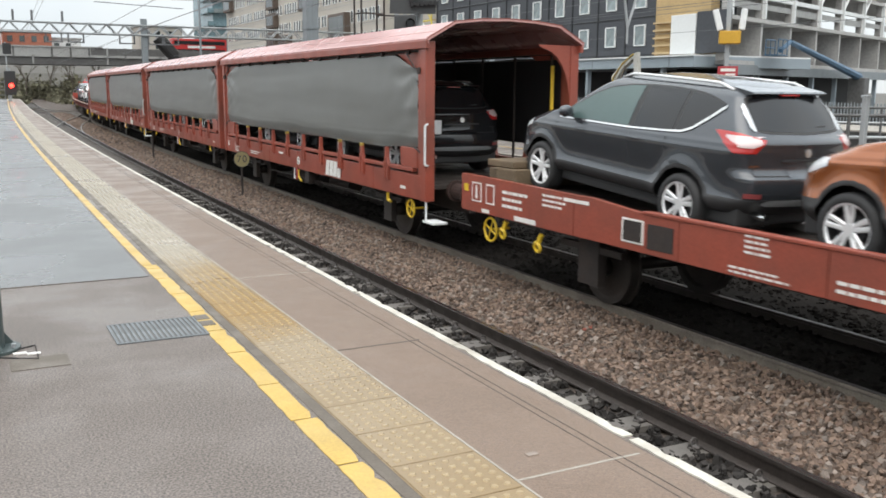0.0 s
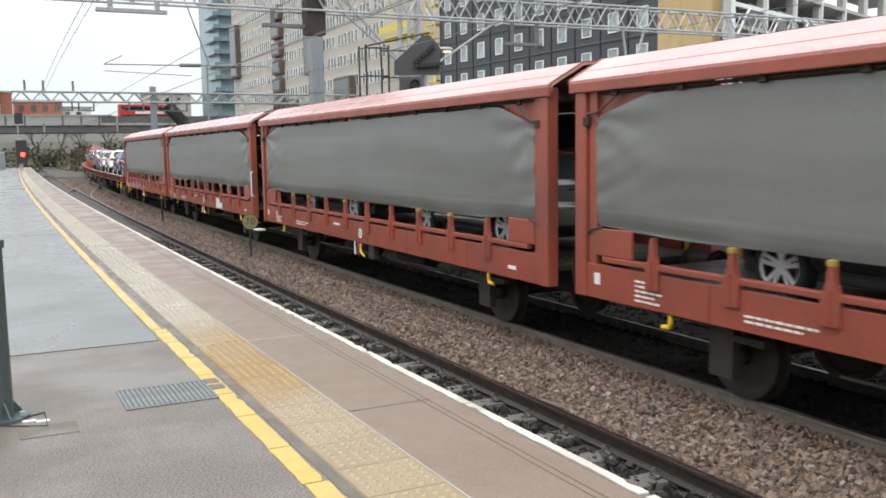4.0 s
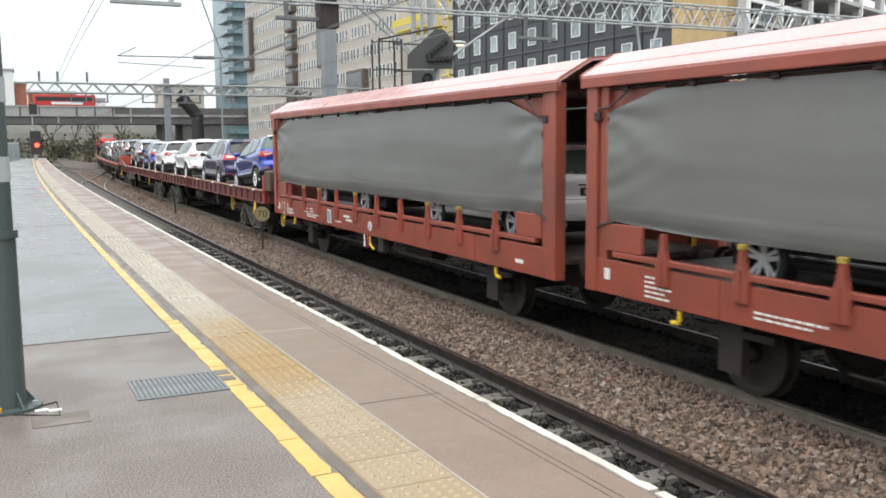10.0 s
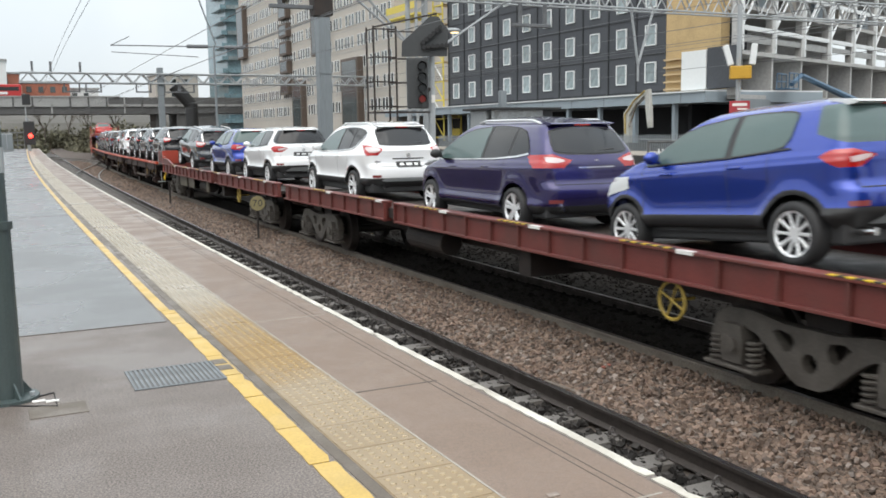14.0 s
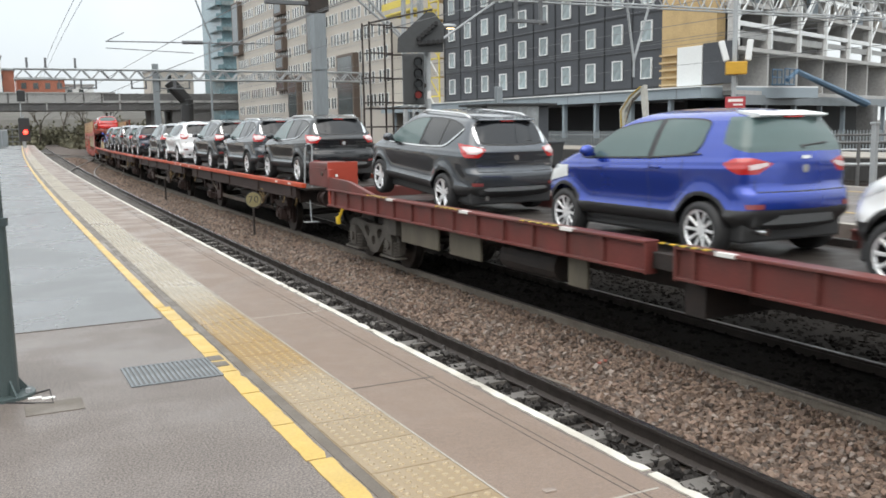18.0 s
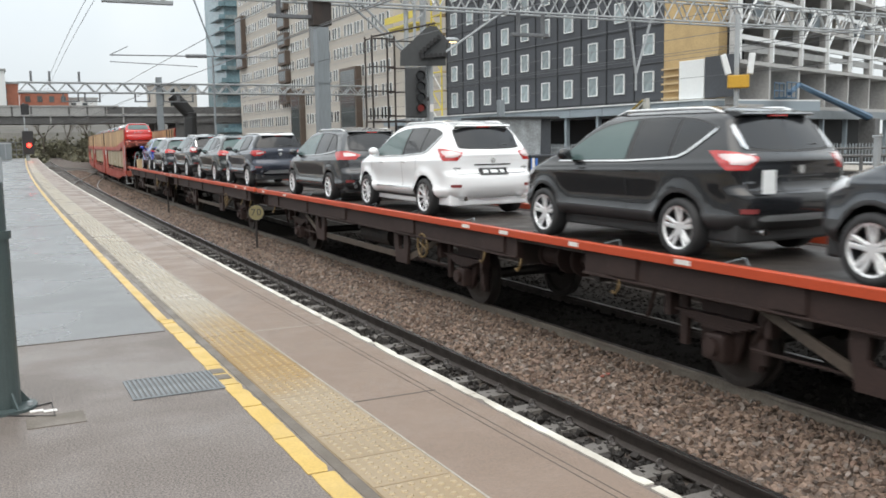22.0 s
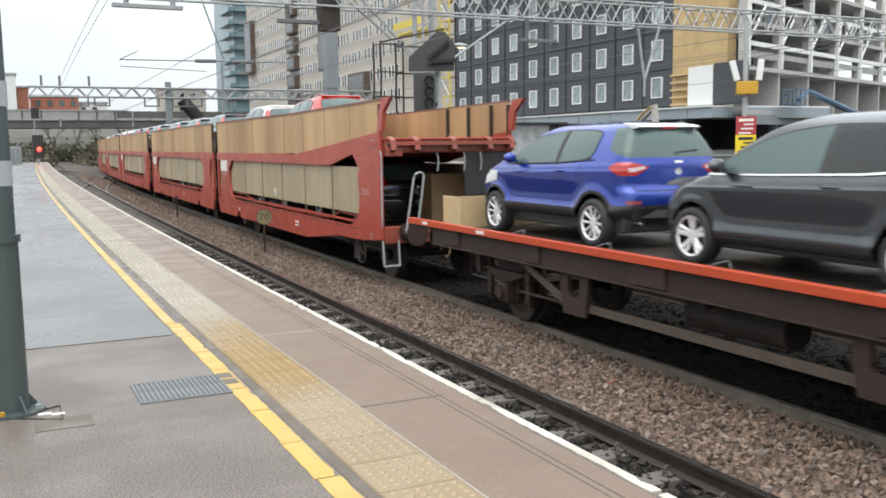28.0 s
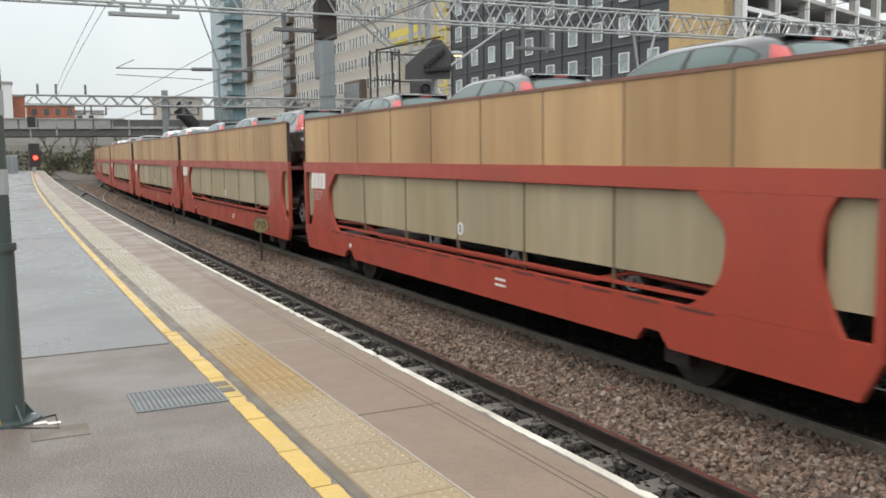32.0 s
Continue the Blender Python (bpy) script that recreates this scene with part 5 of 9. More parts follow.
bm = bmesh.new()
n = 32
prof = [(-0.075, 0.2), (-0.07, 0.36), (-0.075, 0.40), (-0.075, 0.455), (0.05, 0.455), (0.058, 0.485), (0.075, 0.485), (0.075, 0.40), (0.04, 0.36), (0.04, 0.15), (-0.075, 0.12)]
rows = [[bm.verts.new((x, q * math.cos(6.2832 * i / n), q * math.sin(6.2832 * i / n))) for x, q in prof] for i in range(n)]
for i in range(n):
    for j in range(len(prof)):
        bm.faces.new((rows[i][j], rows[i][(j + 1) % len(prof)], rows[(i + 1) % n][(j + 1) % len(prof)], rows[(i + 1) % n][j]))
WHEEL_MESH = mesh_of("wheel", bm, "wheel_steel", False)
AXLE_MESH = mesh_of("axle", rod(rod(bmesh.new(), (-0.95, 0, 0), (0.95, 0, 0), 0.08, 12), (-1.0, 0, 0), (-0.78, 0, 0), 0.11, 12), "wheel_steel", True)
CAP_MESH = mesh_of("axle_cap", box(bmesh.new(), -1.0, -0.99, -0.07, 0.07, -0.02, 0.02), "rust_brown")


def wheelset(wagon, y):
    w = new("wheelset")
    w.parent = wagon
    w.empty_display_size = 0.1
    w.matrix_basis = pose(0, y, RAIL_Z + 0.455)
    shared("wheel", WHEEL_MESH, w, pose(-0.7525, 0, 0))
    shared("wheel", WHEEL_MESH, w, pose(0.7525, 0, 0, 0, 0, 180))
    shared("axle", AXLE_MESH, w, pose(0, 0, 0))
    shared("axle_cap", CAP_MESH, w, pose(0, 0, 0))
    ROLLING.append((w, y))


def buffers(wagon, y, way, z=0.13):
    for x in (-0.87, 0.87):
        bm = bmesh.new()
        rod(bm, (x, y, z), (x, y + way * 0.05, z), 0.17, 14)
        rod(bm, (x, y + way * 0.05, z), (x, y + way * 0.36, z), 0.125, 16)
        rod(bm, (x, y + way * 0.36, z), (x, y + way * 0.5, z), 0.085, 12)
        rod(bm, (x, y + way * 0.5, z), (x, y + way * 0.53, z), 0.21, 20)
        part("buffer", bm, "rust_brown", wagon, smooth=False)
    bm = bmesh.new()
    rod(bm, (0, y, z - 0.02), (0, y + way * 0.35, z - 0.05), 0.05)
    ring(bm, (0, y + way * 0.42, z - 0.1), (1, 0, 0), 0.09, 0.022, 14, 6)
    rod(bm, (0.2, y, z - 0.15), (0.28, y + way * 0.5, z - 0.34), 0.025)
    part("coupling", bm, "underframe", wagon)


def handwheel(wagon, y, z, material="handbrake_yellow", x=-1.30, r=0.2):
    bm = ring(bmesh.new(), (x, y, z), (1, 0, 0), r, 0.018, 22, 6)
    for a in range(4):
        rod(bm, (x, y, z), (x, y + r * math.cos(a * 1.571 + 0.4), z + r * math.sin(a * 1.571 + 0.4)), 0.011, 5)
    rod(bm, (x, y, z), (x + 0.3, y, z), 0.02)
    part("handwheel", bm, material, wagon, "yellow handbrake wheel" if material.endswith("yellow") else "")


def mark(wagon, y, z, w, h, x=-1.378, material="lettering_white", name="lettering", lines=0, seed=0):
    """Stencilled lettering that cannot be read, as bars."""
    bm = bmesh.new()
    r = random.Random(seed)
    if lines:
        for i in range(lines):
            zz = z + h / 2 - (i + 0.5) * h / lines
            q, end = y + w / 2, y + w / 2 - w * r.uniform(0.65, 1.0)
            while q > end:
                n = r.uniform(0.03, 0.13)
                box(bm, x - 0.002, x + 0.004, max(q - n, end), q, zz - 0.22 * h / lines, zz + 0.22 * h / lines)
                q -= n + 0.022
    else:
        box(bm, x - 0.002, x + 0.004, y - w / 2, y + w / 2, z - h / 2, z + h / 2)
    part(name, bm, material, wagon)


def emblem(wagon, y, z, h, x=-1.382):
    """The owner's mark: four slanted white blocks."""
    w = h * 0.62
    bm = bmesh.new()
    for i in range(4):
        y0 = y + 1.5 * w * 1.16 - i * w * 1.16
        s = h * 0.18
        slab(bm, [(y0 + w / 2 + s / 2, z - h / 2), (y0 - w / 2 + s / 2, z - h / 2), (y0 - w / 2 - s / 2, z + h / 2), (y0 + w / 2 - s / 2, z + h / 2)], "x", x - 0.002, x + 0.004)
    part("emblem", bm, "lettering_white", wagon, "white block emblem")


def disc(wagon, y, z, r=0.1, x=-1.38, material="lettering_white"):
    bm = bmesh.new()
    bmesh.ops.create_cone(bm, cap_ends=True, segments=20, radius1=r, radius2=r, depth=0.006, matrix=Matrix.Translation((x, y, z)) @ Matrix.Rotation(math.pi / 2, 4, "Y"))
    part("round_label", bm, material, wagon)
    part("label_mark", box(bmesh.new(), x - 0.006, x, y - r * 0.15, y + r * 0.15, z - r * 0.6, z + r * 0.6), "underframe", wagon)


def covered_wagon(label, logo, first, white_step, last=False):
    """A 13 m unit with a ridged roof, open ends and a tarpaulin hung along each side."""
    w = thing("covered_wagon", label, "rail wagon", "covered car wagons")
    h = 6.5
    for x in (-1, 1):
        # side sill in welded lengths
        for i in range(6):
            y0, y1 = -h + 0.02 + i * (2 * h - 0.04) / 6, -h + 0.02 + (i + 1) * (2 * h - 0.04) / 6 - 0.012
            part("sill", box(bmesh.new(), *sorted((x * 1.37, x * 1.28)), y0, y1, -0.03, 0.36, 0.008), "wagon_red", w)
        part("rail", box(bmesh.new(), *sorted((x * 1.39, x * 1.30)), -h + 0.5, h - 0.5, 0.40, 0.465, 0.01), "wagon_red", w)
        for i in range(10):
            y = -h + 1.55 + i * 1.12
            bm = slab(bmesh.new(), [(y - 0.095, 0.19), (y + 0.095, 0.19), (y + 0.10, 0.40), (y + 0.075, 0.47), (y + 0.04, 0.57), (y + 0.026, 0.74), (y - 0.026, 0.74), (y - 0.04, 0.57), (y - 0.075, 0.47), (y - 0.10, 0.40)], "x", *sorted((x * 1.41, x * 1.35)))
            box(bm, *sorted((x * 1.425, x * 1.40)), y - 0.012, y + 0.012, 0.22, 0.5)
            part("stanchion", bm, "wagon_red", w)
            if i in (1, 2, 5, 7, 8):
                part("stanchion_cap", box(bmesh.new(), *sorted((x * 1.42, x * 1.35)), y - 0.035, y + 0.035, 0.69, 0.745, 0.008), "dull_yellow", w, "dull yellow cap")
        # corner posts, bracing box
        for sg in (-1, 1):
            bm = box(bmesh.new(), *sorted((x * 1.40, x * 1.24)), *sorted((sg * h, sg * (h - 0.20))), -0.03, 2.42, 0.012)
            part("corner_post", bm, "wagon_red", w)
            bm = box(bmesh.new(), *sorted((x * 1.36, x * 1.28)), *sorted((sg * (h - 0.22), sg * (h - 0.36))), 0.30, 2.36, 0.01)
            part("inner_post", bm, "wagon_red", w)
            part("corner_gusset", slab(bmesh.new(), [(sg * (h - 0.36), 1.85), (sg * (h - 0.36), 2.28), (sg * (h - 1.3), 2.28), (sg * (h - 1.1), 2.18)], "x", *sorted((x * 1.30, x * 1.285))), "wagon_red", w)
            part("corner_plate", box(bmesh.new(), *sorted((x * 1.375, x * 1.33)), *sorted((sg * (h - 0.36), sg * (h - 1.0))), 0.47, 0.78, 0.01), "wagon_red", w)
            if x < 0:
                continue
            # curved knee of the end frame
            bm = bmesh.new()
            pts = [(x * 1.24, 2.42), (x * 1.24, 1.5)] + [(x * (1.24 - 0.55 * (1 - math.cos(a))), 1.5 + 0.86 * math.sin(a)) for a in np.linspace(0.1, 1.5, 7)] + [(x * 0.6, 2.42)]
            slab(bm, pts, "y", sg * (h - 0.08), sg * (h - 0.02))
            part("end_frame", bm, "wagon_red", w)
    # roof: a shell of ridged sheets
    prof = [(-1.41, 2.40), (-1.42, 2.45), (-1.38, 2.48), (-0.95, 2.72), (-0.5, 2.77), (0, 2.79), (0.5, 2.77), (0.95, 2.72), (1.38, 2.48), (1.42, 2.45), (1.41, 2.40)]
    inner = [(p[0] * 0.985, p[1] - 0.035) for p in prof]
    bm = slab(bmesh.new(), prof + inner[::-1], "y", -h - 0.10, h + 0.10)
    part("roof", bm, "roof_pink", w, "weathered pink-red roof shell")
    for x in (-1, 1):
        # lapped seam along each slope, and the end flashing
        part("roof_seam", slab(bmesh.new(), [(x * 1.215, 2.572), (x * 1.228, 2.565), (x * 1.228, 2.571), (x * 1.215, 2.578)], "y", -h - 0.09, h + 0.09), "roof_pink", w)
    for y in (-h - 0.105, h + 0.085):
        pr = [(p[0] * 1.004, p[1] + 0.008) for p in prof]
        part("roof_rib", slab(bmesh.new(), pr + [(p[0], p[1] - 0.006) for p in prof][::-1], "y", y, y + 0.02), "wagon_red", w)
    for x in (-1, 1):
        part("eave", box(bmesh.new(), *sorted((x * 1.435, x * 1.37)), -h - 0.08, h + 0.08, 2.305, 2.425, 0.012), "wagon_red", w)
        part("curtain_rail", rod(bmesh.new(), (x * 1.33, -h + 0.3, 2.285), (x * 1.33, h - 0.3, 2.285), 0.018, 6), "underframe", w)
        # hanging tarpaulin with soft folds, drawn together at both ends
        bm = bmesh.new()
        ny, nz = 110, 34
        grid = []
        for i in range(ny + 1):
            y = -h + 0.36 + (2 * h - 0.72) * i / ny
            col = []
            near = min(i, ny - i) / ny
            for j in range(nz + 1):
                f = j / nz
                pull = max(0, 1 - near / 0.12)
                hem = 0.735 + 0.03 * noise.noise((y * 0.4, x * 3.0, 1)) + 0.04 * pull
                # the upper corners are pulled down and tied back to the post
                away = (y + h - 0.36) if y < 0 else (h - 0.36 - y)
                drop = (0.25 if y < 0 else 0.18) * max(0, 1 - away / 0.85)
                z = hem + (2.245 + 0.03 * noise.noise((y * 0.9, 8.0, x)) - drop - hem) * f - 0.06 * pull * (f - 0.5)
                long_fold = 0.020 * noise.noise((y * 0.2, f * 2.6, x * 5.0)) + 0.004 * noise.noise((y * 0.7, f * 8, 9.0))
                gather = 0.018 * pull * noise.noise((y * 1.3 + f * 1.5, f * 7.0 + y * 1.2, 4.0))
                tuck = 0.03 * max(0, 0.10 - f) / 0.10 * (1 + noise.noise((y * 1.2, 3.0, x)))
                tuck += 0.012 * max(0, 1 - f / 0.2) * math.sin(f * 95 + 3.0 * noise.noise((y * 0.5, 2.0, x)))
                # folds that fan out from the tied corners
                ang = math.atan2((1 - f) * 1.5 + 0.05, away + 0.12)
                fan = 0.022 * max(0, 1 - math.hypot(away, (1 - f) * 1.5) / 1.3) * math.sin(ang * 13 + x)
                b = long_fold + gather + fan - tuck + 0.02 * math.sin(f * 3.14)
                col.append(bm.verts.new((x * (1.345 + b), y, z)))
            grid.append(col)
        for a, b in zip(grid, grid[1:]):
            for j in range(nz):
                bm.faces.new((a[j], a[j + 1], b[j + 1], b[j]))
        t = part("tarpaulin", bm, "tarpaulin", w, "heavy grey tarpaulin side curtain", smooth=True)
        bm = box(bmesh.new(), *sorted((x * 1.385, x * 1.34)), -0.03, 0.03, 2.235, 2.33, 0.006)
        rod(bm, (x * 1.38, -0.05, 2.255), (x * 1.38, 0.05, 2.255), 0.016, 6)
        hook = mesh_of("curtain_hook", bm, "rust_brown")
        for sg in (-1, 1):
            strap = [(x * 1.375, sg * (h - 0.75), 2.25), (x * 1.385, sg * (h - 0.42), 2.02 if sg < 0 else 2.08), (x * 1.39, sg * (h - 0.2), 2.0 if sg < 0 else 2.06)]
            part("tie_strap", tube(bmesh.new(), strap, 0.012, 5), "trim_black", w)
            part("strap_cleat", box(bmesh.new(), *sorted((x * 1.42, x * 1.36)), *sorted((sg * (h - 0.17), sg * (h - 0.27))), 1.93, 2.03, 0.01), "rust_brown", w)
            part("hem_tie", tube(bmesh.new(), [(x * 1.37, sg * (h - 0.5), 0.80), (x * 1.39, sg * (h - 0.3), 0.76), (x * 1.37, sg * (h - 0.18), 0.7)], 0.014, 5), "trim_black", w)
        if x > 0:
            # black sheet added to darken the inside, and the hoops that carry the far curtain
            part("lining", box(bmesh.new(), 1.255, 1.262, -h + 0.3, h - 0.3, 0.76, 2.2), "lamp_black", w, "black sheet added inside the curtain to darken the interior")
            for i in range(11):
                part("hoop", rod(bmesh.new(), (1.225, -h + 0.55 + i * 1.19, 0.25), (1.225, -h + 0.55 + i * 1.19, 2.3), 0.025, 6), "underframe", w)
            part("prop_pole", rod(bmesh.new(), (1.12, -h + 0.35, 0.22), (1.12, -h + 0.35, 2.1), 0.03, 8), "handbrake_yellow", w, "yellow prop pole")
        if x < 0:
            for i in range(12):
                shared("curtain_hook", hook, w, pose(0, -h + 0.7 + i * 1.055, 0))
    part("deck", box(bmesh.new(), -1.28, 1.28, -h + 0.04, h - 0.04, 0.16, 0.22), "deck_dark", w)
    bm = bmesh.new()
    box(bm, -0.62, -0.5, -h, h, -0.25, 0.15)
    box(bm, 0.5, 0.62, -h, h, -0.25, 0.15)
    for y in (-4.4, 4.4):
        for x in (-1.08, 1.08):
            box(bm, x - 0.05, x + 0.05, y - 0.16, y + 0.16, -0.6, -0.03)
            box(bm, x - 0.04, x + 0.04, y - 0.55, y + 0.55, -0.22, -0.15)
    for y in (-1.5, 1.2):
        rod(bm, (-0.6, y, -0.28), (-0.6, y + 1.2, -0.28), 0.16, 12)
    rod(bm, (-1.1, -3, -0.25), (-1.1, 3, -0.3), 0.02)
    part("underframe", bm, "underframe", w)
    for y in (-4.4, 4.4):
        wheelset(w, y)
    buffers(w, -h, -1)
    buffers(w, h, 1)
    for sg in (-1, 1):
        for x in (-1.34, 1.34):
            pts = [(x, sg * (h - 1.6), -0.04), (x, sg * (h - 1.6), -0.13), (x, sg * (h - 1.58), -0.17), (x, sg * (h - 1.48), -0.18)]
            part("lashing_eye", tube(bmesh.new(), pts, 0.026, 7), "handbrake_yellow", w)
    part("brake_box", box(bmesh.new(), -1.33, -1.2, -0.62, -0.36, -0.3, -0.03, 0.01), "underframe", w)
    part("brake_lever", tube(bmesh.new(), [(-1.36, 0.08, -0.03), (-1.37, 0.04, -0.15), (-1.37, 0.05, -0.27)], 0.018, 6), "sign_red", w, "red brake lever")
    part("release_pull", tube(bmesh.new(), [(-1.36, 0.25, -0.03), (-1.37, 0.22, -0.16), (-1.37, 0.25, -0.26), (-1.37, 0.19, -0.26), (-1.37, 0.22, -0.16)], 0.012, 5), "frame_white", w, "white brake pull")
    part("brake_lever", tube(bmesh.new(), [(-1.36, -0.05, -0.05), (-1.38, -0.1, -0.2), (-1.38, -0.3, -0.27)], 0.02, 6), "handbrake_yellow", w, "yellow brake lever")
    if logo:
        emblem(w, -2.3 if first else -2.4, 0.155, 0.30)
    disc(w, -0.1, 0.15, 0.09)
    mark(w, 5.2, 0.15, 0.45, 0.26, lines=5, seed=3)
    mark(w, 1.2, 0.24, 0.35, 0.04, seed=5)
    mark(w, 3.4, 0.1, 0.9, 0.10, lines=2, seed=6)
    mark(w, -5.6, 0.12, 0.2, 0.05, seed=7)
    mark(w, 6.1, 0.2, 0.1, 0.13, seed=8)
    if last:
        handwheel(w, h - 0.42, -0.2, "dull_yellow", r=0.15)
        part("lashing_eye", tube(bmesh.new(), [(-1.34, h - 0.75, -0.03), (-1.35, h - 0.75, -0.1), (-1.35, h - 0.70, -0.15), (-1.35, h - 0.66, -0.12)], 0.022, 7), "handbrake_yellow", w)
        mark(w, h - 0.75, 0.14, 0.2, 0.27, x=-1.376, name="loading_gauge_plate")
        mark(w, h - 0.75, 0.14, 0.16, 0.23, x=-1.378, material="wagon_red", name="plate_field")
        mark(w, h - 0.35, 0.12, 0.2, 0.05, seed=31)
        mark(w, h - 1.5, 0.10, 0.42, 0.14, lines=2, seed=32)
        part("hatch_frame", box(bmesh.new(), -1.384, -1.37, h - 4.35, h - 4.1, 0.03, 0.31, 0.004), "lettering_white", w)
        part("hatch", box(bmesh.new(), -1.388, -1.38, h - 4.33, h - 4.12, 0.05, 0.29, 0.003), "fascia_blue", w)
        part("hatch_door", box(bmesh.new(), -1.384, -1.37, h - 4.0, h - 3.72, 0.02, 0.3, 0.006), "wagon_red", w)
        mark(w, h - 2.6, 0.2, 0.3, 0.14, lines=2, seed=33)
        mark(w, h - 3.0, 0.22, 0.22, 0.12, lines=2, seed=34)
        mark(w, h - 4.8, 0.1, 0.4, 0.06, lines=1, seed=35)
        mark(w, h - 5.5, 0.17, 0.42, 0.09, lines=1, seed=36)
    if white_step:
        bm = bmesh.new()
        rod(bm, (-1.42, -h - 0.02, 0.55), (-1.42, -h - 0.02, 1.15), 0.018, 8)
        rod(bm, (-1.42, -h - 0.02, 1.15), (-1.36, -h, 1.17), 0.018, 8)
        rod(bm, (-1.42, -h - 0.02, 0.55), (-1.36, -h, 0.53), 0.018, 8)
        part("grab_rail", bm, "frame_white", w, "white grab rail")
        bm = box(bmesh.new(), -1.40, -1.15, -h - 0.28, -h + 0.12, -0.36, -0.32, 0.01)
        box(bm, -1.38, -1.36, -h + 0.02, -h + 0.06, -0.34, 0.0)
        part("step", bm, "frame_white", w, "white shunter's step")
        handwheel(w, -h + 0.75, -0.22, r=0.14)
    return w


lab = "red covered car-carrying wagon with a grey tarpaulin side and pink-red roof"
for i, (s0, s1) in enumerate(((12.5, 25.6), (26.15, 39.1), (40.15, 53.15), (53.8, 66.8))):
    run_on(covered_wagon(lab, i % 2 == 0, i == 0, i % 2 == 0, i == 3), (s0 + s1) / 2)


def low_wagon():
    """The red low-sided car wagon at the front."""
    w = thing("low_wagon", "weathered red low-sided car wagon with white stencilled lettering", "rail wagon")
    h = 6.9
    for x in (-1, 1):
        y = -h
        for k, n in enumerate((2.75, 1.8, 1.8, 1.8, 1.8, 1.8, 2.0)):
            top0, top1 = (0.47, 0.47) if k != 0 else (0.52, 0.52)
            y0, y1 = h - (y + h) - n, h - (y + h) - 0.012
            y += n
            pts = [(y0, 0.02), (y1, 0.02), (y1, 0.53 if k == 0 else 0.46), (y0, 0.50 if k == 0 else 0.44)]
            if k == 1:
                pts = [(y0, 0.02), (y1, 0.02), (y1, 0.50), (y1 - 0.35, 0.50), (y1 - 1.1, 0.44), (y0, 0.44)]
            part("side_panel", slab(bmesh.new(), pts, "x", *sorted((x * 1.385, x * 1.31))), "wagon_red", w)
        part("top_rail", box(bmesh.new(), *sorted((x * 1.40, x * 1.30)), -h, h - 4.0, 0.43, 0.465, 0.008), "wagon_red", w)
    part("end_panel", box(bmesh.new(), -1.31, 1.31, h - 0.08, h - 0.02, 0.0, 0.42, 0.01), "wagon_red", w)
    bm = slab(bmesh.new(), [(-h + 0.05, 0.1), (h - 0.1, 0.1), (h - 0.1, 0.40), (h - 1.6, 0.40), (h - 4.2, 0.19), (-h + 0.05, 0.19)], "x", -1.3, 1.3)
    part("deck", bm, "deck_dark", w)
    # hatch with a mesh panel and its neighbour
    bm = box(bmesh.new(), -1.392, -1.38, 2.88, 3.24, 0.1, 0.36)
    part("hatch_frame", bm, "lettering_white", w)
    part("hatch", box(bmesh.new(), -1.396, -1.386, 2.91, 3.21, 0.12, 0.34), "underframe", w)
    part("hatch", box(bmesh.new(), -1.392, -1.38, 2.42, 2.82, 0.08, 0.34), "underframe", w)
    mark(w, 6.45, 0.30, 0.26, 0.27, x=-1.388, name="anchor_plate")
    mark(w, 6.45, 0.30, 0.22, 0.23, x=-1.390, material="wagon_red", name="anchor_field")
    mark(w, 6.45, 0.30, 0.05, 0.18, x=-1.392, name="anchor_mark")
    mark(w, 6.75, 0.34, 0.12, 0.1, x=-1.388, material="handbrake_yellow")
    mark(w, 6.08, 0.30, 0.22, 0.27, x=-1.388, name="loading_gauge_plate")
    mark(w, 6.08, 0.30, 0.18, 0.23, x=-1.390, material="wagon_red", name="plate_field")
    mark(w, 5.45, 0.28, 0.62, 0.27, x=-1.388, lines=3, seed=2)
    mark(w, 4.55, 0.37, 0.5, 0.18, x=-1.388, lines=3, seed=9)
    mark(w, 4.1, 0.43, 0.5, 0.04, x=-1.388, seed=12)
    mark(w, 1.3, 0.34, 0.34, 0.2, x=-1.388, lines=4, seed=11)
    mark(w, 1.25, 0.08, 0.8, 0.09, x=-1.388, lines=2, seed=13)
    mark(w, 0.1, 0.14, 0.7, 0.14, x=-1.388, lines=2, seed=14)
    mark(w, 6.2, 0.06, 0.2, 0.05, x=-1.388, seed=15)
    mark(w, 5.2, 0.06, 0.5, 0.06, x=-1.388, seed=16)
    bm = bmesh.new()
    box(bm, -0.62, 0.62, -h + 0.2, h - 0.2, -0.2, 0.1)
    for y in (-4.5, 4.2):
        for x in (-1.05, 1.05):
            box(bm, x - 0.06, x + 0.06, y - 0.2, y + 0.2, -0.6, 0.05)
            box(bm, x - 0.05, x + 0.05, y - 0.6, y + 0.6, -0.2, -0.12)
    part("underframe", bm, "underframe", w)
    for y in (-4.5, 4.2):
        wheelset(w, y)
    buffers(w, h, 1)
    handwheel(w, 6.2, -0.2, r=0.16)
    bm = bmesh.new()
    for y, z in ((5.75, -0.15), (4.9, -0.2)):
        rod(bm, (-1.32, y, z + 0.12), (-1.34, y + 0.05, z), 0.035, 6)
        ring(bm, (-1.34, y + 0.06, z - 0.05), (1, 0, 0.2), 0.06, 0.025, 12, 5)
    part("lashing_eye", bm, "handbrake_yellow", w)
    return w


run_on(low_wagon(), 4.5)
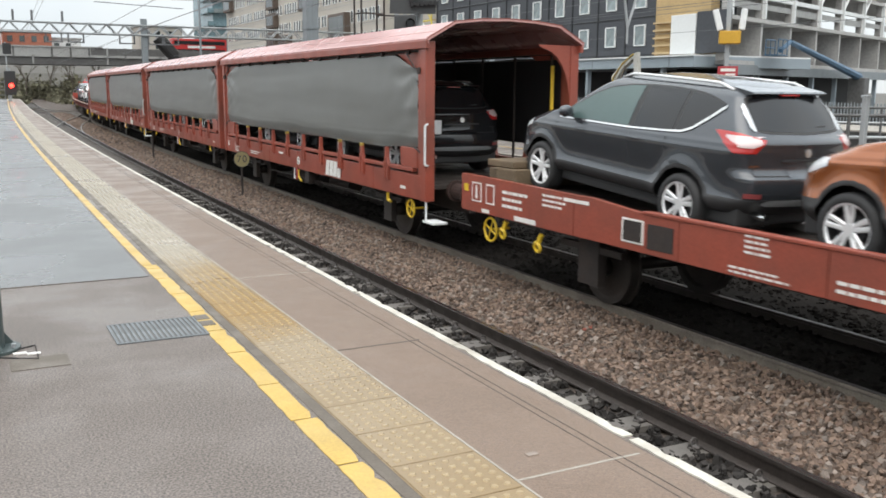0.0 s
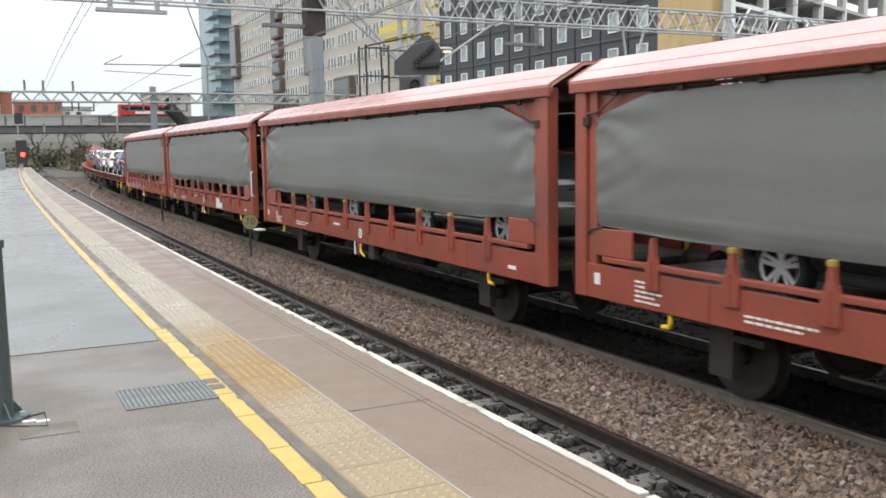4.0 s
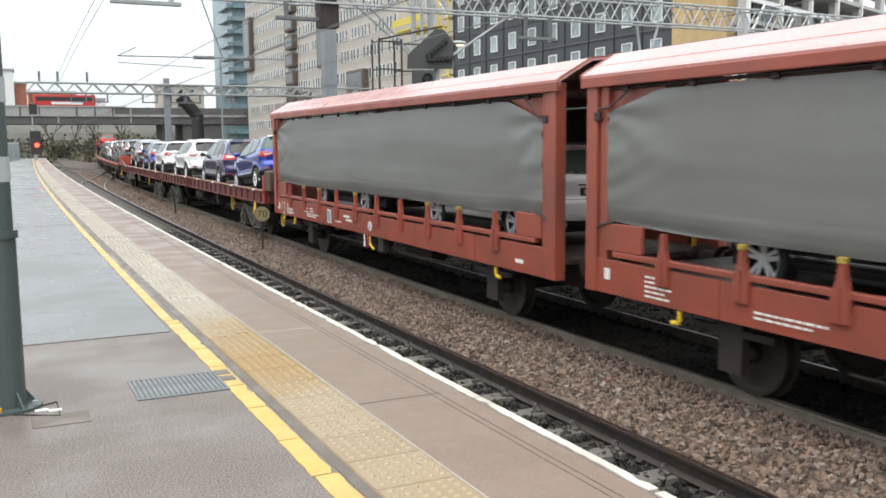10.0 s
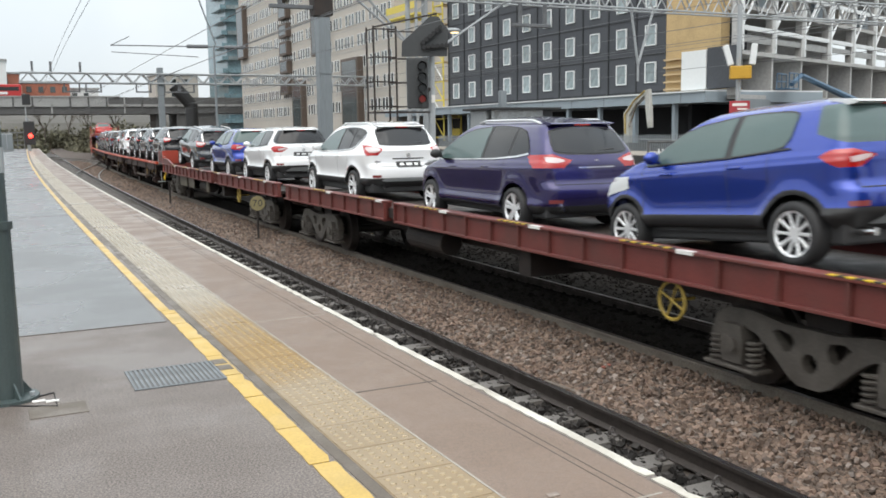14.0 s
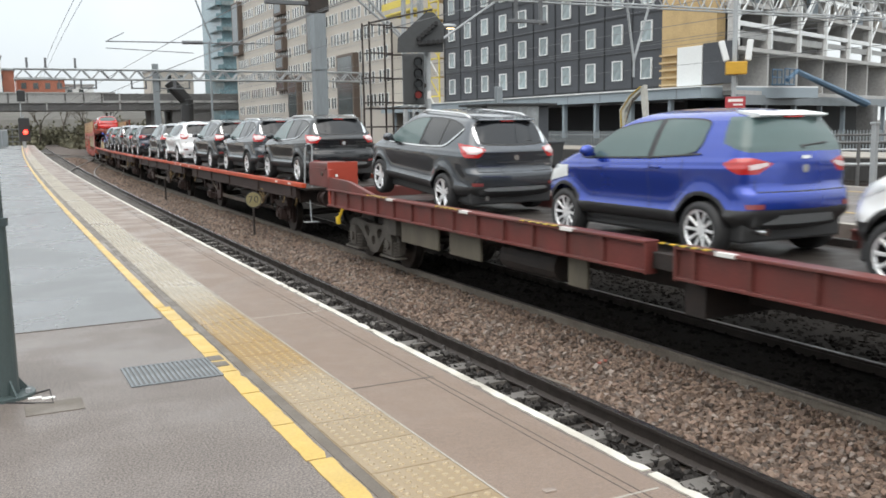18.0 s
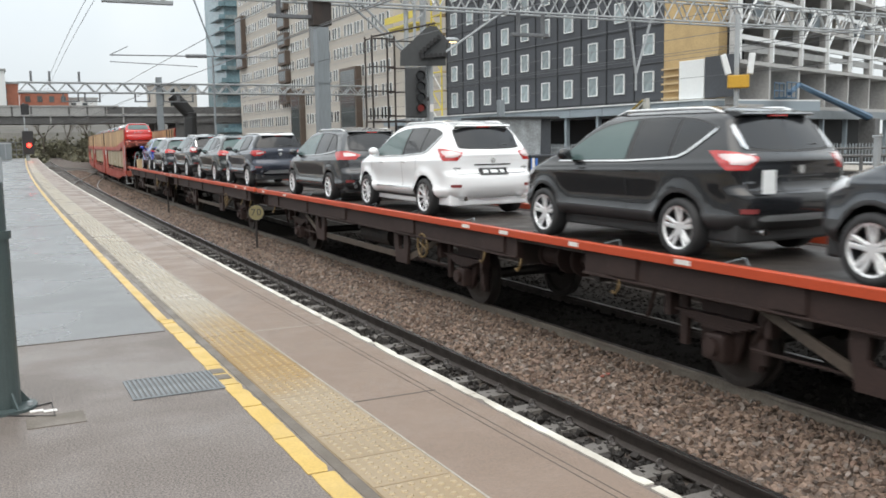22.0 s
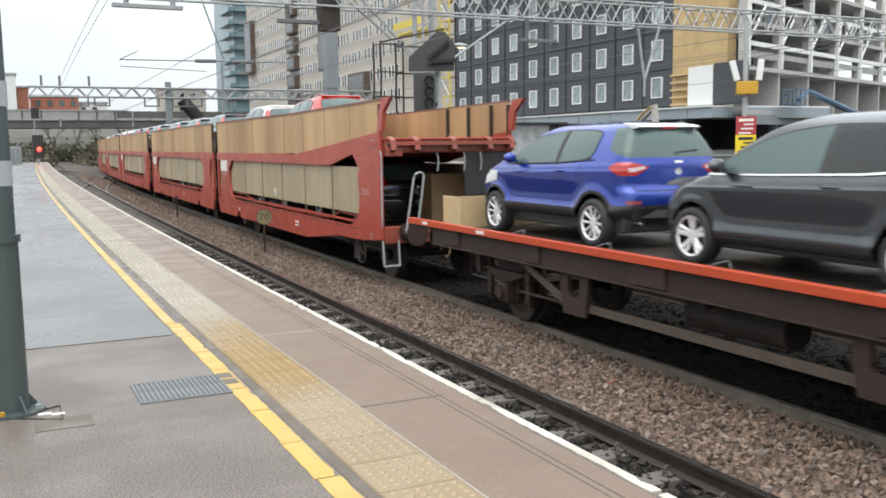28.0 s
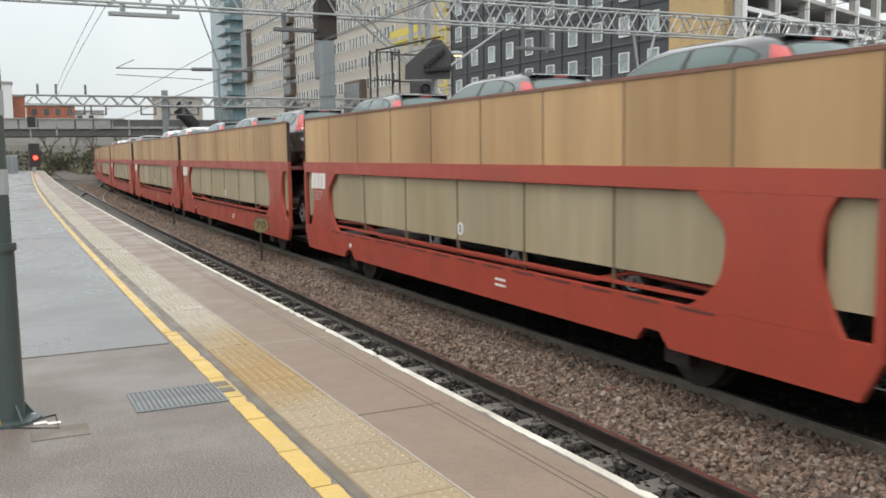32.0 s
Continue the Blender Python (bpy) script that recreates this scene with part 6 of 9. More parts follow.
# a baulk of timber on the end of the low wagon
pile = thing("timber_baulks", "rough brown timber baulks lying across the wagon end", "timber")
for i, (y0, y1, z0, z1, x0, x1) in enumerate(((-0.62, -0.1, 0, 0.24, -1.15, 0.9), (-0.08, 0.35, 0, 0.2, -1.0, 1.05), (-0.5, 0.2, 0.24, 0.34, -1.12, 0.7))):
    part("baulk", box(bmesh.new(), x0, x1, y0, y1, z0, z1, 0.02), "plank_wood", pile)
run_on(pile, 10.95, 0.402)


def bogie(w, y):
    """A cast bogie: arched side frames with openings, axle boxes between coil springs."""
    b = new("bogie")
    b.parent = w
    b.matrix_basis = pose(0, y, 0)
    half = [(1.22, -0.56), (1.25, -0.36), (1.18, -0.17), (1.02, -0.07), (0.7, -0.06), (0.3, -0.12)]
    under = [(0.12, -0.66), (0.23, -0.61), (0.52, -0.36), (0.64, -0.28), (0.92, -0.21), (1.06, -0.23), (1.13, -0.36), (1.12, -0.56)]
    outline = half + [(-p, q) for p, q in half[::-1]] + [(-p, q) for p, q in under[::-1]] + under
    hole = [(-0.44, -0.22), (-0.38, -0.18), (-0.22, -0.20), (-0.18, -0.27), (-0.22, -0.36), (-0.29, -0.38)]
    holes = [hole, [(-p, q) for p, q in hole], [(0.09 * math.cos(k * 0.5236), -0.43 + 0.09 * math.sin(k * 0.5236)) for k in range(12)]]
    for x in (-1, 1):
        part("side_frame", plate(bmesh.new(), outline, holes, "x", *sorted((x * 1.10, x * 0.98))), "bogie_grey", b, "grey-brown cast steel side frame")
        for yy in (-0.9, 0.9):
            pts = [(yy - 0.11, -0.22), (yy + 0.11, -0.22), (yy + 0.15, -0.36), (yy + 0.13, -0.60), (yy - 0.13, -0.60), (yy - 0.15, -0.36)]
            bm = slab(bmesh.new(), pts, "x", *sorted((x * 1.17, x * 0.93)))
            rod(bm, (x * 1.16, yy, -0.42), (x * 1.21, yy, -0.42), 0.085, 12)
            part("axle_box", bm, "bogie_grey", b)
            part("spring_seat", box(bmesh.new(), *sorted((x * 1.2, x * 0.96)), yy - 0.35, yy + 0.35, -0.665, -0.625, 0.012), "bogie_grey", b)
            for d in (-0.245, 0.245):
                pts = [(x * 1.09 + 0.075 * math.cos(k * 0.7854), yy + d + 0.075 * math.sin(k * 0.7854), -0.62 + 0.0068 * k) for k in range(41)]
                part("spring", tube(bmesh.new(), pts, 0.017, 5), "bogie_grey", b)
    part("bolster", box(bmesh.new(), -0.9, 0.9, -0.25, 0.25, -0.4, 0.1, 0.02), "underframe", b)
    return b


def flat_wagon(box_near, box_far, tank, gap):
    """An 18 m maroon bogie flat with ribbed side channels and hazard marks on the edge."""
    w = thing("flat_wagon", "dirty maroon bogie flat wagon with ribbed sides and grey bogies", "rail wagon", "maroon flat wagons")
    h = 9.0
    for x in (-1, 1):
        for y0, y1 in ((-h, gap - 0.22), (gap + 0.22, h)):
            part("side_channel", box(bmesh.new(), *sorted((x * 1.33, x * 1.24)), y0, y1, 0.14, 0.43, 0.008), "wagon_maroon", w)
            part("top_flange", box(bmesh.new(), *sorted((x * 1.39, x * 1.2)), y0, y1, 0.43, 0.465, 0.008), "wagon_maroon", w)
            part("bottom_flange", box(bmesh.new(), *sorted((x * 1.38, x * 1.22)), y0, y1, 0.11, 0.145, 0.006), "wagon_maroon", w)
            part("end_stiffener", box(bmesh.new(), *sorted((x * 1.385, x * 1.22)), *((y1 - 0.03, y1) if y1 < h else (y0, y0 + 0.03)), 0.1, 0.46, 0.004), "wagon_maroon", w)
        part("joint_bar", box(bmesh.new(), *sorted((x * 1.28, x * 1.18)), gap - 0.3, gap + 0.3, 0.16, 0.34, 0.01), "underframe", w)
        rib = mesh_of("rib", box(bmesh.new(), *sorted((x * 1.375, x * 1.32)), -0.02, 0.02, 0.145, 0.43), "wagon_maroon")
        for i in range(24):
            if abs(-h + 0.35 + i * 0.75 - gap) > 0.3:
                shared("rib", rib, w, pose(0, -h + 0.35 + i * 0.75, 0))
    for i, (y, l) in enumerate(((-7.4, 0.9), (-4.6, 0.9), (-1.8, 0.8), (0.9, 0.9), (3.5, 0.8), (6.3, 0.9))):
        m = new("hazard_strip")
        m.parent = w
        m.matrix_basis = pose(0, y, 0)
        for k in range(10):
            part("stripe", box(bmesh.new(), -1.393, -1.33, -l / 2 + k * l / 10, -l / 2 + (k + 1) * l / 10, 0.462, 0.472), "handbrake_yellow" if k % 2 else "black_paint", m)
        part("reflector", box(bmesh.new(), -1.396, -1.33, -l / 2 - 0.28, -l / 2 - 0.02, 0.43, 0.47), "lettering_white", m)
    part("deck", box(bmesh.new(), -1.24, 1.24, -h + 0.05, h - 0.05, 0.20, 0.25), "deck_dark", w)
    bm = bmesh.new()
    box(bm, -0.5, 0.5, -h + 0.3, h - 0.3, -0.2, 0.22)
    box(bm, -1.1, 1.1, -1.8, -1.5, -0.3, 0.2)
    rod(bm, (-0.9, 1.0, -0.15), (-0.9, 2.4, -0.15), 0.2, 14)
    part("underframe", bm, "underframe", w)
    if tank:
        for y0, y1 in ((2.75, 3.75), (4.15, 5.6), (0.1, 0.5)):
            part("apron_plate", box(bmesh.new(), -1.22, -1.18, y0, y1, -0.28, 0.1, 0.006), "tank_beige", w, "dirty beige side apron")
        part("equipment_box", box(bmesh.new(), -1.26, -0.9, 5.75, 6.3, -0.2, 0.1, 0.012), "bogie_grey", w)
    for y in (-6.55, 7.2):
        bogie(w, y)
        for a in (-0.9, 0.9):
            wheelset(w, y + a)
    buffers(w, -h, -1)
    buffers(w, h, 1)
    handwheel(w, -4.9 if not tank else -4.6, -0.1, "dull_yellow", x=-1.28, r=0.2)
    for y, sg, on in ((-h, -1, box_near), (h, 1, box_far)):
        if not on:
            continue
        if sg > 0:
            for x in (-1, 1):
                part("ramp_wedge", slab(bmesh.new(), [(h, 0.466), (h, 0.70), (h - 1.2, 0.66), (h - 2.5, 0.466)], "x", *sorted((x * 1.35, x * 1.27))), "wagon_maroon", w)
        part("headstock", box(bmesh.new(), -1.25, 1.25, *sorted((y + sg * 0.02, y + sg * 0.1)), 0.12, 0.46 if sg > 0 else 1.0, 0.01), "wagon_maroon", w)
        for x in (-1, 1):
            reach = 1.25 if sg > 0 else 0.62
            inner = 0.70 if sg > 0 else 0.95
            if x < 0 or sg < 0:
                part("end_box", box(bmesh.new(), *sorted((x * 1.33, x * inner)), *sorted((y + sg * 0.04, y + sg * reach)), 0.47, 0.98, 0.02), "wagon_maroon" if sg > 0 else "box_brown", w)
            if sg > 0:
                part("end_sheet", box(bmesh.new(), *sorted((x * 1.34, x * 0.68)), y - 0.0, y + 0.03, 0.46, 1.0, 0.006), "wagon_bright", w, "bright red end sheet")
                part("box_bolt", rod(bmesh.new(), (x * 1.33, y + 0.35, 0.75), (x * 1.36, y + 0.35, 0.75), 0.04, 10), "rust_pale", w)
                part("box_rail", box(bmesh.new(), *sorted((x * 1.345, x * 1.33)), y + 0.1, y + 0.9, 0.84, 0.87), "wagon_maroon", w)
            part("end_post", box(bmesh.new(), *sorted((x * 1.35, x * 1.25)), *sorted((y - sg * 0.12, y)), 0.1, 0.86, 0.01), "wagon_bright", w)
        mark(w, y - sg * 0.5, 0.75, 0.12, 0.05, x=-1.335, seed=4)
        bm = bmesh.new()
        rod(bm, (-1.36, y - sg * 0.9, 0.12), (-1.42, y - sg * 0.75, -0.12), 0.03, 6)
        box(bm, -1.45, -1.38, y - sg * 0.75 - 0.05, y - sg * 0.75 + 0.05, -0.2, -0.05, 0.01)
        part("lashing_eye", bm, "handbrake_yellow", w)
    return w


run_on(flat_wagon(True, False, False, 2.5), 77.0)
run_on(flat_wagon(False, True, True, -1.4), 95.7)


def striped_wagon(first):
    """A 13.8 m two-axle flat with an orange edge and trussed underframe."""
    w = thing("striped_wagon", "rusty two-axle flat wagon with a bright orange deck edge", "rail wagon", "orange-edged flat wagons")
    h = 6.98
    for x in (-1, 1):
        part("deck_edge", box(bmesh.new(), *sorted((x * 1.40, x * 1.30)), -h, h, 0.39, 0.485, 0.006), "stripe_orange", w, "bright orange deck edge")
        part("sole_bar", box(bmesh.new(), *sorted((x * 1.31, x * 1.2)), -6.2, 6.2, 0.12, 0.385, 0.008), "rust_brown", w)
        part("sole_flange", box(bmesh.new(), *sorted((x * 1.34, x * 1.2)), -6.2, 6.2, 0.10, 0.125, 0.004), "rust_brown", w)
        for y0, y1 in ((-5.9, -5.3), (-2.9, -2.2), (0.4, 1.0), (2.9, 3.3), (5.2, 5.7)):
            part("bracket", box(bmesh.new(), *sorted((x * 1.345, x * 1.3)), y0, y1, 0.14, 0.38, 0.01), "rust_brown", w)
        low, high = [(-3.7, 0.10), (-2.45, -0.36), (2.45, -0.36), (3.7, 0.10)], [(3.7, 0.19), (2.4, -0.26), (-2.4, -0.26), (-3.7, 0.19)]
        part("truss_bar", slab(bmesh.new(), low + high, "x", *sorted((x * 1.21, x * 1.18))), "rust_pale", w, "flat pale brown truss bar")
        for y in (-2.2, 2.2):
            pts = [(y - 0.30, 0.12), (y + 0.30, 0.12), (y + 0.30, -0.08), (y + 0.23, -0.42), (y - 0.23, -0.42), (y - 0.30, -0.08)]
            opening = [(y - 0.12, 0.06), (y + 0.12, 0.06), (y + 0.12, -0.14), (y + 0.07, -0.19), (y - 0.07, -0.19), (y - 0.12, -0.14)]
            part("truss_post", plate(bmesh.new(), pts, [opening], "x", *sorted((x * 1.27, x * 1.215))), "rust_brown", w)
        for y in (-4.2, 4.2):
            bm = slab(bmesh.new(), [(y - 0.42, 0.13), (y + 0.42, 0.13), (y + 0.16, -0.56), (y + 0.05, -0.62), (y - 0.05, -0.62), (y - 0.16, -0.56)], "x", *sorted((x * 1.0, x * 0.94)))
            part("axle_guard", bm, "rust_brown", w)
            bm = box(bmesh.new(), *sorted((x * 1.16, x * 0.98)), y - 0.13, y + 0.13, -0.56, -0.28, 0.03)
            rod(bm, (x * 1.16, y, -0.41), (x * 1.22, y, -0.41), 0.09, 12)
            part("axle_box", bm, "rust_brown", w)
            bm = bmesh.new()
            for k in range(5):
                box(bm, *sorted((x * 1.12, x * 1.02)), y - 0.62 + 0.1 * k, y + 0.62 - 0.1 * k, -0.13 - 0.028 * k, -0.105 - 0.028 * k)
            part("leaf_spring", bm, "rust_brown", w)
    part("deck", box(bmesh.new(), -1.29, 1.29, -h, h, 0.33, 0.375), "deck_dark", w)
    bm = bmesh.new()
    box(bm, -0.5, -0.38, -6.2, 6.2, -0.1, 0.33)
    box(bm, 0.38, 0.5, -6.2, 6.2, -0.1, 0.33)
    for y in (-6.1, -3.0, 0, 3.0, 6.1):
        box(bm, -1.2, 1.2, y - 0.05, y + 0.05, 0.0, 0.33)
    rod(bm, (-0.8, -0.9, -0.12), (-0.8, 0.5, -0.12), 0.19, 14)
    part("underframe", bm, "underframe", w)
    for y in (-4.2, 4.2):
        wheelset(w, y)
    buffers(w, -6.9 if first else -6.3, -1, 0.15)
    buffers(w, 6.3, 1, 0.15)
    handwheel(w, -3.2, -0.02, "lashing_dull", x=-1.32, r=0.19)
    for y, l in ((-6.0, 0.3), (-4.9, 0.3), (4.4, 0.3), (6.3, 0.25)):
        mark(w, y, 0.44, l * 0.75, 0.05, x=-1.402, seed=1)
    for i in range(7):
        y = -6.2 + i * 2.05
        bm = bmesh.new()
        rod(bm, (-0.95, y - 0.12, 0.39), (-0.8, y + 0.1, 0.47), 0.007, 5)
        rod(bm, (-0.95, y + 0.3, 0.39), (-0.8, y + 0.1, 0.47), 0.007, 5)
        part("chock", bm, "mast_grey", w)
    bm = bmesh.new()
    for y in (-5.1, -3.6, 3.4, 5.0):
        rod(bm, (-1.22, y, 0.12), (-1.05, y + 0.35, -0.30), 0.022, 6)
    rod(bm, (-1.15, -3.7, -0.30), (-1.15, 3.7, -0.34), 0.018, 6)
    for y in (-4.75, -3.65, 3.65, 4.75):
        box(bm, -1.06, -1.0, y - 0.05, y + 0.05, -0.5, 0.12)
    part("brake_rigging", bm, "rust_brown", w)
    for y in (-4.2, 4.2):
        for d in (-0.7, 0.7):
            part("spring_shackle", box(bmesh.new(), -1.16, -1.02, y + d - 0.045, y + d + 0.045, -0.2, 0.1, 0.012), "rust_brown", w)
        for d in (-0.34, 0.34):
            bm = slab(bmesh.new(), [(y + d - 0.09, -0.25), (y + d + 0.09, -0.25), (y + d + 0.06, -0.62), (y + d - 0.06, -0.62)], "x", -0.93, -0.85)
            part("brake_block", bm, "rust_brown", w)
    for y in (-6.35, -5.35, 5.5):
        part("lashing_eye", tube(bmesh.new(), [(-1.33, y, 0.12), (-1.35, y, 0.02), (-1.36, y + 0.05, -0.05), (-1.36, y + 0.10, -0.03)], 0.016, 6), "lashing_dull", w)
    if first:
        bm = box(bmesh.new(), -1.34, -1.02, -7.0, -6.8, -0.40, -0.375, 0.01)
        rod(bm, (-1.18, -6.9, -0.38), (-1.18, -6.84, 0.1), 0.016, 6)
        part("step", bm, "galvanised", w, "worn pale shunter's step")
        for x in (-1, 1):
            bm = tube(bmesh.new(), [(x * 1.27, -6.75, 0.38), (x * 1.24, -6.8, 1.25), (x * 1.22, -6.8, 1.33), (x * 1.16, -6.8, 1.36), (x * 1.10, -6.8, 1.33), (x * 1.08, -6.8, 1.25), (x * 1.10, -6.75, 0.38)], 0.02, 8)
            part("hand_rail", bm, "galvanised", w)
    return w


for i, s in enumerate((113.3, 127.25, 141.5, 155.45)):
    run_on(striped_wagon(i == 0), s)


def smooth(points, n=4):
    """The points with rounded corners between them."""
    return [tuple(p) for p in spline(points, n)]


def deck_wagon(near_end):
    """A 14.7 m double-deck car wagon: red side plates with long openings, buff panels inside and on the upper deck."""
    w = thing("double_deck_wagon", "red double-deck car wagon with buff side panels", "rail wagon", "double-deck car wagons")
    h = 7.35
    near = -h + (0.42 if near_end else -0.28)
    r = "wagon_bright"
    for x in (-1, 1):
        xs, xi = sorted((x * 1.38, x * 1.31)), sorted((x * 1.30, x * 1.275))
        lo = near + (1.1 if near_end else 1.75)
        hi = h - 1.65
        # skirt below the opening, stepped up over the end wheels
        pts = [(near, -0.02), (near + 0.9, -0.10), (near + 2.4, -0.13), (near + 4.6, -0.36), (h - 3.1, -0.36), (h - 2.95, -0.2), (h - 2.7, -0.2), (h - 2.55, -0.36), (h - 0.2, -0.36), (h, 0.0), (h, 0.13), (near, 0.13)]
        if not near_end:
            pts = [(near, 0.0), (near + 0.2, -0.36), (near + 2.55, -0.36), (near + 2.7, -0.2), (near + 2.95, -0.2), (near + 3.1, -0.36)] + pts[4:10] + [(h, 0.13), (near, 0.13)]
        part("skirt", slab(bmesh.new(), pts, "x", *xs), r, w)
        # band between the decks
        if near_end:
            pts = [(near + 0.0, 1.25), (near + 1.0, 1.25), (near + 1.15, 1.31), (near + 1.45, 1.54), (near + 2.9, 1.30), (h, 1.30), (h, 1.53), (near + 5.2, 1.53), (near + 0.0, 1.95)]
        else:
            pts = [(near, 1.30), (h, 1.30), (h, 1.53), (near, 1.53)]
        part("band", slab(bmesh.new(), pts, "x", *xs), r, w)
        # end plates with the rounded corners of the opening
        if near_end:
            pts = [(near, 0.132)] + smooth([(lo + 0.62, 0.132), (lo + 0.24, 0.24), (lo + 0.05, 0.45), (lo, 0.75), (lo + 0.06, 1.02), (lo + 0.02, 1.245)]) + [(near, 1.245)]
            part("end_plate", slab(bmesh.new(), pts, "x", *xs), r, w)
            pts = [(near - 0.55, 2.55), (near - 0.15, 2.55), (near + 0.02, 2.3), (near + 0.1, 1.955), (near - 0.12, 1.955), (near - 0.2, 2.3)]
            part("end_horn", slab(bmesh.new(), pts, "x", *xs), r, w)
        else:
            pts = smooth([(lo + 0.52, 0.132), (lo + 0.24, 0.30), (lo + 0.06, 0.50), (lo, 0.78), (lo + 0.01, 0.93)]) + [(lo + 0.06, 1.02), (lo + 0.40, 1.275), (lo + 0.45, 1.298)] + smooth([(near + 0.48, 1.298), (near + 0.60, 1.12), (near + 0.66, 0.8), (near + 0.60, 0.5), (near + 0.48, 0.26), (near + 0.40, 0.132)])
            part("end_plate", slab(bmesh.new(), pts, "x", *xs), r, w)
            part("end_post", box(bmesh.new(), *xs, near, near + 0.09, 0.132, 1.298), r, w)
            part("end_panel", box(bmesh.new(), *xi, near + 0.1, near + 0.62, 0.35, 1.29), "panel_pale", w)
        pts = smooth([(hi - 0.52, 0.132), (hi - 0.24, 0.30), (hi - 0.06, 0.50), (hi, 0.78), (hi - 0.01, 0.93)]) + [(hi - 0.06, 1.02), (hi - 0.40, 1.275), (hi - 0.45, 1.298)] + smooth([(h - 0.48, 1.298), (h - 0.60, 1.12), (h - 0.66, 0.8), (h - 0.60, 0.5), (h - 0.48, 0.26), (h - 0.40, 0.132)])
        part("end_plate", slab(bmesh.new(), pts, "x", *xs), r, w)
        part("end_post", box(bmesh.new(), *xs, h - 0.09, h, 0.132, 1.298), r, w)
        part("end_panel", box(bmesh.new(), *xi, h - 0.62, h - 0.1, 0.35, 1.29), "panel_pale", w)
        # lower panels and the rails below them
        n = 6
        for i in range(n):
            y0, y1 = lo - 0.1 + (hi - lo + 0.2) * i / n, lo - 0.1 + (hi - lo + 0.2) * (i + 1) / n - 0.025
            part("lower_panel", box(bmesh.new(), *xi, y0, y1, 0.37, 1.29, 0.006), "panel_pale", w)
            part("panel_rib", box(bmesh.new(), *sorted((x * 1.31, x * 1.27)), y1, y1 + 0.03, 0.14, 1.29), "panel_edge", w)
        part("guard_rail", box(bmesh.new(), *sorted((x * 1.33, x * 1.28)), lo, hi, 0.20, 0.24), r, w)
        bm = bmesh.new()
        pts = [(lo + 0.1, 0.3), (lo + 1.6, 0.34), (lo + 2.4, 0.16), (hi - 2.4, 0.16), (hi - 1.6, 0.34), (hi - 0.1, 0.3)]
        for a, b in zip(pts, pts[1:]):
            rod(bm, (x * 1.2, a[0], a[1]), (x * 1.2, b[0], b[1]), 0.03, 6)
        part("wheel_guide", bm, r, w)
        slot = mesh_of("skirt_slot", box(bmesh.new(), *sorted((x * 1.384, x * 1.36)), -0.28, 0.28, 0.085, 0.115), "wagon_maroon")
        if x < 0:
            for i in range(14):
                shared("skirt_slot", slot, w, pose(0, lo + 0.4 + i * (hi - lo - 0.8) / 13, 0))
        # upper deck sides
        n = 9
        y_lo = near + 0.05
        for i in range(n):
            y0, y1 = y_lo + (h - near - 0.1) * i / n, y_lo + (h - near - 0.1) * (i + 1) / n - 0.012
            if near_end:
                b0, b1 = (1.53 + 0.42 * max(0, 1 - (v - near) / 5.2) for v in (y0, y1))
                t0, t1 = (2.46 + 0.04 * max(0, 1 - (v - near) / 5.2) for v in (y0, y1))
            else:
                b0 = b1 = 1.53
                t0 = t1 = 2.46
            part("upper_panel", slab(bmesh.new(), [(y0, b0), (y1, b1), (y1, t1), (y0, t0)], "x", *sorted((x * 1.36, x * 1.33))), "panel_beige", w)
            if i:
                part("panel_joint", slab(bmesh.new(), [(y0 - 0.02, b0), (y0 + 0.008, b0), (y0 + 0.008, t0), (y0 - 0.02, t0)], "x", *sorted((x * 1.364, x * 1.335))), "panel_edge", w)
        part("upper_rail", slab(bmesh.new(), [(near + 0.03, 2.50 if near_end else 2.45), (near + 5.2, 2.45), (h - 0.03, 2.45), (h - 0.03, 2.49), (near + 5.2, 2.49), (near + 0.03, 2.54 if near_end else 2.49)], "x", *sorted((x * 1.375, x * 1.33))), "rail_rust", w)
        for y in (near + 0.05, h - 0.05):
            part("upper_post", box(bmesh.new(), *sorted((x * 1.372, x * 1.30)), y - 0.03, y + 0.03, 1.53, 2.45), "rust_brown", w)
    up = [(near + 0.05, 1.80), (near + 5.2, 1.40), (h - 0.05, 1.40), (h - 0.05, 1.34), (near + 5.2, 1.34), (near + 0.05, 1.74)] if near_end else [(near + 0.05, 1.40), (h - 0.05, 1.40), (h - 0.05, 1.34), (near + 0.05, 1.34)]
    part("upper_deck", slab(bmesh.new(), up, "x", -1.31, 1.31), "wagon_maroon", w)
    part("lower_deck", box(bmesh.new(), -1.3, 1.3, near + 0.3, h - 0.3, -0.1, -0.04), "deck_dark", w)
    bm = bmesh.new()
    box(bm, -0.6, 0.6, near + 0.5, h - 0.5, -0.3, -0.12)
    for y in (-4.9, 5.0):
        for x in (-1.05, 1.05):
            box(bm, x - 0.06, x + 0.06, y - 0.2, y + 0.2, -0.6, -0.1)
    part("underframe", bm, "underframe", w)
    for y in ((-6.0, 4.6) if near_end else (-4.9, 4.9)):
        wheelset(w, y)
    emblem(w, h - 1.0, 1.13, 0.33)
    mark(w, h - 1.0, 0.82, 0.55, 0.22, lines=4, seed=20)
    disc(w, -0.2 if not near_end else 0.6, 0.55, 0.1, x=-1.305)
    mark(w, -1.6, -0.1, 0.4, 0.16, x=-1.383, lines=2, seed=21)
    mark(w, h - 2.9, -0.1, 0.1, 0.08, x=-1.383, seed=22)
